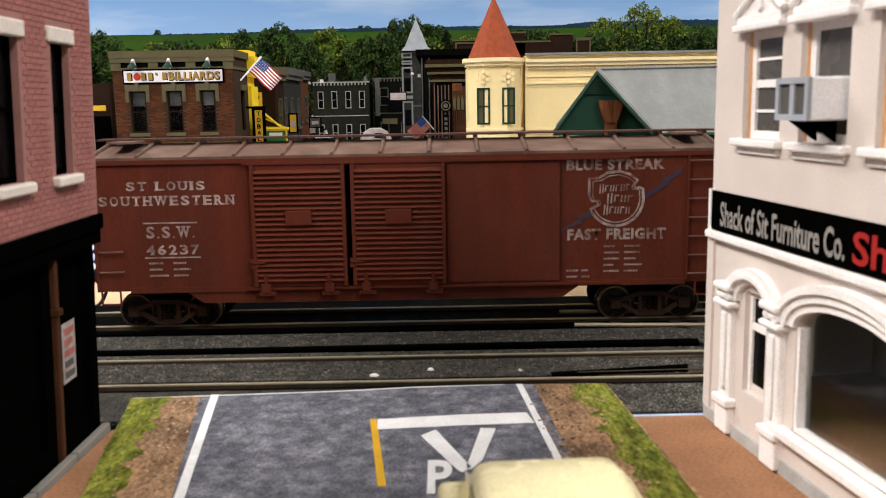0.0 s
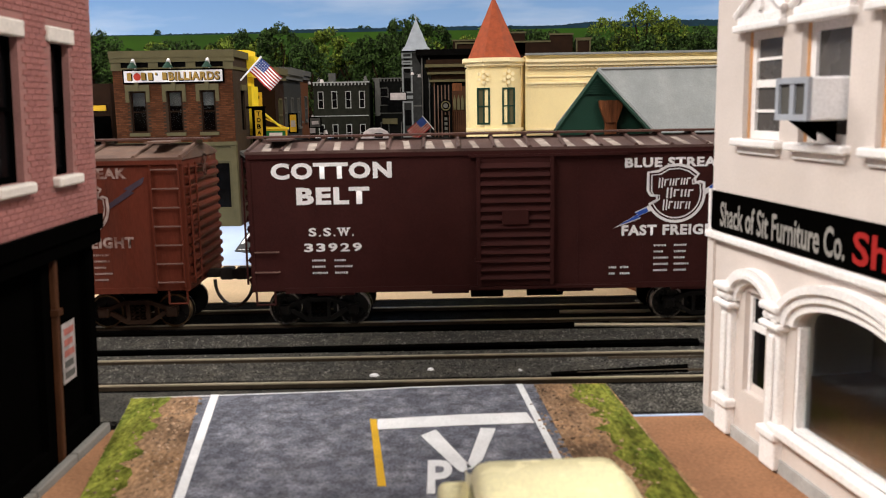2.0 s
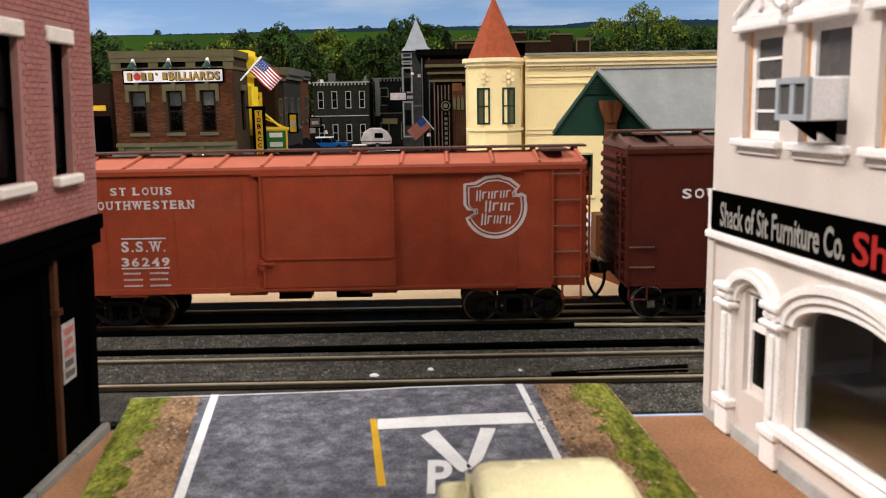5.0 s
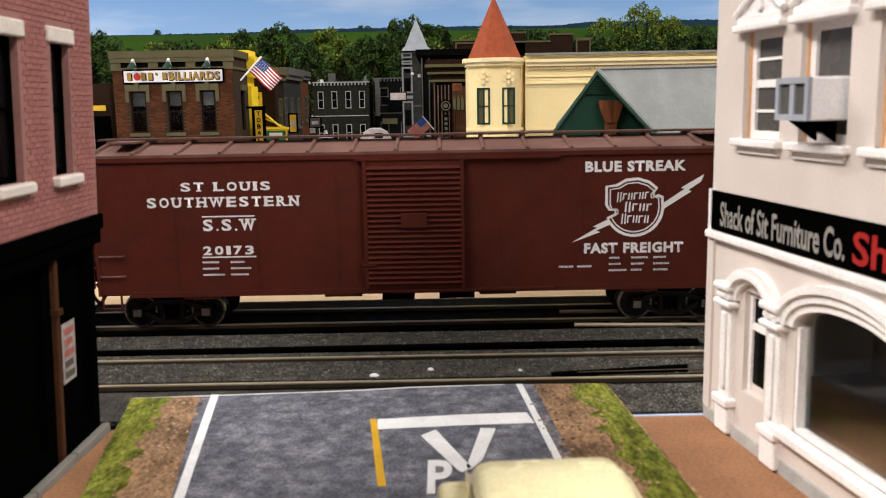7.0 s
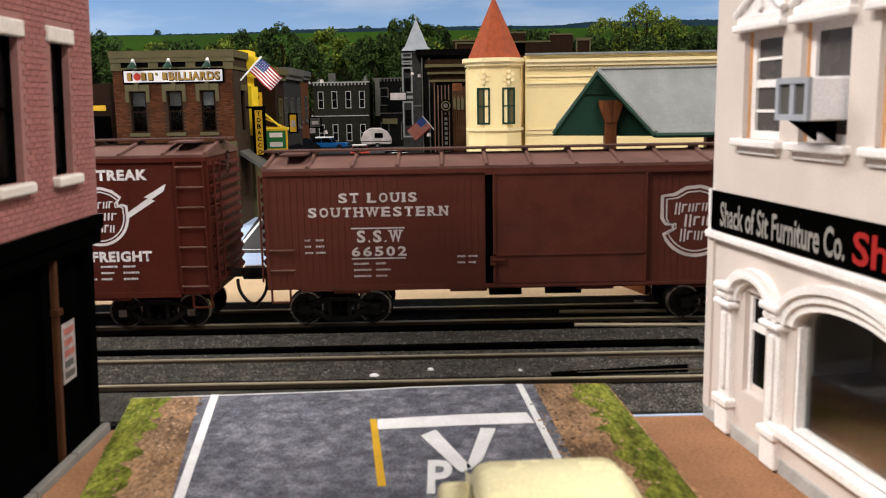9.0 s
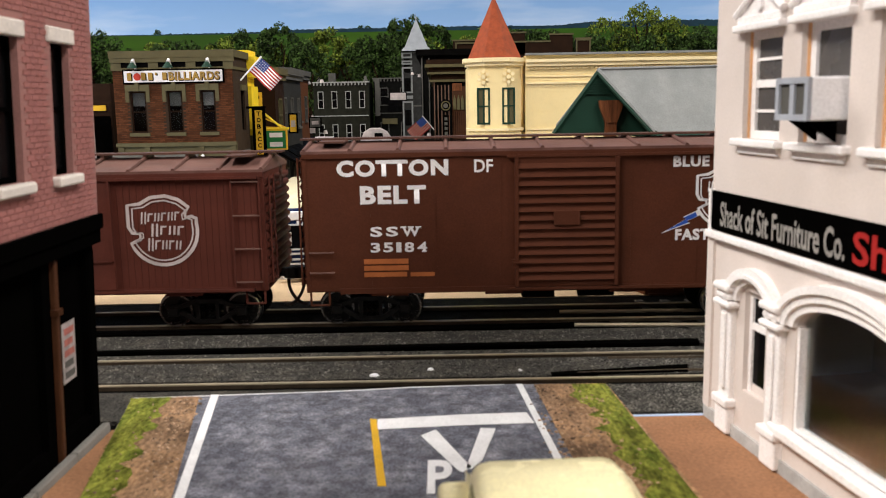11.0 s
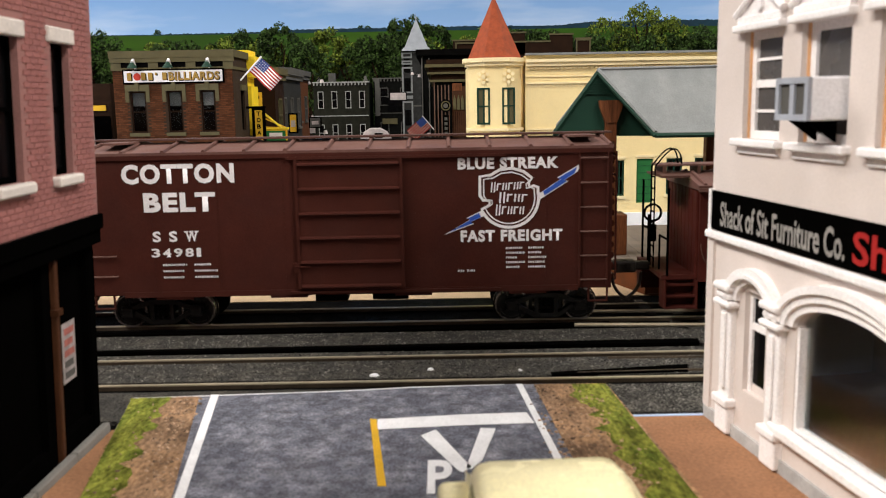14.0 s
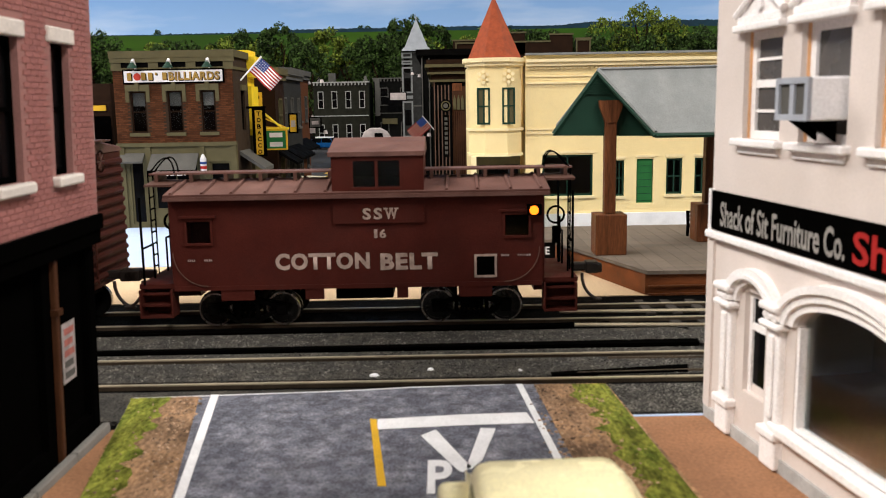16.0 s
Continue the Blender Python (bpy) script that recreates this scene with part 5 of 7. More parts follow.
part("placard_black", boxes((5.76, 6.16, Y - 0.03, Y - 0.02, 1.45, 1.83)), "black", pl), part("placard_black", boxes((5.76, 6.16, Y - 0.03, Y - 0.02, 1.88, 2.26)), "black", pl)
bm = bmesh.new()
box(bm, 5.2, 5.5, Y - 0.006, Y, 1.75, 2.05)
pd = part("placard", bm, "black", f)
part("placard_dot", disc(bmesh.new(), (5.35, 1.9), 0.1, Y - 0.012, Y - 0.006), "yellow", pd)

g = boxcar(97.26, 14.08, "dark brown boxcar with panelled door, large white lettering and blue bolts", "car_plum", "roof_brown", 1.06, 4.84, 5.22, [(0.03, 2.88, "panel")], (-5.36, 5.36), ribs=13, bright=True, ladder=6)
car_lettering(g, [("COTTON", -4.5, 4.35, 3.0, 0.53), ("BELT", -4.5, 3.59, 1.92, 0.52), ("S S W", -4.67, 2.67, 1.21, 0.29), ("34981", -4.67, 2.23, 1.33, 0.24),
                  ("BLUE STREAK", 4.27, 4.48, 2.67, 0.31), ("FAST FREIGHT", 4.35, 2.54, 2.73, 0.32)], "letter_white")
data_rows(g, -5.05, 1.9, 1.7, 3, "letter_white", Y, seed=23), data_rows(g, 4.2, 2.2, 1.2, 5, "letter_white", Y, 0.13, seed=24), data_rows(g, 2.9, 1.6, 0.5, 1, "letter_white", Y, seed=25)
emblem(g, 4.29, 3.55, 0.79, "letter_white", "bolt_blue", Y, Y)


def caboose(x_start):
    car = thing("caboose", x_start, TRACK_Y, 0, "red-brown caboose with cupola and a lit amber marker lamp", "caboose", "cars of the passing freight train")
    y, L = -1.6, 5.02
    W = [(-4.26, 2.75, 0.76, 0.72), (4.33, 2.8, 0.76, 0.69)]
    bm = bmesh.new()
    holes = [(x - w / 2, x + w / 2, z - h / 2, z + h / 2) for x, z, w, h in W]
    wall_cells(bm, -L, L, 1.24, 3.72, holes, lambda u, v, w: (u, y + w, v), 0.12)
    wall_cells(bm, -L, L, 1.24, 3.72, holes, lambda u, v, w: (u, -y - w, v), 0.12)
    box(bm, -L, L, y + 0.12, -y - 0.12, 1.24, 1.34)
    box(bm, -L, -L + 0.1, y + 0.12, -y - 0.12, 1.34, 3.72), box(bm, L - 0.1, L, y + 0.12, -y - 0.12, 1.34, 3.72)
    part("body", bm, "caboose_red", car)
    part("bulkhead", boxes((-L + 0.1, L - 0.1, -0.05, 0.05, 1.34, 3.66)), "soot", car)
    for d in (-1, 1):
        bm = bmesh.new()
        for k in range(9):
            yy = -1.45 + 2.9 * k / 8
            rod(bm, (d * (L + 0.02), yy, 1.3), (d * (L + 0.02), yy, 3.7), 0.05, 6)
        box(bm, d * L - 0.06, d * L + 0.06, -1.48, 1.48, 1.3, 3.66)
        part("end_panel", bm, "caboose_red", car)
    bm = bmesh.new()
    prism(bm, [(-1.75, 3.66), (-1.78, 3.78), (0, 4.06), (1.78, 3.78), (1.75, 3.66)], -5.12, 5.2)
    part("roof", bm, "roof_brown", car)
    for x0, x1 in ((-5.9, -5.12), (5.2, 6.0)):
        part("platform_roof", prism(bmesh.new(), [(-0.9, 3.93), (-0.9, 3.99), (0, 4.05), (0.9, 3.99), (0.9, 3.93)], x0, x1), "walkway", car)
    rng = random.Random(4)
    for i in range(13):
        a = -4.9 + i * 0.82
        if -0.75 < a < 1.95:
            continue
        for s in (-1, 1):
            part("roof_rib", rod(bmesh.new(), (a + rng.uniform(-0.05, 0.05), s * 1.72, 3.8), (a, s * 0.3, 4.04), 0.05, 6), "roof_brown", car)
    part("eave_lip", boxes((-5.12, 5.2, -1.82, -1.76, 3.62, 3.72)), "roof_brown", car)
    for x0, x1 in ((-5.9, -0.62), (1.84, 6.0)):
        bm = bmesh.new()
        for k in range(3):
            box(bm, x0, x1, -0.4 + k * 0.28, -0.15 + k * 0.28, 4.22, 4.27)
        part("running_board", bm, "roof_brown", car)
        for i in range(6):
            a = x0 + 0.2 + (x1 - x0 - 0.4) * i / 5
            part("saddle", boxes((a - 0.05, a + 0.05, -0.4, 0.4, 3.98, 4.22)), "walkway", car)
    cup = part("cupola", cupola_walls(), "caboose_red", car)
    bm = bmesh.new()
    prism(bm, [(-1.72, 4.72), (-1.72, 4.84), (0, 5.16), (1.72, 4.84), (1.72, 4.72)], -0.7, 1.88)
    part("cupola_roof", bm, "roof_brown", cup)
    part("window_sill", boxes((-0.08, 1.24, -1.7, -1.64, 3.82, 3.9)), "caboose_red", cup)
    part("mullion", boxes((0.54, 0.62, -1.66, -1.58, 3.9, 4.6)), "caboose_red", cup)
    part("window_pane", boxes((-0.04, 1.2, -1.6, -1.59, 3.9, 4.6)), "glass_dim", cup)
    for x, z, w, h in W:
        win = part("window_frame", window_frame(x - w / 2, x + w / 2, z - h / 2, z + h / 2, y - 0.05, y + 0.05, 0.06), "caboose_red", car)
        part("pane", boxes((x - w / 2, x + w / 2, y + 0.06, y + 0.07, z - h / 2, z + h / 2)), "glass", win)
        part("drip_cap", boxes((x - w / 2 - 0.1, x + w / 2 + 0.1, y - 0.1, y, z + h / 2 + 0.03, z + h / 2 + 0.09)), "caboose_red", win)
    bm = window_frame(3.17, 3.78, 1.38, 2.02, y - 0.03, y, 0.06)
    tb = part("tool_hatch", bm, "letter_tan", car, "pale framed square hatch")
    part("hatch_panel", boxes((3.2, 3.75, y - 0.01, y, 1.4, 2.0)), "black", tb)
    for s, x in ((-1, -4.05), (1, 4.0)):
        bm = bmesh.new()
        arc_band(bm, x, 2.2, 0.93, 0.95, y - 0.05, y - 0.03, 270 if s > 0 else 180, 360 if s > 0 else 270, 10)
        part("handrail", bm, "roof_dust", car)
    part("side_sill", boxes((-L, L, y - 0.02, y + 0.1, 1.14, 1.26)), "caboose_red", car)
    for x, w in ((-3.3, 0.9), (-1.2, 0.5), (1.2, 0.3), (3.2, 0.9)):
        part("sill_tab", boxes((x - w / 2, x + w / 2, y, y + 0.12, 0.85, 1.16)), "caboose_red", car)
    part("battery_box", boxes((-0.7, 0.9, -0.9, 0.9, 0.7, 1.2)), "soot", car)
    for d in (-1, 1):
        part("end_platform", boxes((min(d * L, d * 6.0), max(d * L, d * 6.0), -1.5, 1.5, 1.2, 1.32)), "caboose_red", car)
        for s in (-1, 1):
            st = part("step_back", boxes((min(d * 5.1, d * 5.92), max(d * 5.1, d * 5.92), min(s * 1.2, s * 1.15), max(s * 1.2, s * 1.15), 0.42, 1.2)), "caboose_red", car)
            for k in range(3):
                yy = s * (1.72 - 0.1 * k)
                part("tread", boxes((min(d * 5.1, d * 5.92), max(d * 5.1, d * 5.92), min(yy, yy - s * 0.5), max(yy, yy - s * 0.5), 0.42 + 0.3 * k, 0.48 + 0.3 * k)), "caboose_red", st)
            for xs in (5.06, 5.92):
                part("step_side", boxes((min(d * xs, d * (xs + 0.04)), max(d * xs, d * (xs + 0.04)), min(s * 1.72, s * 1.1), max(s * 1.72, s * 1.1), 0.42, 1.2)), "caboose_red", st)
            bm = path_rod([(d * 5.85, s * 1.5, 1.3), (d * 5.85, s * 1.5, 3.7)], 0.035)
            path_rod([(d * 5.85, s * 1.5, 2.3), (d * 5.85, s * 0.6, 2.3), (d * 5.85, s * 0.6, 1.3)], 0.03, bm)
            part("end_railing", bm, "black", car)
        bm = bmesh.new()
        for s in (-0.32, 0.08):
            rod(bm, (d * 5.95, s, 1.3), (d * 5.95, s, 4.2), 0.022)
            pts = [(d * (5.95 - 0.75 * math.sin(math.pi * i / 2 / 8)), s, 4.2 + 0.5 * math.sin(math.pi * i / 8)) for i in range(9)]
            path_rod(pts, 0.022, bm)
        for k in range(8):
            rod(bm, (d * 5.95, -0.32, 1.6 + 0.33 * k), (d * 5.95, 0.08, 1.6 + 0.33 * k), 0.025)
        part("roof_ladder", bm, "black", car)
        bm = bmesh.new()
        rod(bm, (d * 5.8, 0.9, 1.3), (d * 5.8, 0.9, 2.7), 0.05)
        arc_band(bm, d * 5.7, 2.75, 0.22, 0.28, 0.86, 0.92, 0, 360, 16)
        box(bm, d * 5.7 - 0.1, d * 5.7 + 0.1, 0.8, 1.0, 1.9, 2.4)
        part("hand_brake", bm, "black", car)
    lamp = part("marker_lamp", boxes((4.6, 4.98, y - 0.22, y, 3.08, 3.36)), "black", car)
    part("lens", disc(bmesh.new(), (4.77, 3.22), 0.12, y - 0.26, y - 0.21), "amber", lamp, "glowing amber lens")
    for text, x, z, w, h in (("COTTON", -0.95, 1.9, 2.56, 0.46), ("BELT", 1.4, 1.86, 1.56, 0.46), ("16", 0.63, 2.63, 0.32, 0.24)):
        word(text, car, x, y - 0.012, z, w, h, "letter_tan")
    word("SSW", car, 0.65, y - 0.072, 3.18, 0.94, 0.31, "letter_tan")
    data_rows(car, -4.6, 1.98, 0.9, 1, "letter_faded", y - 0.01, seed=31), data_rows(car, 3.9, 1.98, 0.9, 1, "letter_faded", y - 0.01, seed=32)
    truck(car, -3.15, True, "soot"), truck(car, 3.1, True, "soot")
    coupler(car, 6.0, 1), coupler(car, -6.0, -1)
    MOVERS.append((car, x_start))


def cupola_walls():
    bm = bmesh.new()
    hole = [(-0.04, 1.2, 3.9, 4.6)]
    wall_cells(bm, -0.62, 1.84, 2.92, 4.76, hole, lambda u, v, w: (u, -1.66 + w, v), 0.06)
    wall_cells(bm, -0.62, 1.84, 3.9, 4.76, [], lambda u, v, w: (u, 1.6 - w, v), 0.06)
    for x in (-0.62, 1.78):
        box(bm, x, x + 0.06, -1.6, 1.54, 3.7, 4.76)
    return bm


caboose(111.73)

# ---- behind the track ----


def billiard_hall():
    b = thing("billiard_hall", -16.75, 46.0, -0.08, "two-storey brown brick billiard hall with stone cornice and signboard", "building")
    W = 6.15
    wins = [(0.82, 1.62), (2.72, 3.48), (4.44, 5.18)]
    up = [(a, b2, 4.95, 7.05) for a, b2 in wins]
    low = [(0.55, 1.3, 0.2, 3.5), (1.75, 4.1, 0.9, 3.7), (4.7, 5.8, 0.9, 3.4)]
    side = [(y0, y0 + 0.9, 4.95, 7.05) for y0 in (1.6,)]
    shell(b, 0, W, 3.4, 9.0, "mortar_brown", [*up, (0, W, 0, 4.3)], right=side, roof="soot")
    brick_face(b, 0, W, 4.42, 8.1, up, 0.092, 0.26, "brick_brown", 0.02)
    bm = bmesh.new()
    wall_cells(bm, 0, W, 0, 4.3, low, lambda u, v, w: (u, w, v), 0.2)
    part("shopfront", bm, "stone_tan", b, "tan stone shopfront")
    part("floor_between", boxes((0.2, W - 0.2, 0.2, 3.1, 4.3, 4.4)), "soot", b)
    bm = boxes((-0.12, W + 0.12, -0.12, 0.0, 8.72, 9.08), (-0.06, W + 0.06, -0.06, 0.0, 8.1, 8.24), (-0.08, W + 0.1, -0.1, 0, 8.5, 8.74))
    for i in range(4):
        x = -0.04 + i * (W - 0.42) / 3
        box(bm, x, x + 0.5, -0.06, 0, 8.24, 8.5)
    box(bm, W, W + 0.12, 0, 3.4, 8.72, 9.08), box(bm, W, W + 0.06, 0, 3.4, 8.1, 8.24)
    part("cornice", bm, "stone_tan", b)
    part("frieze", boxes((0.02, W - 0.02, -0.02, 0.0, 8.24, 8.5)), "soot", b)
    for i, (x0, x1) in enumerate(wins):
        sash(b, x0, x1, 4.95, 7.05, "brown_wood", blind="blind_grey")
        part("sill", boxes((x0 - 0.12, x1 + 0.12, -0.12, 0.02, 4.76, 4.93)), "stone_tan", b)
        bm = boxes((x0 - 0.22, x1 + 0.22, -0.1, 0.0, 7.06, 7.38), (x0 - 0.22, x0 - 0.04, -0.09, 0.0, 6.5, 7.06), (x1 + 0.04, x1 + 0.22, -0.09, 0.0, 6.5, 7.06), ((x0 + x1) / 2 - 0.1, (x0 + x1) / 2 + 0.1, -0.14, 0, 7.06, 7.5))
        part("lintel", bm, "stone_tan", b)
    for y0, y1, z0, z1 in side:
        part("side_lintel", boxes((W, W + 0.1, y0 - 0.15, y1 + 0.15, z1, z1 + 0.3)), "stone_tan", b)
        part("side_window", boxes((W - 0.12, W - 0.1, y0, y1, z0, z1)), "window_dark", b)
    sg = part("signboard", boxes((0.55, 5.72, -0.12, 0.0, 7.42, 8.16)), "black", b, "long white signboard with gold letters")
    part("sign_field", boxes((0.62, 5.65, -0.14, -0.12, 7.5, 8.08)), "letter_white", sg)
    word("BILLIARDS", sg, 4.235, -0.142, 7.765, 2.62, 0.45, "soot")
    word("BILLIARDS", sg, 4.2, -0.146, 7.79, 2.6, 0.42, "gold")
    for i, tall in ((0, 0.38), (2, 0.36), (3, 0.38), (4, 0.12), (5, 0.36)):
        x = 0.78 + i * 0.36
        part("name_shade", boxes((x + 0.03, x + (0.28 if i != 4 else 0.14), -0.145, -0.142, 7.95 - tall, 7.95)), "soot", sg)
        part("name_bar", boxes((x, x + (0.22 if i != 4 else 0.08), -0.15, -0.146, 7.98 - tall, 7.98)), "gold", sg)
    part("red_ball", disc(bmesh.new(), (1.3, 7.78), 0.19, -0.15, -0.142), "paint_red", sg)
    for x in (1.2, 3.0, 4.98):
        lamp = part("sign_lamp", path_rod([(x, 0, 8.2), (x, -0.3, 8.62), (x, -0.5, 8.5)], 0.075), "letter_white", b, "gooseneck sign lamp")
        bm = bmesh.new()
        disc(bm, (x, -0.5), 0.28, 8.2, 8.48, "z", 14, 0.08)
        part("lamp_shade", bm, "green_dark", lamp)
    part("belt_course", boxes((-0.05, W + 0.05, -0.1, 0.0, 4.22, 4.42)), "stone_tan", b)
    # shopfront
    for x0, x1, z0, z1 in low:
        fr = part("shop_window", window_frame(x0, x1, z0, z1, 0.06, 0.16, 0.1, 1 if x1 - x0 < 2 else 2, 1), "stone_tan", b)
        part("pane", boxes((x0 + 0.05, x1 - 0.05, 0.1, 0.11, z0, z1)), "window_dark", fr)
    # Ceiling and back coloured near-black to hold the shop's inner shade.
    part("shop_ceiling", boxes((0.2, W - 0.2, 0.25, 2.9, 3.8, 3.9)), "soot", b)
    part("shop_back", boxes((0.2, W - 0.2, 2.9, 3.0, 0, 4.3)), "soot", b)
    for x in (0.05, 1.4, 4.2, 5.85):
        part("pilaster", boxes((x, x + 0.28, -0.08, 0.0, 0, 4.2)), "stone_tan", b)
    aw = part("awning", prism(bmesh.new(), [(-0.9, 3.05), (0.0, 3.85), (0.0, 3.75), (-0.9, 2.95)], 1.7, 4.15), "stone_grey", b, "grey canvas awning")
    part("valance", boxes((1.7, 4.15, -0.92, -0.88, 2.75, 3.05)), "black", aw)
    word("BARBER", aw, 2.95, -0.926, 2.88, 1.5, 0.22, "letter_white")
    part("awning", prism(bmesh.new(), [(-0.5, 3.5), (0.0, 3.9), (0.0, 3.8), (-0.5, 3.4)], -0.3, 1.35), "stone_grey", b)
    part("side_awning", prism(bmesh.new(), [(W, 3.9), (W + 1.3, 3.0), (W + 1.3, 2.8), (W, 3.7)], 0.6, 3.0, "y"), "stone_grey", b, "grey side awning")
    pole = part("barber_pole", disc(bmesh.new(), (4.45, -0.3), 0.16, 2.9, 3.6, "z"), "letter_white", b, "red, white and blue barber pole")
    part("pole_stripe", disc(bmesh.new(), (4.45, -0.3), 0.17, 3.05, 3.2, "z"), "red", pole), part("pole_stripe", disc(bmesh.new(), (4.45, -0.3), 0.17, 3.3, 3.42, "z"), "navy", pole)
    part("pole_ball", disc(bmesh.new(), (4.45, -0.3), 0.15, 3.6, 3.8, "z", r2=0.05), "letter_white", pole)


billiard_hall()


def flag(x, y, z, size, rz, tilt, label, pale="letter_white"):
    f = thing("flag", x, y, z, label, "flag", rz=rz)
    f.matrix_basis = f.matrix_basis @ pose(0, 0, 0, 0, tilt, 0)
    part("pole", path_rod([(0, 0, -0.75 * size), (0, 0, 0.9 * size)], 0.045), "letter_white", f)

    def wave(px, pz):
        return 0.12 * size * math.sin(px * 4 / size) * (0.3 + px / size)
    for i in range(13):
        bm = bmesh.new()
        h = size * 0.95 / 13
        z1 = 0.85 * size - i * h
        for k in range(8):
            x0, x1 = size * 1.5 * k / 8, size * 1.5 * (k + 1) / 8
            vs = [bm.verts.new((px, wave(px, 0) + s, pz)) for s in (0, 0.015) for px, pz in ((x0, z1 - h), (x1, z1 - h), (x1, z1), (x0, z1))]
            for q in ((0, 1, 2, 3), (7, 6, 5, 4), (0, 4, 5, 1), (3, 2, 6, 7)):
                bm.faces.new([vs[j] for j in q])
        part("stripe", bm, "red" if i % 2 == 0 else pale, f)
    bm = bmesh.new()
    for k in range(4):
        x0, x1 = size * 0.62 * k / 4, size * 0.62 * (k + 1) / 4
        for s in (-0.012, 0.027):
            bm.faces.new([bm.verts.new((px, wave(px, 0) + s, pz)) for px, pz in ((x0, 0.34 * size), (x1, 0.34 * size), (x1, 0.85 * size), (x0, 0.85 * size))])
    part("canton", bm, "navy", f)
    bm = bmesh.new()
    for r in range(4):
        for c in range(5):
            px, pz = size * (0.08 + 0.11 * c), size * (0.42 + 0.11 * r)
            box(bm, px - 0.02 * size, px + 0.02 * size, wave(px, 0) - 0.02, wave(px, 0) - 0.014, pz - 0.02 * size, pz + 0.02 * size)
    part("star", bm, pale, f)


flag(-9.6, 45.5, 7.95, 0.98, 0, 44, "small American flag on a slanted pole")
# White stripes swapped for tan: the street's shade painted into the flag.
flag(-0.75, 66, 4.5, 1.05, 180, 40, "small American flag on a slanted pole, whites toned down for the street's shade", "letter_tan")


def yellow_block():
    b = thing("yellow_block", 4.0, 42.0, -0.08, "cream-yellow brick commercial block with dentil cornice and corner turret", "building")
    L = 20.0
    holes = [(0.8, 3.2, 1.7, 3.65), (4.25, 4.7, 1.65, 3.35), (5.28, 6.08, 1.3, 3.4), (6.7, 7.46, 1.7, 3.4), (8.05, 8.8, 1.7, 3.4), (9.6, 10.4, 1.7, 3.4), (3.85, 4.5, 5.0, 6.65), (6.2, 6.9, 5.0, 6.65), (8.6, 9.3, 5.0, 6.65)]
    shell(b, 0, L, 14, 8.3, "cream", holes, roof="roof_grey")
    brick_face(b, 0.02, 13, 0.9, 7.7, holes, 0.13, 0.36, "cream", 0.01)
    part("floor_between", boxes((0.2, L - 0.2, 0.2, 13.8, 4.2, 4.3)), "soot", b)
    part("foundation", boxes((-0.02, L, -0.12, 0.0, 0, 0.85)), "paint_white", b, "pale white foundation")
    for d, z0, z1 in ((0.3, 7.98, 8.12), (0.2, 7.8, 7.98), (0.06, 7.3, 7.36), (0.1, 6.98, 7.06), (0.08, 4.86, 4.92), (0.08, 4.66, 4.7)):
        part("cornice_band", boxes((0, L, -d, 0, z0, z1)), "cream_trim", b)
    part("parapet_cap", boxes((0, L, -0.24, 0.2, 8.3, 8.4)), "roof_grey", b)
    bm = bmesh.new()
    for i in range(100):
        x = 0.05 + i * 0.2
        box(bm, x, x + 0.1, -0.12, 0, 7.66, 7.76)
        box(bm, x, x + 0.09, -0.06, 0, 6.86, 6.96)
        box(bm, x, x + 0.09, -0.05, 0, 4.72, 4.82)
    tagged(part("dentil", bm, "cream_trim", b), kind="stuff")
    for i, (x0, x1, z0, z1) in enumerate(holes):
        if i == 2:
            d = part("door", boxes((x0 + 0.04, x1 - 0.04, 0.08, 0.14, z0, z1)), "green_door", b, "plain green door")
            bm = boxes(*[(x0 + 0.04, x1 - 0.04, 0.07, 0.08, z0 + 0.1 + 0.33 * k, z0 + 0.12 + 0.33 * k) for k in range(6)])
            part("door_board", bm, "green_dark", d)
        else:
            sash(b, x0, x1, z0, z1, "green_dark", nx=2, nz=2 if i else 1, w=0.09)
            part("sill", boxes((x0 - 0.1, x1 + 0.1, -0.1, 0.02, z0 - 0.12, z0)), "cream_trim", b)
        part("window_head", boxes((x0 - 0.06, x1 + 0.06, -0.05, 0.0, z1 + 0.08, z1 + 0.2)), "cream_trim", b)
    # turret at the street corner
    t = part("turret", turret_walls(), "cream", b, "eight-sided corner turret")
    for r, z0, z1 in ((1.62, 8.02, 8.2), (1.5, 7.85, 8.02), (1.3, 7.6, 7.7), (1.45, 4.86, 4.98), (1.42, 3.66, 3.8)):
        bm = disc(bmesh.new(), (-1.42, 0.7), r, z0, z1, "z", 8)
        turn_about(bm, -1.42, 0.7, 22.5)
        part("turret_moulding", bm, "cream_trim", t)
    # steep spire: overlapping courses of tiles
    n = 34
    for k in range(n):
        z0, z1 = 8.2 + 2.9 * k / n, 8.2 + 2.9 * (k + 1.25) / n
        r0, r1 = 1.34 * (1 - k / n) + 0.012, 1.34 * (1 - (k + 1.25) / n)
        bm = disc(bmesh.new(), (-1.42, 0.7), max(r0, 0.03), z0, z1, "z", 8, max(r1, 0.01))
        turn_about(bm, -1.42, 0.7, 22.5)
        part("tile_course", bm, "roof_tile", t, "course of orange-red tiles" if k == 0 else "")
    for xw in (-2.0, -0.83):
        yf = -0.53
        win = part("turret_window", window_frame(xw - 0.3, xw + 0.3, 5.16, 6.84, yf - 0.04, yf + 0.06, 0.08, 2, 2), "green_dark", t, "dark green sash window")
        part("pane", boxes((xw - 0.24, xw + 0.24, yf, yf + 0.01, 5.2, 6.8)), "stone_tan", win)
        orn = bmesh.new()
        for k in range(6):
            w = 2 * math.pi * k / 6 + 0.5
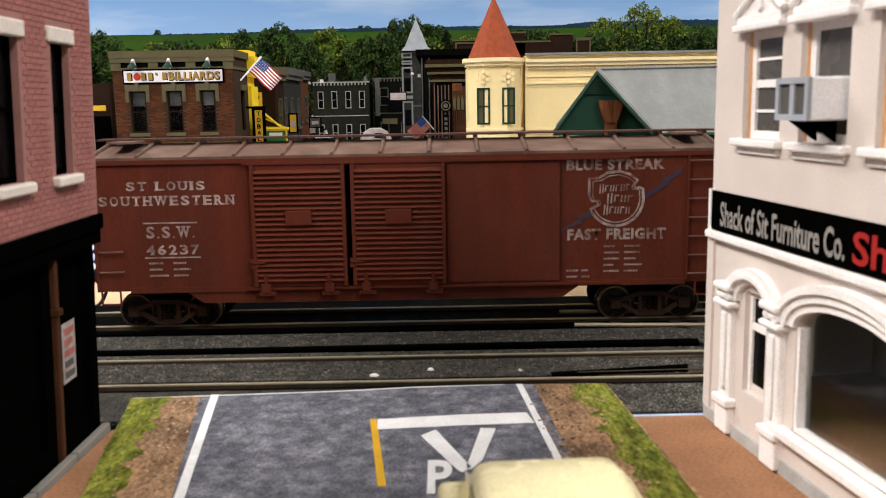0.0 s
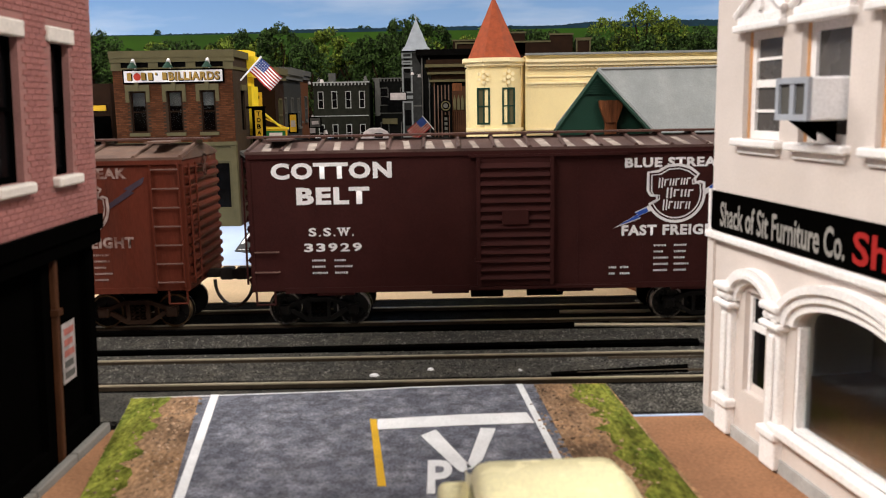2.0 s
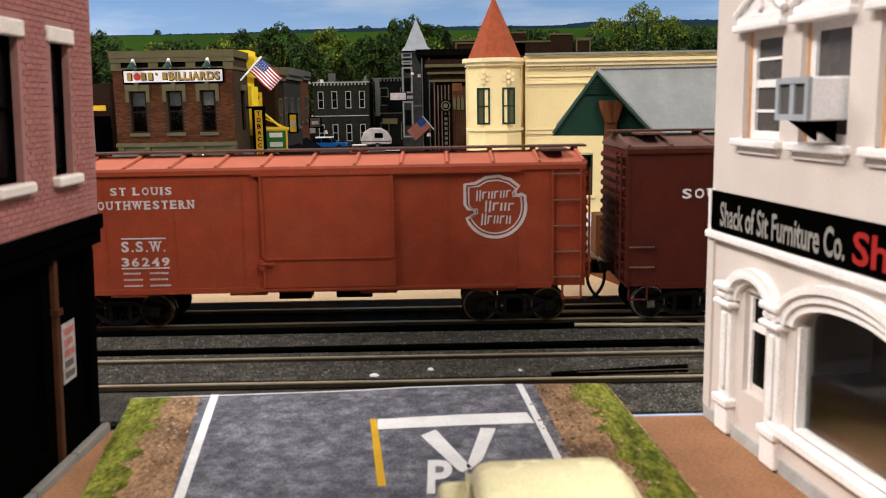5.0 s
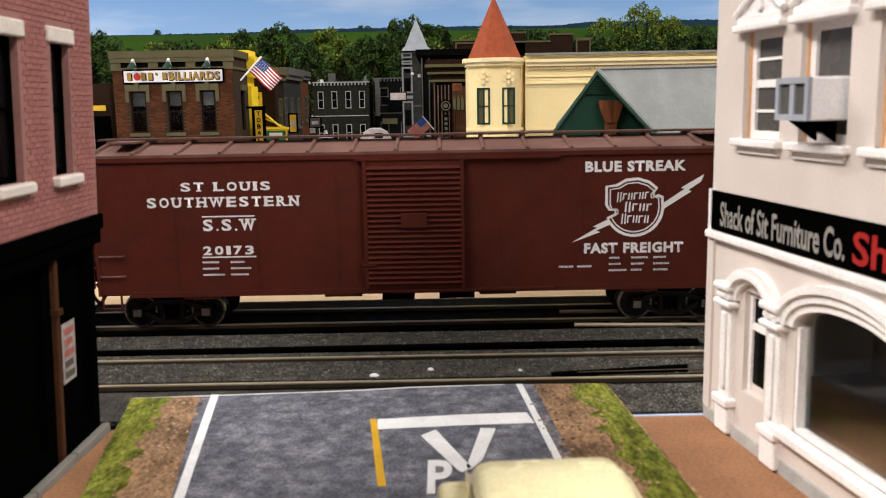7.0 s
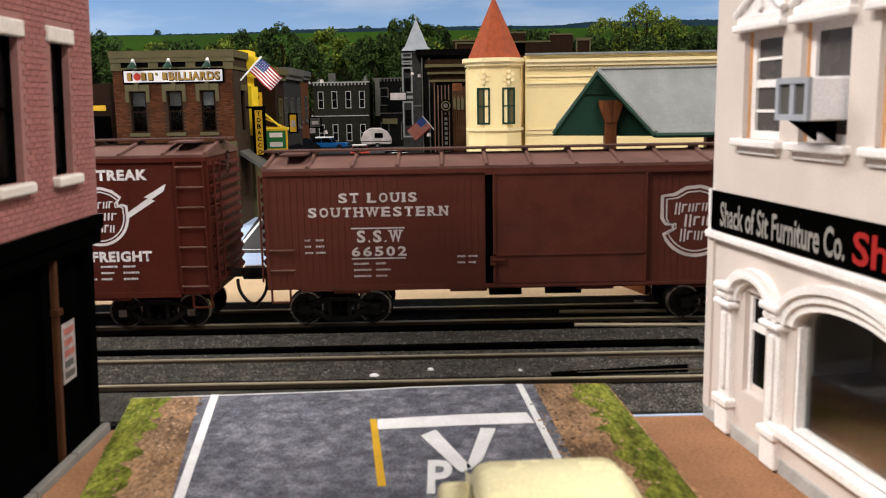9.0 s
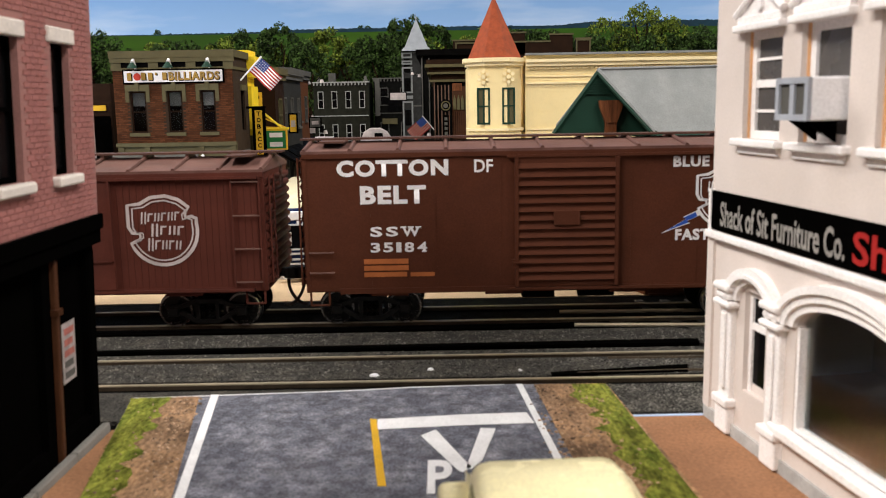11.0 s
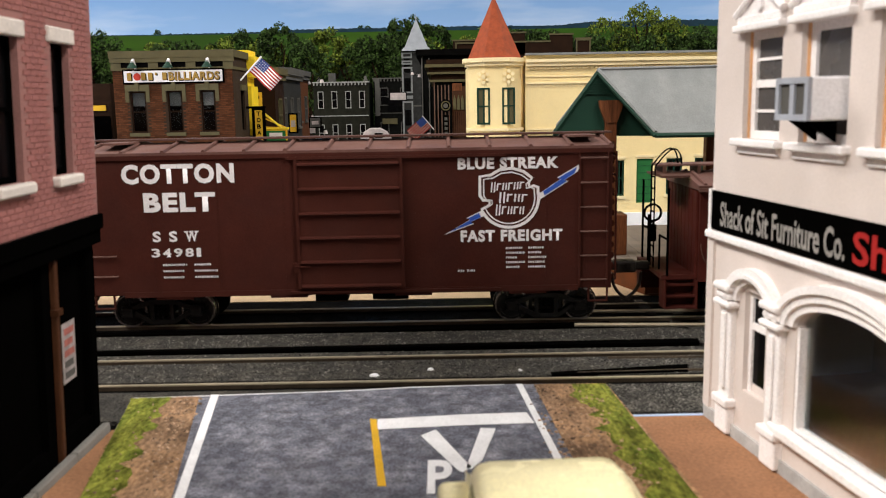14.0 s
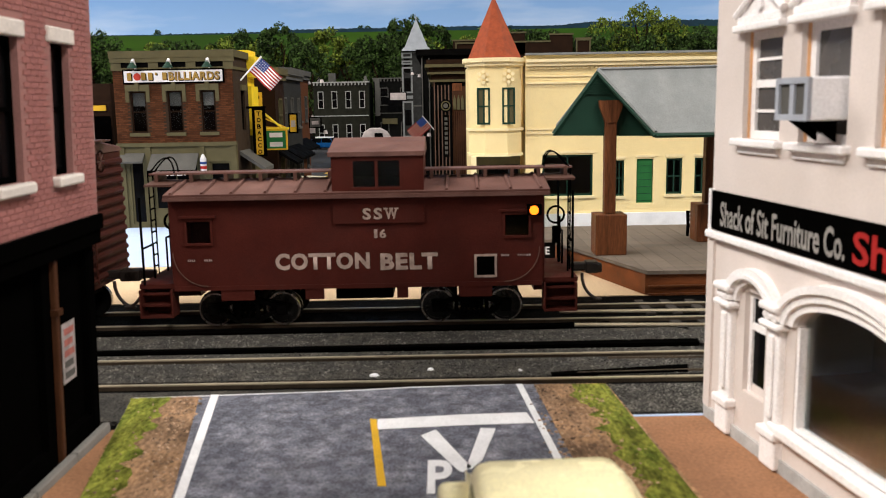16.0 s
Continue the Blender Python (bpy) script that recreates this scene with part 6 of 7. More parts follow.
            disc(orn, (xw + 0.22 * math.cos(w), 7.34 + 0.25 * math.sin(w)), 0.085, yf - 0.09, yf + 0.01, seg=8)
        disc(orn, (xw, 7.34), 0.1, yf - 0.1, yf + 0.01, seg=10), disc(orn, (xw, 7.02), 0.06, yf - 0.07, yf + 0.01, seg=8)
        part("ornament", orn, "cream_trim", t)
    part("corner_shopfront", boxes((-2.4, -0.2, 0.6, 0.8, 0, 3.66)), "stone_tan", b)
    part("shop_glass", boxes((-2.2, -0.3, 0.56, 0.6, 0.6, 3.2)), "window_dark", b)
    part("corner_post", boxes((-2.6, -2.35, -0.3, -0.05, 0, 3.66)), "cream_trim", b)
    part("return_wall", boxes((-2.4, -2.2, 0.8, 14, 0, 8.2)), "cream", b)


def turn_about(bm, x, y, deg):
    bmesh.ops.rotate(bm, verts=bm.verts, cent=(x, y, 0), matrix=Matrix.Rotation(radians(deg), 3, "Z"))


def turret_walls():
    bm = bmesh.new()
    disc(bm, (-1.42, 0.7), 1.34, 3.8, 8.0, "z", 8)
    turn_about(bm, -1.42, 0.7, 22.5)
    return bm


yellow_block()


# ---- station platform ----
def platform():
    p = thing("platform", 6.45, 27.62, -0.1, "raised wooden station platform with plank deck", "platform")
    deck = [(-0.1, 0), (14, -0.1), (14, 8.0), (-3.6, 10.5)]
    part("base", prism(bmesh.new(), [(0, 0.04), (13.9, -0.06), (13.9, 8), (-3.4, 10.4)], 0.0, 0.68, "z"), "wood_red", p, "stained red-brown timber sides")
    for i in range(34):
        x0, x1 = -3.6 + i * 0.52, -3.6 + (i + 1) * 0.52 - 0.015
        y0 = max(0.0, -x1 / 3.5 * 10.5) - 0.05
        pts = [(x0, max(-0.08, -x0 / 3.5 * 10.4 - 0.1)), (x1, max(-0.08, -x1 / 3.5 * 10.4 - 0.1)), (x1, 10.4), (x0, 10.4)]
        if pts[1][1] < 10.3:
            part("plank", prism(bmesh.new(), pts, 0.68, 0.8, "z"), "plank", p)
    bm = boxes((0.1, 13.8, -0.1, 0.0, 0.28, 0.32), (0.1, 13.8, -0.1, 0.0, 0.0, 0.06))
    part("side_batten", bm, "wood_post", p)


platform()


def shelter():
    s = thing("platform_shelter", 5.9, 31.0, 0.7, "open station shelter with grey gabled roof and timber posts", "shelter")
    for x, y in ((0, 0), (4.3, 2.6), (12.8, 0)):
        bm = bmesh.new()
        v = box(bm, -0.55 + x, 0.55 + x, y - 0.5, y + 0.5, 0, 1.44)
        part("pedestal", bevelled(bm, 0.04), "wood_post", s)
        part("post", bevelled(boxes((x - 0.2, x + 0.2, y - 0.2, y + 0.2, 1.44, 5.0)), 0.03), "wood_post", s)
        bm = bmesh.new()
        prism(bm, [(x - 0.2, 4.62), (x - 0.4, 5.16), (x - 0.42, 5.38), (x + 0.4, 5.38), (x + 0.38, 5.16), (x + 0.2, 4.62)], y - 0.25, y + 0.25, "y")
        part("post_cap", bm, "wood_post", s)
    # gable: roof runs along x, hipped off at this end
    A, EL, ER = (-0.44, 0, 6.33), (-1.96, 0.0, 4.26), (1.2, -1.6, 4.2)
    R, RE = (16, 0.2, 6.4), (16, -1.8, 4.15)
    bm = bmesh.new()
    def slab(q, t=0.1):
        lo = [bm.verts.new(p) for p in q]
        hi = [bm.verts.new((p[0], p[1], p[2] + t)) for p in q]
        bm.faces.new(lo), bm.faces.new(hi[::-1])
        for i in range(len(q)):
            bm.faces.new((lo[i], hi[i], hi[(i + 1) % len(q)], lo[(i + 1) % len(q)]))
    slab([A, ER, RE, R])
    slab([A, R, (16, 3.0, 4.2), (-1.5, 3.0, 4.4)])
    part("roof", bm, "roof_grey", s, "grey felt roof")
    bm = bmesh.new()
    prism(bm, [(-0.44, 6.3), (-2.0, 4.2), (1.62, 4.12)], 0.0, 0.1, "y")
    part("gable", bm, "green_dark", s, "dark green gable boarding")
    bm = bmesh.new()
    for k in range(6):
        z = 5.7 + 0.09 * k
        box(bm, -0.88 + k * 0.07, 0.02 - k * 0.07, -0.06, 0.0, z - 0.1, z - 0.05)
    part("gable_louvre", bm, "green_dark", s)
    bm = bmesh.new()
    for q0, q1 in ((A, EL), (A, ER), (ER, RE)):
        rod(bm, q0, q1, 0.09, 6)
    part("fascia", bm, "green_dark", s)
    bm = bmesh.new()
    rod(bm, (A[0], A[1], A[2] + 0.1), (ER[0], ER[1], ER[2] + 0.12), 0.07, 6), rod(bm, (A[0], A[1], A[2] + 0.12), (16, 0.2, 6.57), 0.06, 6)
    part("ridge_cap", bm, "roof_grey", s)


shelter()

dk0 = thing("loading_dock", 2.95, 30.6, -0.1, "low wooden dock with a welcome lettered across its dark front", "dock")
part("front", boxes((-1.05, 1.0, 0.0, 2.6, 0.0, 1.3)), "soot", dk0)
for k in range(6):
    part("plank", boxes((-1.1, 1.05, -0.06 + 0.45 * k, 0.36 + 0.45 * k, 1.3, 1.4)), "plank", dk0)
word("WELCOME", dk0, 0.0, -0.008, 1.0, 1.6, 0.28, "letter_white")
word("TO", dk0, 0.0, -0.008, 0.64, 0.36, 0.22, "letter_white")
for k in range(6):
    part("word_bar", boxes((-0.6 + 0.2 * k, -0.47 + 0.2 * k, -0.008, 0.0, 0.16, 0.34 + (0.1 if k == 0 else 0))), "letter_white", dk0)


def bench(x, y, z):
    b = thing("bench", x, y, z, "small black cast-iron bench on the platform", "bench")
    for s in (-0.7, 0.7):
        bm = path_rod([(s - 0.0, -0.35, 0), (s, -0.3, 0.45), (s, 0.3, 0.45), (s, 0.35, 0)], 0.06)
        path_rod([(s, 0.3, 0.45), (s, 0.42, 1.0)], 0.06, bm), path_rod([(s, -0.3, 0.45), (s, -0.28, 0.68), (s, 0.32, 0.7)], 0.05, bm)
        part("frame", bm, "black", b)
    for k in range(4):
        part("seat_slat", boxes((-0.75, 0.75, -0.32 + 0.16 * k, -0.2 + 0.16 * k, 0.46, 0.51)), "black", b)
    for k in range(3):
        part("back_slat", boxes((-0.75, 0.75, 0.3 + 0.04 * k, 0.35 + 0.04 * k, 0.6 + 0.15 * k, 0.7 + 0.15 * k)), "black", b)


bench(10.45, 34.4, 0.7)


# ---- street blocks beyond ----
def block(name, x, y, w, h, depth, wall, trim, label, rows, cols, z0=0.6, rz=0, win="window_dark", cornice=True):
    b = thing(name, x, y, -0.08, label, "building", "main street blocks", rz=rz)
    holes, hh = [], h / rows
    for r in range(rows):
        for c in range(cols):
            cw = w / cols
            holes.append((cw * (c + 0.3), cw * (c + 0.72), hh * r + hh * 0.22, hh * r + hh * 0.74))
    shell(b, 0, w, depth, h, wall, holes, roof="soot")
    # Upright near-black sheet behind the windows, painted as the dark inside.
    part("inner_floor", boxes((0.2, w - 0.2, 1.2, 1.3, 0, h - 0.6)), "soot", b)
    for x0, x1, za, zb in holes:
        fr = part("window", window_frame(x0, x1, za, zb, -0.06, 0.08, 0.11, 1, 2), trim, b)
        part("pane", boxes((x0 + 0.05, x1 - 0.05, 0.0, 0.02, za + 0.05, zb - 0.05)), win, fr)
        bm = bmesh.new()
        arc_band(bm, (x0 + x1) / 2, zb, (x1 - x0) * 0.5, (x1 - x0) * 0.68, -0.1, 0, 0, 180, 8)
        part("window_head", bm, wall, fr)
    for r in range(1, rows):
        part("belt_course", boxes((0, w, -0.1, 0, hh * r - 0.08, hh * r + 0.04)), trim, b)
    if cornice:
        bm = boxes((-0.15, w + 0.15, -0.25, 0.1, h - 0.05, h + 0.12))
        for k in range(int(w / 0.5)):
            box(bm, k * 0.5, k * 0.5 + 0.2, -0.18, 0, h - 0.4, h - 0.05)
        part("cornice", bm, trim, b)
    return b


dk = block("dark_hotel", -18.4, 130, 8.0, 9.5, 8, "brick_olive", "hotel_trim", "dark olive-grey brick hotel closing the street", 2, 4)
part("chimney", boxes((2.0, 3.0, 2, 3, 9.2, 10.9)), "stone_grey", dk)
part("finial", disc(bmesh.new(), (7.6, 0.2), 0.4, 9.6, 10.4, "z", r2=0.1), "stone_grey", dk), part("finial", disc(bmesh.new(), (0.8, 0.2), 0.35, 9.6, 10.3, "z", r2=0.1), "stone_grey", dk)
cs = block("corner_store", -9.8, 132, 6.0, 10.0, 8, "brick_black", "stone_grey", "dark brick corner store with a lit sign", 2, 2)
part("corner_pilaster", boxes((0.2, 0.9, -0.3, -0.1, 4.6, 10.0)), "stone_grey", cs)
part("name_board", boxes((1.2, 3.4, -0.3, -0.1, 3.4, 4.2)), "stone_tan", cs), part("window_bay", boxes((2.0, 4.2, -0.35, -0.1, 5.2, 7.2)), "window_dark", cs)
st = thing("church_tower", -2.95, 116, -0.08, "slender grey church tower with a metal spire", "building", "main street blocks")
part("tower", boxes((-1.9, 1.3, -1.3, 1.3, 0, 13.0)), "stone_dark", st)
# Moulded panels on the left, coloured pale as the tower's lit side.
for z0, z1 in ((12.0, 12.7), (11.2, 11.7), (7.6, 10.9), (6.9, 7.3), (2.0, 6.6)):
    part("corner_panel", window_frame(-1.9, -0.55, z0, z1, -1.42, -1.31, 0.2), "roof_grey", st, "moulded tower panel, pale for the tower's lit left side")
for z in (3.5, 7.5, 10.2):
    part("belfry_window", boxes((-1.6, -0.85, -1.36, -1.29, z, z + 2.0)), "window_dark", st)
    part("band", boxes((-0.5, 1.4, -1.4, 1.4, z + 2.4, z + 2.6)), "stone_grey", st)
bm = bmesh.new()
disc(bm, (0, 0), 2.6, 12.9, 13.3, "z", 4, 2.3), disc(bm, (0, 0), 2.1, 13.3, 16.9, "z", 4, 0.06)
turn_about(bm, 0, 0, 45)
part("spire", bm, "metal_roof", st, "pale metal spire"), part("finial", disc(bmesh.new(), (0, 0), 0.12, 16.9, 17.6, "z", 8, 0.02), "metal_roof", st)
# left row, its side walls along the street
def row_house(x1, y, h, depth, wall, trim, label, width=7.0, poster=False):
    b = thing("storefront", x1 - width, y, -0.08, label, "building", "main street blocks")
    n = max(1, int(depth / 2.6))
    side = [(depth * (k + 0.3) / n, depth * (k + 0.7) / n, z0, z0 + 2.0) for k in range(n) for z0 in (1.2, h * 0.56)]
    shell(b, 0, width, depth, h, wall, right=side, roof="soot")
    part("inner_wall", boxes((width - 1.4, width - 1.3, 0.3, depth - 0.3, 0, h - 0.6)), "soot", b)
    for y0, y1, z0, z1 in side:
        bm = bmesh.new()
        for s in ((y0, y0 + 0.1, z0, z1), (y1 - 0.1, y1, z0, z1), (y0, y1, z0, z0 + 0.1), (y0, y1, z1 - 0.1, z1), (y0, y1, (z0 + z1) / 2 - 0.05, (z0 + z1) / 2 + 0.05)):
            box(bm, width - 0.12, width + 0.05, *s)
        fr = part("window", bm, trim, b)
        part("sill", boxes((width, width + 0.15, y0 - 0.1, y1 + 0.1, z0 - 0.15, z0)), trim, fr)
    bm = boxes((width - 0.05, width + 0.3, -0.1, depth, h - 0.3, h + 0.1), (width - 0.05, width + 0.18, -0.05, depth, h - 0.6, h - 0.3), (-0.1, width, -0.12, 0, h - 0.15, h + 0.1))
    part("cornice", bm, trim, b)
    # Added awning, coloured near-black to sink into the street's shade.
    part("shop_awning", prism(bmesh.new(), [(width, 3.6), (width + 1.1, 2.9), (width + 1.1, 2.75), (width, 3.4)], 0.3, depth * 0.8, "y"), "soot", b, "added canvas awning with the street's shade put into its colour")
    return b


h1 = row_house(-9.6, 52, 8.3, 3, "brown_wood", "stone_tan", "brown-walled storefront beside the billiard hall", 6.5)
part("poster", boxes((4.55, 5.75, -0.08, 0.0, 5.1, 7.0)), "yellow", h1, "yellow painted wall poster")
part("poster_bar", boxes((4.7, 5.6, -0.09, -0.08, 6.6, 6.8), (4.7, 5.5, -0.09, -0.08, 6.2, 6.4)), "black", h1)
part("poster_field", boxes((4.9, 5.5, -0.09, -0.08, 5.25, 5.9)), "soot", h1)
h2 = row_house(-10.0, 56.2, 8.5, 8, "stone_dark", "stone_grey", "dark grey stone storefront with bracketed cornice")
h3 = row_house(-11.2, 66, 8.9, 10, "brick_brown", "stone_grey", "dark red brick storefront with white brackets")
row_house(-14.6, 84, 9.4, 14, "brick_black", "stone_grey", "black brick storefront with white lamps and signs")
row_house(-18.2, 102, 9.6, 16, "brick_black", "stone_grey", "dark brick storefront at the far corner")
ys = thing("yellow_storefront", -10.95, 49.6, -0.08, "bright yellow corner storefront trim rising past the brick hall", "building", "main street blocks")
part("wall", boxes((0.05, 0.5, 0, 1.8, 4.6, 7.3)), "yellow_bright", ys), part("shopfront", boxes((0.05, 0.5, 0, 1.8, 0, 4.6)), "stone_tan", ys, "tan stone shopfront")
part("upper_wall", boxes((-0.1, 0.3, 0, 1.8, 7.3, 9.2)), "yellow_bright", ys)
bm = boxes((-0.2, 0.45, -0.2, 1.8, 8.9, 9.25), (0.1, 0.85, -0.2, 1.8, 8.2, 8.9), (0.1, 0.6, -0.1, 1.8, 7.8, 8.2))
part("cornice", bm, "yellow_bright", ys)
part("bracket_bar", path_rod([(0.7, -0.1, 6.2), (2.2, -0.1, 4.9)], 0.07), "yellow_bright", ys), part("bracket_bar", path_rod([(0.2, -0.1, 4.95), (2.5, -0.1, 4.95)], 0.07), "yellow_bright", ys)


def wall_lamp(x, y, z):
    b = thing("wall_lamp", x, y, z, "small white globe lamp on a wall bracket", "lamp", "street wall lamps")
    part("bracket", path_rod([(-0.5, 0, 0), (-0.2, 0, 0.25), (0, 0, 0.1)], 0.04), "soot", b)
    part("globe", disc(bmesh.new(), (0, 0), 0.2, -0.2, 0.1, "z", 10, 0.12), "letter_grey", b)


for x, y, z in ((-9.6, 74, 4.0), (-10.4, 79, 8.3), (-14.0, 86, 8.0), (-14.1, 88, 6.6), (-14.0, 96, 8.6), (-14.1, 98, 5.0), (-14.1, 84.5, 3.2), (-3.2, 104, 9.7), (-2.0, 88, 8.9), (-17.6, 108, 8.0), (-1.0, 75, 3.6)):
    wall_lamp(x, y, z)
for x, y, z, w, h, m, e in ((-9.6, 58, 5.6, 0.5, 1.2, "yellow", "black"), (-10.0, 71, 5.2, 0.9, 0.8, "stone_grey", "black"), (-13.8, 85, 6.0, 1.5, 0.8, "soot", "stone_grey"), (-13.95, 95, 4.2, 1.2, 1.0, "letter_grey", "black"), (-4.9, 104, 7.5, 1.9, 0.9, "letter_grey", "soot")):
    s = thing("projecting_sign", x, y, z, "small sign board projecting over the street", "sign", "signs over the street")
    part("board", boxes((-w / 2, w / 2, -0.05, 0.05, -h, 0)), m, s)
    part("rim", window_frame(-w / 2 - 0.05, w / 2 + 0.05, -h - 0.05, 0.05, -0.07, 0.07, 0.09), e, s)
    part("sign_bar", boxes((-w * 0.3, w * 0.3, -0.07, -0.06, -h * 0.7, -h * 0.35)), "green_dark" if m == "letter_white" else "letter_grey", s)

# right row: striped corner shop, brown front with a picket balustrade
rb = thing("striped_shop", -0.45, 60.0, -0.08, "dark corner shop with pale striped pilasters and heavy cornice", "building", "main street blocks")
shell(rb, 0, 9, 14, 8.9, "brick_black", left=[(y0, y0 + 1.2, z0, z0 + 2.2) for y0 in (2, 5, 8, 11) for z0 in (1, 5)], roof="soot")
for k in range(5):
    part("pilaster", boxes((0.02 + 0.24 * k, 0.1 + 0.24 * k, -0.1, 0.0, 0.4, 7.4 if k else 7.7)), "roof_dust", rb)
for i, (dx, z0, z1) in enumerate(((0.55, 8.55, 8.75), (0.4, 8.1, 8.25), (0.25, 7.6, 7.75))):
    part("cornice_band", boxes((-dx, 9, -dx, 0.0, z0, z1)), "stone_tan", rb)
    part("cornice_band", boxes((-dx, -0.0, 0.0, 14, z0, z1)), "stone_tan", rb)
    part("cornice_body", boxes((-dx + 0.1, 9, -dx + 0.1, -0.01, z1, z1 + 0.3)), "brown_wood", rb)
part("brown_front", boxes((1.25, 2.6, -0.14, -0.02, 0.2, 7.3)), "pillar_dark", rb, "brown boarded front")
part("front_board", boxes(*[(1.3 + 0.14 * k, 1.32 + 0.14 * k, -0.16, -0.14, 0.3, 5.6) for k in range(9)]), "soot", rb)
part("tan_panel", boxes((1.25, 1.9, -0.17, -0.14, 7.0, 7.5)), "wood_post", rb)
for k in range(5):
    bm = prism(bmesh.new(), [(1.3 + 0.26 * k, 5.75), (1.5 + 0.26 * k, 5.75), (1.5 + 0.26 * k, 6.4), (1.4 + 0.26 * k, 6.75), (1.3 + 0.26 * k, 6.4)], -0.24, -0.17, "y")
    part("picket", bm, "stone_tan", rb)
ck = thing("round_sign", 0.35, 59.3, 5.95, "round dark sign with a pale ring above a vertical board", "sign", "signs over the street")
part("disc", disc(bmesh.new(), (0, 0), 0.42, -0.08, 0.08), "soot", ck)
bm = bmesh.new()
arc_band(bm, 0, 0, 0.24, 0.32, -0.12, -0.08, 0, 360, 20)
part("ring", bm, "stone_tan", ck), part("centre", disc(bmesh.new(), (0, 0), 0.16, -0.12, -0.08), "stone_grey", ck)
part("vertical_board", boxes((-0.2, 0.2, -0.06, 0.06, -3.4, -0.6)), "soot", ck)
part("board_bar", boxes(*[(-0.1, 0.1, -0.08, -0.062, -3.2 + 0.32 * k, -3.0 + 0.32 * k) for k in range(8)]), "stone_grey", ck)
row2 = thing("dark_shop", -1.6, 76, -0.08, "dark shop with iron balcony and globe lamps", "building", "main street blocks")
shell(row2, 0, 6, 24, 10.6, "brick_black", left=[(y0, y0 + 1.4, z0, z0 + 2.2) for y0 in (2, 6, 10, 14, 18) for z0 in (1, 5)], roof="soot")
part("cornice", boxes((-0.4, 6, -0.4, 0, 10.2, 10.7), (-0.4, 0, 0, 24, 10.2, 10.7)), "soot", row2)
part("balcony", boxes((-0.9, 0, 0.5, 20, 4.2, 4.35)), "soot", row2)
part("downpipe", path_rod([(0.1, -0.1, 0.2), (0.1, -0.1, 10)], 0.06), "stone_grey", row2), part("downpipe", path_rod([(0.7, -0.1, 0.2), (0.7, -0.1, 10)], 0.06), "stone_grey", row2)
bb = block("brown_block", 5.2, 80, 12, 10.2, 8, "brown_wood", "brown_wood", "brown wooden block with stepped parapet", 2, 4)
for x0, x1, z in ((-4.0, -0.4, 11.6), (0.2, 4.6, 11.4), (0.4, 2.4, 12.2), (4.6, 6.6, 12.0), (6.9, 8.2, 11.6)):
    part("parapet", boxes((x0, x1, -0.05, 0.2, 9.2, z)), "brown_wood", bb), part("parapet_cap", boxes((x0 - 0.08, x1 + 0.08, -0.12, 0.25, z, z + 0.14)), "stone_tan", bb)
part("parapet_panel", window_frame(6.9, 8.2, 10.2, 11.6, -0.14, -0.05, 0.12), "stone_tan", bb), part("parapet_panel", window_frame(-3.8, -0.6, 9.8, 11.5, -0.14, -0.05, 0.14), "stone_tan", bb)

# ---- vehicles on the street ----
rounded_car("parked_car", -5.0, 59.5, -0.04, 5.6, 2.1, 1.6, -6, "paint_steel", "paint_steel", "blue-grey sedan parked on the main street", group="street cars")
rounded_car("parked_car", -9.4, 102, -0.04, 5.4, 2.2, 1.7, 186, "paint_red", "letter_white", "red and white convertible on the main street", group="street cars")
rounded_car("station_wagon", -16.0, 127, -0.04, 5.8, 2.2, 1.8, 80, "paint_blue", "letter_white", "blue station wagon with a white roof", group="street cars", cabin=(0.35, 0.95))
rounded_car("parked_car", -4.2, 84, -0.04, 5.4, 2.1, 1.6, 170, "paint_blue", "letter_white", "dark blue and white sedan at the kerb", group="street cars")
rounded_car("parked_car", -4.8, 92, -0.04, 5.4, 2.1, 1.6, 170, "black", "letter_white", "black and white sedan at the kerb", group="street cars")


def camper():
    c = thing("camper_trailer", -9.3, 128, -0.04, "small rounded silver-white camper trailer", "trailer", rz=0)
    pts = [(-2.1, 0.6), (-2.15, 1.4), (-1.7, 2.4), (-0.9, 2.9), (0.6, 2.9), (1.6, 2.3), (2.15, 1.3), (2.1, 0.6)]
    part("shell", bevelled(prism(bmesh.new(), pts, -1.1, 1.1, "y"), 0.12), "letter_grey", c)
    part("window", boxes((-0.2, 1.0, -1.13, -1.09, 1.5, 2.2)), "window_dark", c)
    part("band", boxes((-2.12, 2.12, -1.12, -1.08, 0.95, 1.1)), "stone_grey", c)
    wh = part("wheel", disc(bmesh.new(), (0.2, 0.42), 0.42, -1.16, -0.95), "tyre", c)
    part("hubcap", disc(bmesh.new(), (0.2, 0.42), 0.2, -1.19, -1.16), "chrome", wh)
    part("hitch", boxes((-3.0, -2.1, -0.1, 0.1, 0.5, 0.6)), "soot", c)


camper()


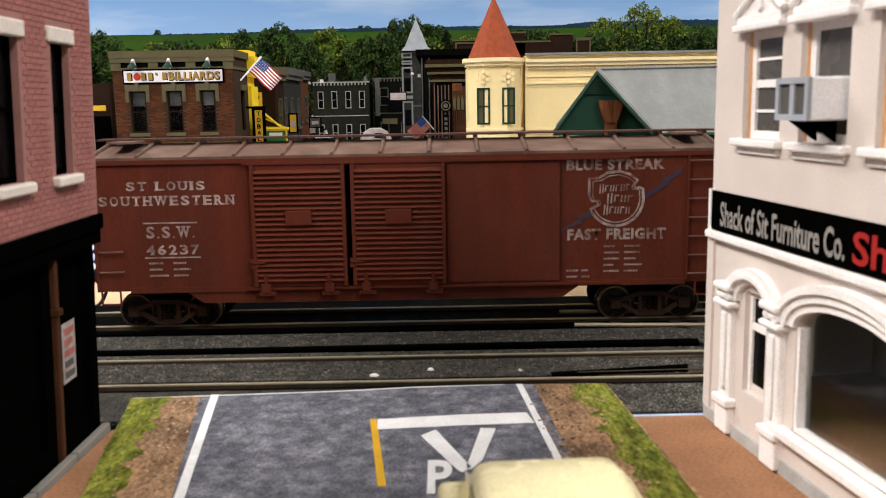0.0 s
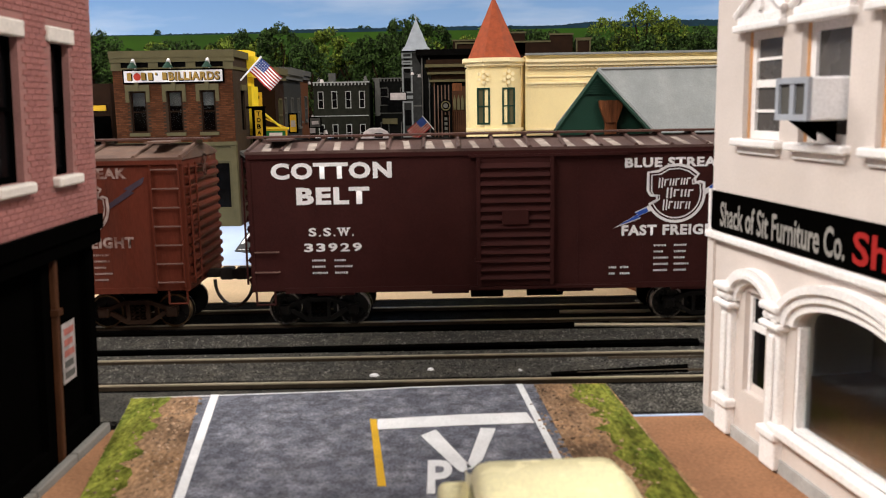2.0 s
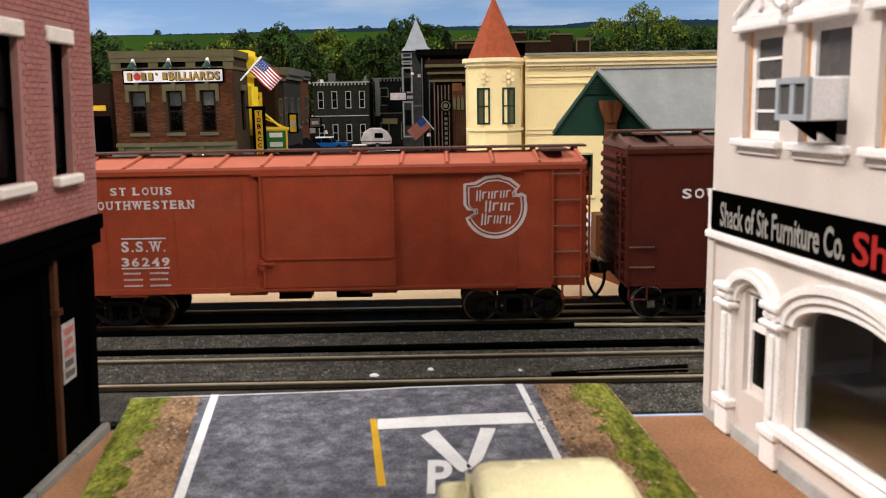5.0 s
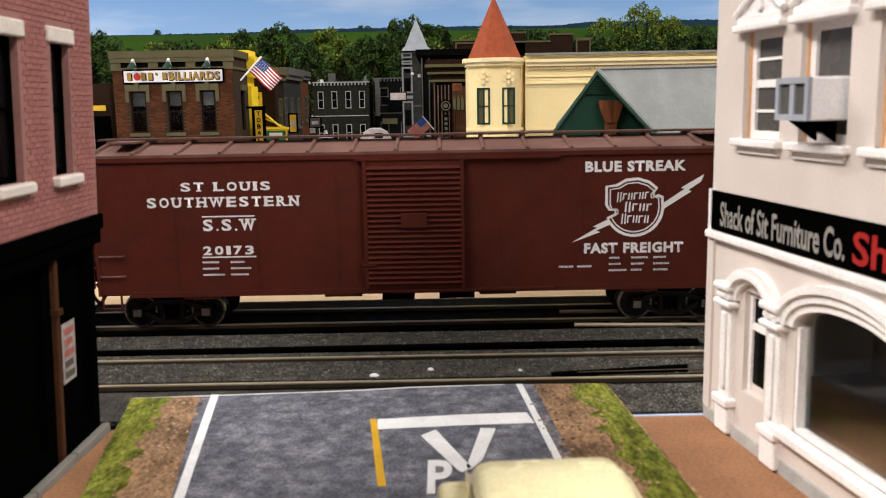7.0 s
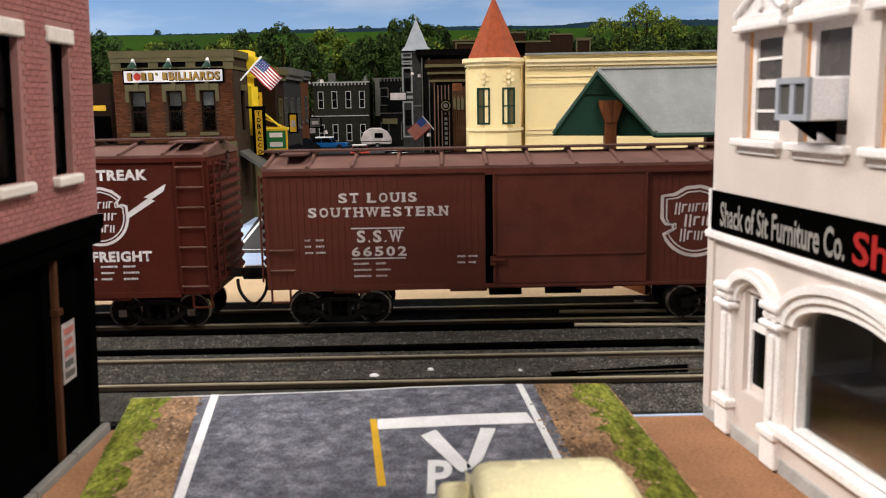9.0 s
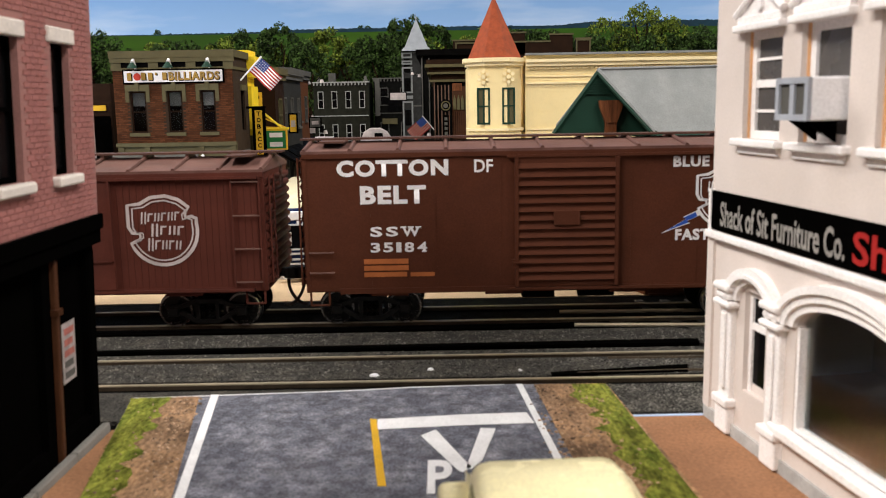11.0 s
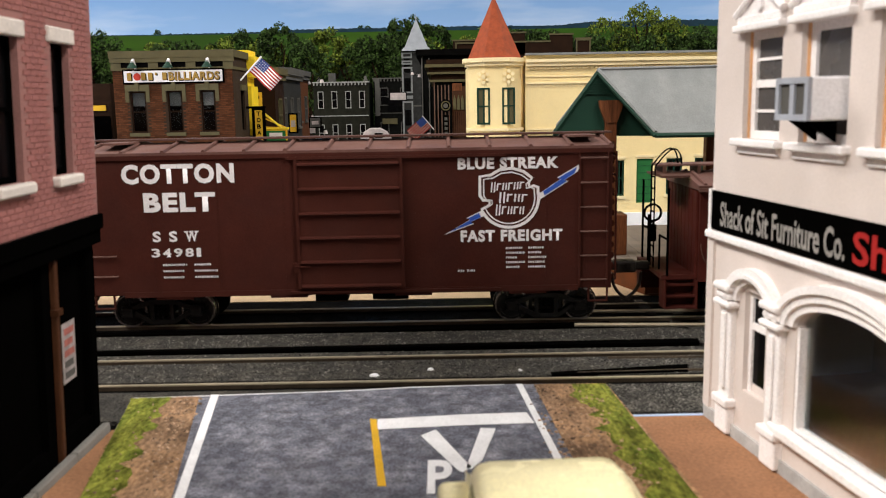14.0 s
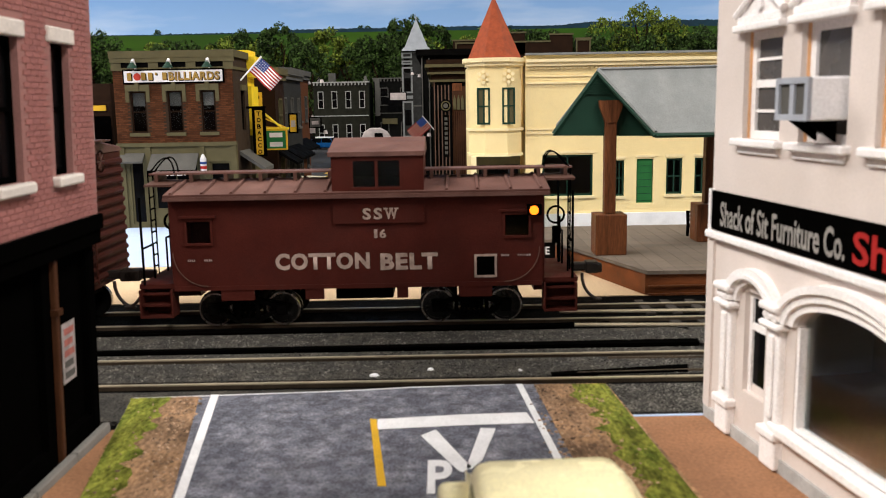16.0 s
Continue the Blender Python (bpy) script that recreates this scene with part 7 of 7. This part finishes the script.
def bus():
    b = thing("bus", -4.75, 30.9, -0.1, "vintage dark blue bus with cream roof and chrome front", "bus", rz=8)
    w, L = 1.2, 9.0
    hull = [(-w, 0.6), (-w * 0.8, 0.2), (-w * 0.4, 0.04), (w * 0.4, 0.04), (w * 0.8, 0.2), (w, 0.6), (w, L), (-w, L)]
    part("body", bevelled(prism(bmesh.new(), hull, 0.35, 2.62, "z"), 0.05), "bus_blue", b)
    bm = bmesh.new()
    rows = []
    for y, drop, k in ((0.1, 0.0, 0.5), (0.35, 0.2, 0.8), (0.9, 0.4, 0.95), (1.6, 0.48, 1.0), (L, 0.48, 1.0)):
        rows.append([bm.verts.new((w * k * c, y, 2.6 + drop * s)) for c, s in ((-1, 0), (-0.95, 0.45), (-0.6, 0.9), (0, 1), (0.6, 0.9), (0.95, 0.45), (1, 0))])
    for p, q in zip(rows, rows[1:]):
        for k in range(6):
            bm.faces.new((p[k], p[k + 1], q[k + 1], q[k]))
    bm.faces.new(rows[-1])
    part("roof", bm, "bus_cream", b, "cream domed roof", smooth=True)
    for x0, x1 in ((-0.92, -0.05), (0.05, 0.92)):
        ws = part("windscreen", boxes((x0, x1, -0.02, 0.1, 1.2, 2.02)), "window_dark", b)
        part("windscreen_frame", window_frame(x0 - 0.05, x1 + 0.05, 1.14, 2.08, -0.06, 0.0, 0.06), "silver", ws)
        # Pale bar on the glass, a highlight made as a solid piece.
        part("glint", boxes((x0 + 0.25, x0 + 0.32, -0.03, -0.02, 1.3, 1.8)), "letter_grey", ws)
    part("destination_sign", bevelled(boxes((-0.75, 0.75, -0.04, 0.1, 2.2, 2.52)), 0.04), "letter_white", b, "white destination sign")
    bm = boxes(*[(-0.4 + 0.2 * k, -0.27 + 0.2 * k, 0.0, 0.05, 2.08, 2.18) for k in range(4)])
    part("route_bar", bm, "letter_white", b)
    for z in (0.98, 0.78, 0.62):
        part("chrome_strip", boxes((-0.95, 0.95, -0.06, 0.1, z, z + 0.06)), "silver", b)
    part("grille", boxes((-0.5, 0.5, -0.1, 0.1, 0.36, 0.6)), "silver", b)
    part("front_bumper", bevelled(boxes((-1.15, 1.15, -0.18, 0.05, 0.12, 0.34)), 0.04), "silver", b)
    for s in (-1, 1):
        for z in (0.22, 0.48):
            part("headlight", disc(bmesh.new(), (s * 0.86, z + 0.02), 0.1, -0.24, -0.05), "letter_white", b)
        part("turn_lamp", disc(bmesh.new(), (s * 0.98, 0.9), 0.09, -0.02, 0.3), "yellow", b)
        bm = bmesh.new()
        rod(bm, (s * 1.15, 0.4, 2.0), (s * 1.42, 0.2, 1.95), 0.03), rod(bm, (s * 1.42, 0.2, 2.0), (s * 1.42, 0.2, 1.6), 0.07)
        part("mirror", bm, "silver", b)
        for k in range(6):
            y0 = 0.8 + k * 1.3
            fr = part("side_window", boxes((min(s * w, s * (w + 0.02)), max(s * w, s * (w + 0.02)), y0, y0 + 1.05, 1.35, 2.05)), "window_dark", b)
            part("window_rim", boxes((min(s * w, s * (w + 0.03)), max(s * w, s * (w + 0.03)), y0 + 1.08, y0 + 1.18, 1.3, 2.1)), "silver", fr)
        part("side_strip", boxes((min(s * w, s * (w + 0.03)), max(s * w, s * (w + 0.03)), 0.6, L, 1.08, 1.16)), "silver", b)
        for y0 in (1.8, 7.2):
            part("wheel", disc(bmesh.new(), (y0, 0.46), 0.46, s * 0.9, s * 1.24, "x"), "tyre", b)


bus()


def rescue_truck():
    t = thing("rescue_truck", 1.3, 40.9, -0.08, "lime-yellow and white rescue truck parked on the street", "truck", rz=0)
    bm = prism(bmesh.new(), [(-2.9, 0.5), (-2.85, 1.15), (-1.9, 1.35), (3.2, 1.4), (3.2, 0.5)], -1.0, 1.0, "y")
    part("body", bevelled(bm, 0.08), "lime", t)
    bm = prism(bmesh.new(), [(-2.2, 1.36), (-1.7, 2.1), (-0.6, 2.2), (-0.6, 1.36)], -0.92, 0.92, "y")
    cab = part("cab", bevelled(bm, 0.06), "paint_white", t, "white cab")
    part("cab_window", prism(bmesh.new(), [(-1.95, 1.5), (-1.6, 2.0), (-0.75, 2.05), (-0.75, 1.5)], -0.95, -0.92, "y"), "window_dark", cab)
    part("beacon", disc(bmesh.new(), (-1.2, 0), 0.12, 2.2, 2.45, "z"), "red", cab)
    part("box_body", bevelled(boxes((-0.55, 3.2, -1.0, 1.0, 1.38, 1.85)), 0.06), "lime", t)
    part("hose_bed", bevelled(boxes((-0.5, 3.15, -0.95, 0.95, 1.86, 2.3)), 0.05), "paint_white", t)
    part("black_stripe", boxes((-0.5, 3.2, -1.02, -1.0, 1.78, 1.84)), "black", t)
    for k in range(5):
        part("hose_coil", bevelled(boxes((0.0 + 0.55 * k, 0.4 + 0.55 * k, -0.6, 0.5, 2.25, 2.4)), 0.04), "letter_white", t)
    part("running_board", boxes((-2.6, 3.3, -1.08, -0.9, 0.42, 0.5)), "chrome", t)
    part("badge", disc(bmesh.new(), (-1.2, 1.0), 0.2, -1.03, -1.0), "navy", t)
    for x in (-2.2, 2.2):
        wh = part("wheel", disc(bmesh.new(), (x, 0.45), 0.47, -1.06, -0.8), "tyre", t)
        part("rim", disc(bmesh.new(), (x, 0.45), 0.24, -1.08, -1.06), "lime", wh)
        bm = bmesh.new()
        arc_band(bm, x, 0.45, 0.5, 0.62, -1.06, -0.9, 0, 180, 12)
        part("fender", bm, "lime", t)
    part("extinguisher", disc(bmesh.new(), (2.85, -1.1), 0.1, 0.9, 1.3, "z"), "red", t)


rescue_truck()


# ---- street signs ----
def hanging_sign(x, y, z, w, h, material, edge, label, bars):
    s = thing("projecting_sign", x, y, z, label, "sign", "signs over the street")
    part("board", boxes((-w / 2, w / 2, -0.06, 0.06, -h, 0)), material, s)
    part("rim", window_frame(-w / 2 - 0.06, w / 2 + 0.06, -h - 0.06, 0.06, -0.08, 0.08, 0.08), edge, s)
    for k in range(bars[0]):
        z0 = -h + h * (k + 0.25) / bars[0]
        part("sign_bar", boxes((-w * 0.32, w * 0.32, -0.075, -0.062, z0, z0 + h * 0.5 / bars[0])), bars[1], s)
    part("arm", path_rod([(-w / 2 - 1.2, 0, 0.25), (w / 2, 0, 0.12)], 0.05), edge, s)
    part("arm", path_rod([(-w / 2 - 1.2, 0, 1.2), (w / 2, 0, 0.15)], 0.04), edge, s)


ts = thing("tobacco_sign", -9.95, 48.8, 6.0, "tall black sign with a yellow field and letters one below another", "sign", "signs over the street")
part("board", boxes((-0.36, 0.36, -0.06, 0.06, -2.6, 0)), "black", ts)
part("field", boxes((-0.2, 0.2, -0.07, -0.06, -2.5, -0.1)), "yellow", ts)
for k, ch in enumerate("TOBACCO"):
    word(ch, ts, 0, -0.076, -0.28 - 0.345 * k, 0.22, 0.24, "black")
part("arm", boxes((-0.9, 0.4, -0.05, 0.05, 0.0, 0.12)), "black", ts)
hanging_sign(-9.4, 50.7, 4.75, 1.15, 1.05, "sign_green", "yellow", "green sign with white script", (2, "letter_white"))

# ---- printed backdrop: sky, field, wood ----
def backdrop():
    m = bpy.data.materials.new("sky_print")
    m.use_nodes = True
    nt = m.node_tree
    b = nt.nodes["Principled BSDF"]
    b.inputs["Roughness"].default_value = 0.8
    tc, sep = nt.nodes.new("ShaderNodeTexCoord"), nt.nodes.new("ShaderNodeSeparateXYZ")
    nt.links.new(tc.outputs["Object"], sep.inputs[0])
    ns = nt.nodes.new("ShaderNodeTexNoise")
    ns.inputs["Scale"].default_value, ns.inputs["Detail"].default_value = 9, 6
    mp = nt.nodes.new("ShaderNodeMapping")
    mp.inputs["Scale"].default_value = (0.4, 1, 2.2)
    nt.links.new(tc.outputs["Object"], mp.inputs["Vector"])
    nt.links.new(mp.outputs[0], ns.inputs["Vector"])
    r = nt.nodes.new("ShaderNodeMapRange")
    r.inputs[1].default_value, r.inputs[2].default_value = 0.2, 0.34
    nt.links.new(sep.outputs[2], r.inputs[0])
    cr = nt.nodes.new("ShaderNodeValToRGB")
    cr.color_ramp.elements[0].color, cr.color_ramp.elements[1].color = (0.27, 0.46, 0.78, 1), (0.1, 0.25, 0.57, 1)
    nt.links.new(r.outputs[0], cr.inputs[0])
    r2 = nt.nodes.new("ShaderNodeMapRange")
    r2.inputs[1].default_value, r2.inputs[2].default_value, r2.inputs[4].default_value = 0.46, 0.75, 0.5
    nt.links.new(ns.outputs["Fac"], r2.inputs[0])
    mx = nt.nodes.new("ShaderNodeMix")
    mx.data_type = "RGBA"
    mx.inputs[7].default_value = (0.75, 0.82, 0.92, 1)
    nt.links.new(r2.outputs[0], mx.inputs[0])
    nt.links.new(cr.outputs[0], mx.inputs[6])
    nt.links.new(mx.outputs[2], b.inputs["Base Color"])
    M["sky"] = m
    solid("backdrop_sky", boxes((-120, 120, 175, 175.5, -0.3, 60)), "sky", "printed blue sky backdrop with faint cloud", "backdrop", "structure")
    rng = random.Random(8)

    def strip(name, y, z_lo, prof, material, label):
        bm = bmesh.new()
        pts = [(x, prof(x)) for x in np.arange(-110, 110.1, 0.4)]
        prism(bm, [(-110, z_lo), *pts, (110, z_lo)], y, y + 0.2, "y")
        solid(name, bm, material, label, "backdrop", "structure")
    M["field"] = mat("field", (0.03, 0.08, 0.008), 0.9, var=0.25, scale=25, stretch=(0.2, 1, 1), stain=(0.05, 0.1, 0.01), amount=0.5)
    M["far_wood"] = mat("far_wood", (0.012, 0.035, 0.055), 0.9, var=0.3, scale=60)
    strip("far_wood", 174, 10, lambda x: 20.25 + 0.45 * min(1, max(0, (x + 38) / 8)) + 0.15 * noise.noise((x * 0.08, 0, 0)) + 0.3 * max(0, noise.noise((x * 0.9, 3, 0))) + 0.16 * noise.noise((x * 2.3, 4, 0)) + min(0.5, max(0, (x - 24) / 10)), "far_wood", "distant blue-green tree line")
    # Dark fill sheet behind the trees; the shade between them is its colour.
    M["wood_shade"] = mat("wood_shade", (0.008, 0.016, 0.005), 0.95, var=0.6, scale=90)
    strip("dark_wood", 169, 0, lambda x: 15.3 + 1.3 * noise.noise((x * 0.22, 5, 0)) + 0.9 * noise.noise((x * 0.9, 7, 0)) + (1.5 if -12 < x < 2 else 0) + (1.5 if x > 24 else 0), "wood_shade", "dark sheet behind the trees, the wood's shade put into its colour")
    strip("field", 173.5, 0, lambda x: 20.02 + 0.06 * noise.noise((x * 0.05, 2, 0)), "field", "sloping green farm field")


backdrop()
# Sun and gaps are coloured in: pale and dark leaves, wide random spread.
M["leaf"] = mat("leaf", (0.032, 0.06, 0.012), 0.8, var=0.4, scale=40, island=0.9)
M["leaf_sunlit"] = mat("leaf_sunlit", (0.12, 0.16, 0.02), 0.8, var=0.4, scale=40, island=0.9)


def tree(x, y, h, r, seed, light=False):
    rng = random.Random(seed)
    t = thing("tree", x, y, -0.08, "leafy green tree with sunlight put into its leaf colour" if light else "dense dark green tree", "tree", "trees behind the town")
    bm = bmesh.new()
    rod(bm, (0, 0, 0), (0.2, 0, h * 0.5), r * 0.07, 7)
    for k in range(5):
        w = rng.uniform(0, 6.28)
        rod(bm, (0.1, 0, h * 0.4), (r * 0.6 * math.cos(w), r * 0.4 * math.sin(w), h * rng.uniform(0.55, 0.85)), r * 0.03, 5)
    part("trunk", bm, "brown_wood", t)
    bm = bmesh.new()
    # rounded crown: lobes spread over an upright oval whose top is the tree's height
    mid, tall = h - min(h * 0.3, r * 1.25), min(h * 0.3, r * 1.25)
    lobes = [(0.0, 0.0, mid, r * 0.55), (rng.uniform(-0.2, 0.2) * r, 0.0, h - r * 0.38, r * 0.36)]
    for _ in range(20):
        w, up = rng.uniform(0, 6.28), rng.uniform(-1.0, 0.95)
        lr, out = r * rng.uniform(0.18, 0.34), math.sqrt(1 - up * up)
        lobes.append((r * 0.82 * out * math.cos(w), r * 0.5 * out * math.sin(w), mid + (tall - lr) * up, lr))
    for _ in range(4):
        lobes.append((rng.uniform(-0.6, 0.6) * r, rng.uniform(-0.3, 0.3) * r, mid - tall * rng.uniform(0.9, 1.6), r * 0.45))
    for lx, ly, lz, lr in lobes:
        for _ in range(130):
            d = Vector((rng.gauss(0, 1), rng.gauss(0, 1), rng.gauss(0, 1))).normalized() * lr * rng.uniform(0.55, 1.05)
            c = Vector((lx, ly, lz)) + d
            s = min(r, 3.5) * rng.uniform(0.03, 0.075)
            q = Euler((rng.uniform(0, 6.3), rng.uniform(0, 6.3), rng.uniform(0, 6.3))).to_matrix()
            bm.faces.new([bm.verts.new(c + q @ Vector(p)) for p in ((-s, -s * 0.6, 0), (s, -s * 0.6, s * 0.2), (s * 0.8, s * 0.7, 0), (-s * 0.7, s * 0.7, s * 0.25))])
    part("crown", bm, "leaf_sunlit" if light else "leaf", t)


def wood():
    rng = random.Random(12)
    for x, z, r in [(-61.5, 20.6, 4.2), (-58, 19.2, 3.6), (-64, 19.6, 4)]:
        tree(x, 162, z, r, int(x) + 400)
    for i in range(30):
        x = -50 + i * 2.5
        top = 18.4 + 0.9 * math.sin(i * 1.7) + rng.uniform(-1.0, 0.8)
        if i in (9, 10, 25):
            top += 1.5
        tree(x, 158 + rng.uniform(-4, 6), top, rng.uniform(3.2, 4.6), i + 50, light=rng.random() < 0.45)
    for x, z, r in [(-54.3, 21.4, 0.7), (-15.0, 21.5, 0.75), (-13.8, 21.4, 0.7), (-49.3, 20.6, 0.5)]:
        tree(x, 174.6, z, r, int(-x) + 700)
    tree(-35.2, 162, 20.4, 2.8, 731)
    for x, z, r in [(-4.4, 21.8, 3.4), (-7.8, 21.4, 3.2), (-0.8, 20.2, 3.4), (-12.5, 18.6, 3.6)]:
        tree(x, 160, z, r, int(x * 2) + 300)
    for x, z, r in [(31, 21.6, 5), (37.5, 23.8, 5.2), (34.5, 19.5, 6), (41.5, 21.6, 5), (47, 19.8, 5), (53, 19.4, 5)]:
        tree(x, 164, z, r, int(x) + 200, light=x < 45)
    for i in range(8):
        tree(22 + i * 5, 162, 18.5, 4.5, 500 + i)


wood()

# beside the billiard hall
sh = thing("brown_shed", -20.4, 50, -0.08, "dark brown shed beside the brick hall", "building", "main street blocks")
shell(sh, 0, 2.0, 4, 7.6, "brown_wood", roof="soot")
part("sign_strip", boxes((0.7, 1.7, -0.06, 0.0, 6.1, 6.4)), "yellow", sh)
part("dark_door", boxes((0.9, 1.9, -0.05, 0.0, 0.0, 5.8)), "black", sh)
wp = thing("white_case", -19.3, 48.6, -0.08, "tall white framed display case by the shed", "case")
part("case", bevelled(boxes((-0.35, 0.25, -0.4, 0.4, 0.0, 6.2)), 0.04), "letter_grey", wp)
part("case_glass", boxes((-0.3, 0.18, -0.43, -0.4, 4.2, 6.0)), "metal_roof", wp)



def motions():
    step = SPEED / 0.46
    for car, x in MOVERS:
        # the train checks for a moment just after 3.5 s and then runs on
        walk(car, [(t, pose((x - SPEED * t + CHECK * min(1, max(0, (t - 3.5) * 10))) * U, TRACK_Y * U, 0)) for t in (0, 0.1, 0.3, 1, 2, 3, 3.3, 3.4, 3.5, 3.6, 3.7, 3.8, 4, 5, 8, 12, 15, 15.7, 15.9, 16.0)])
    for ob, x in WHEELS:
        walk(ob, [(k / 10, pose(x * U, 0, 0.46 * U, 0, -math.degrees(step * k / 10), 0)) for k in range(161)])


motions()
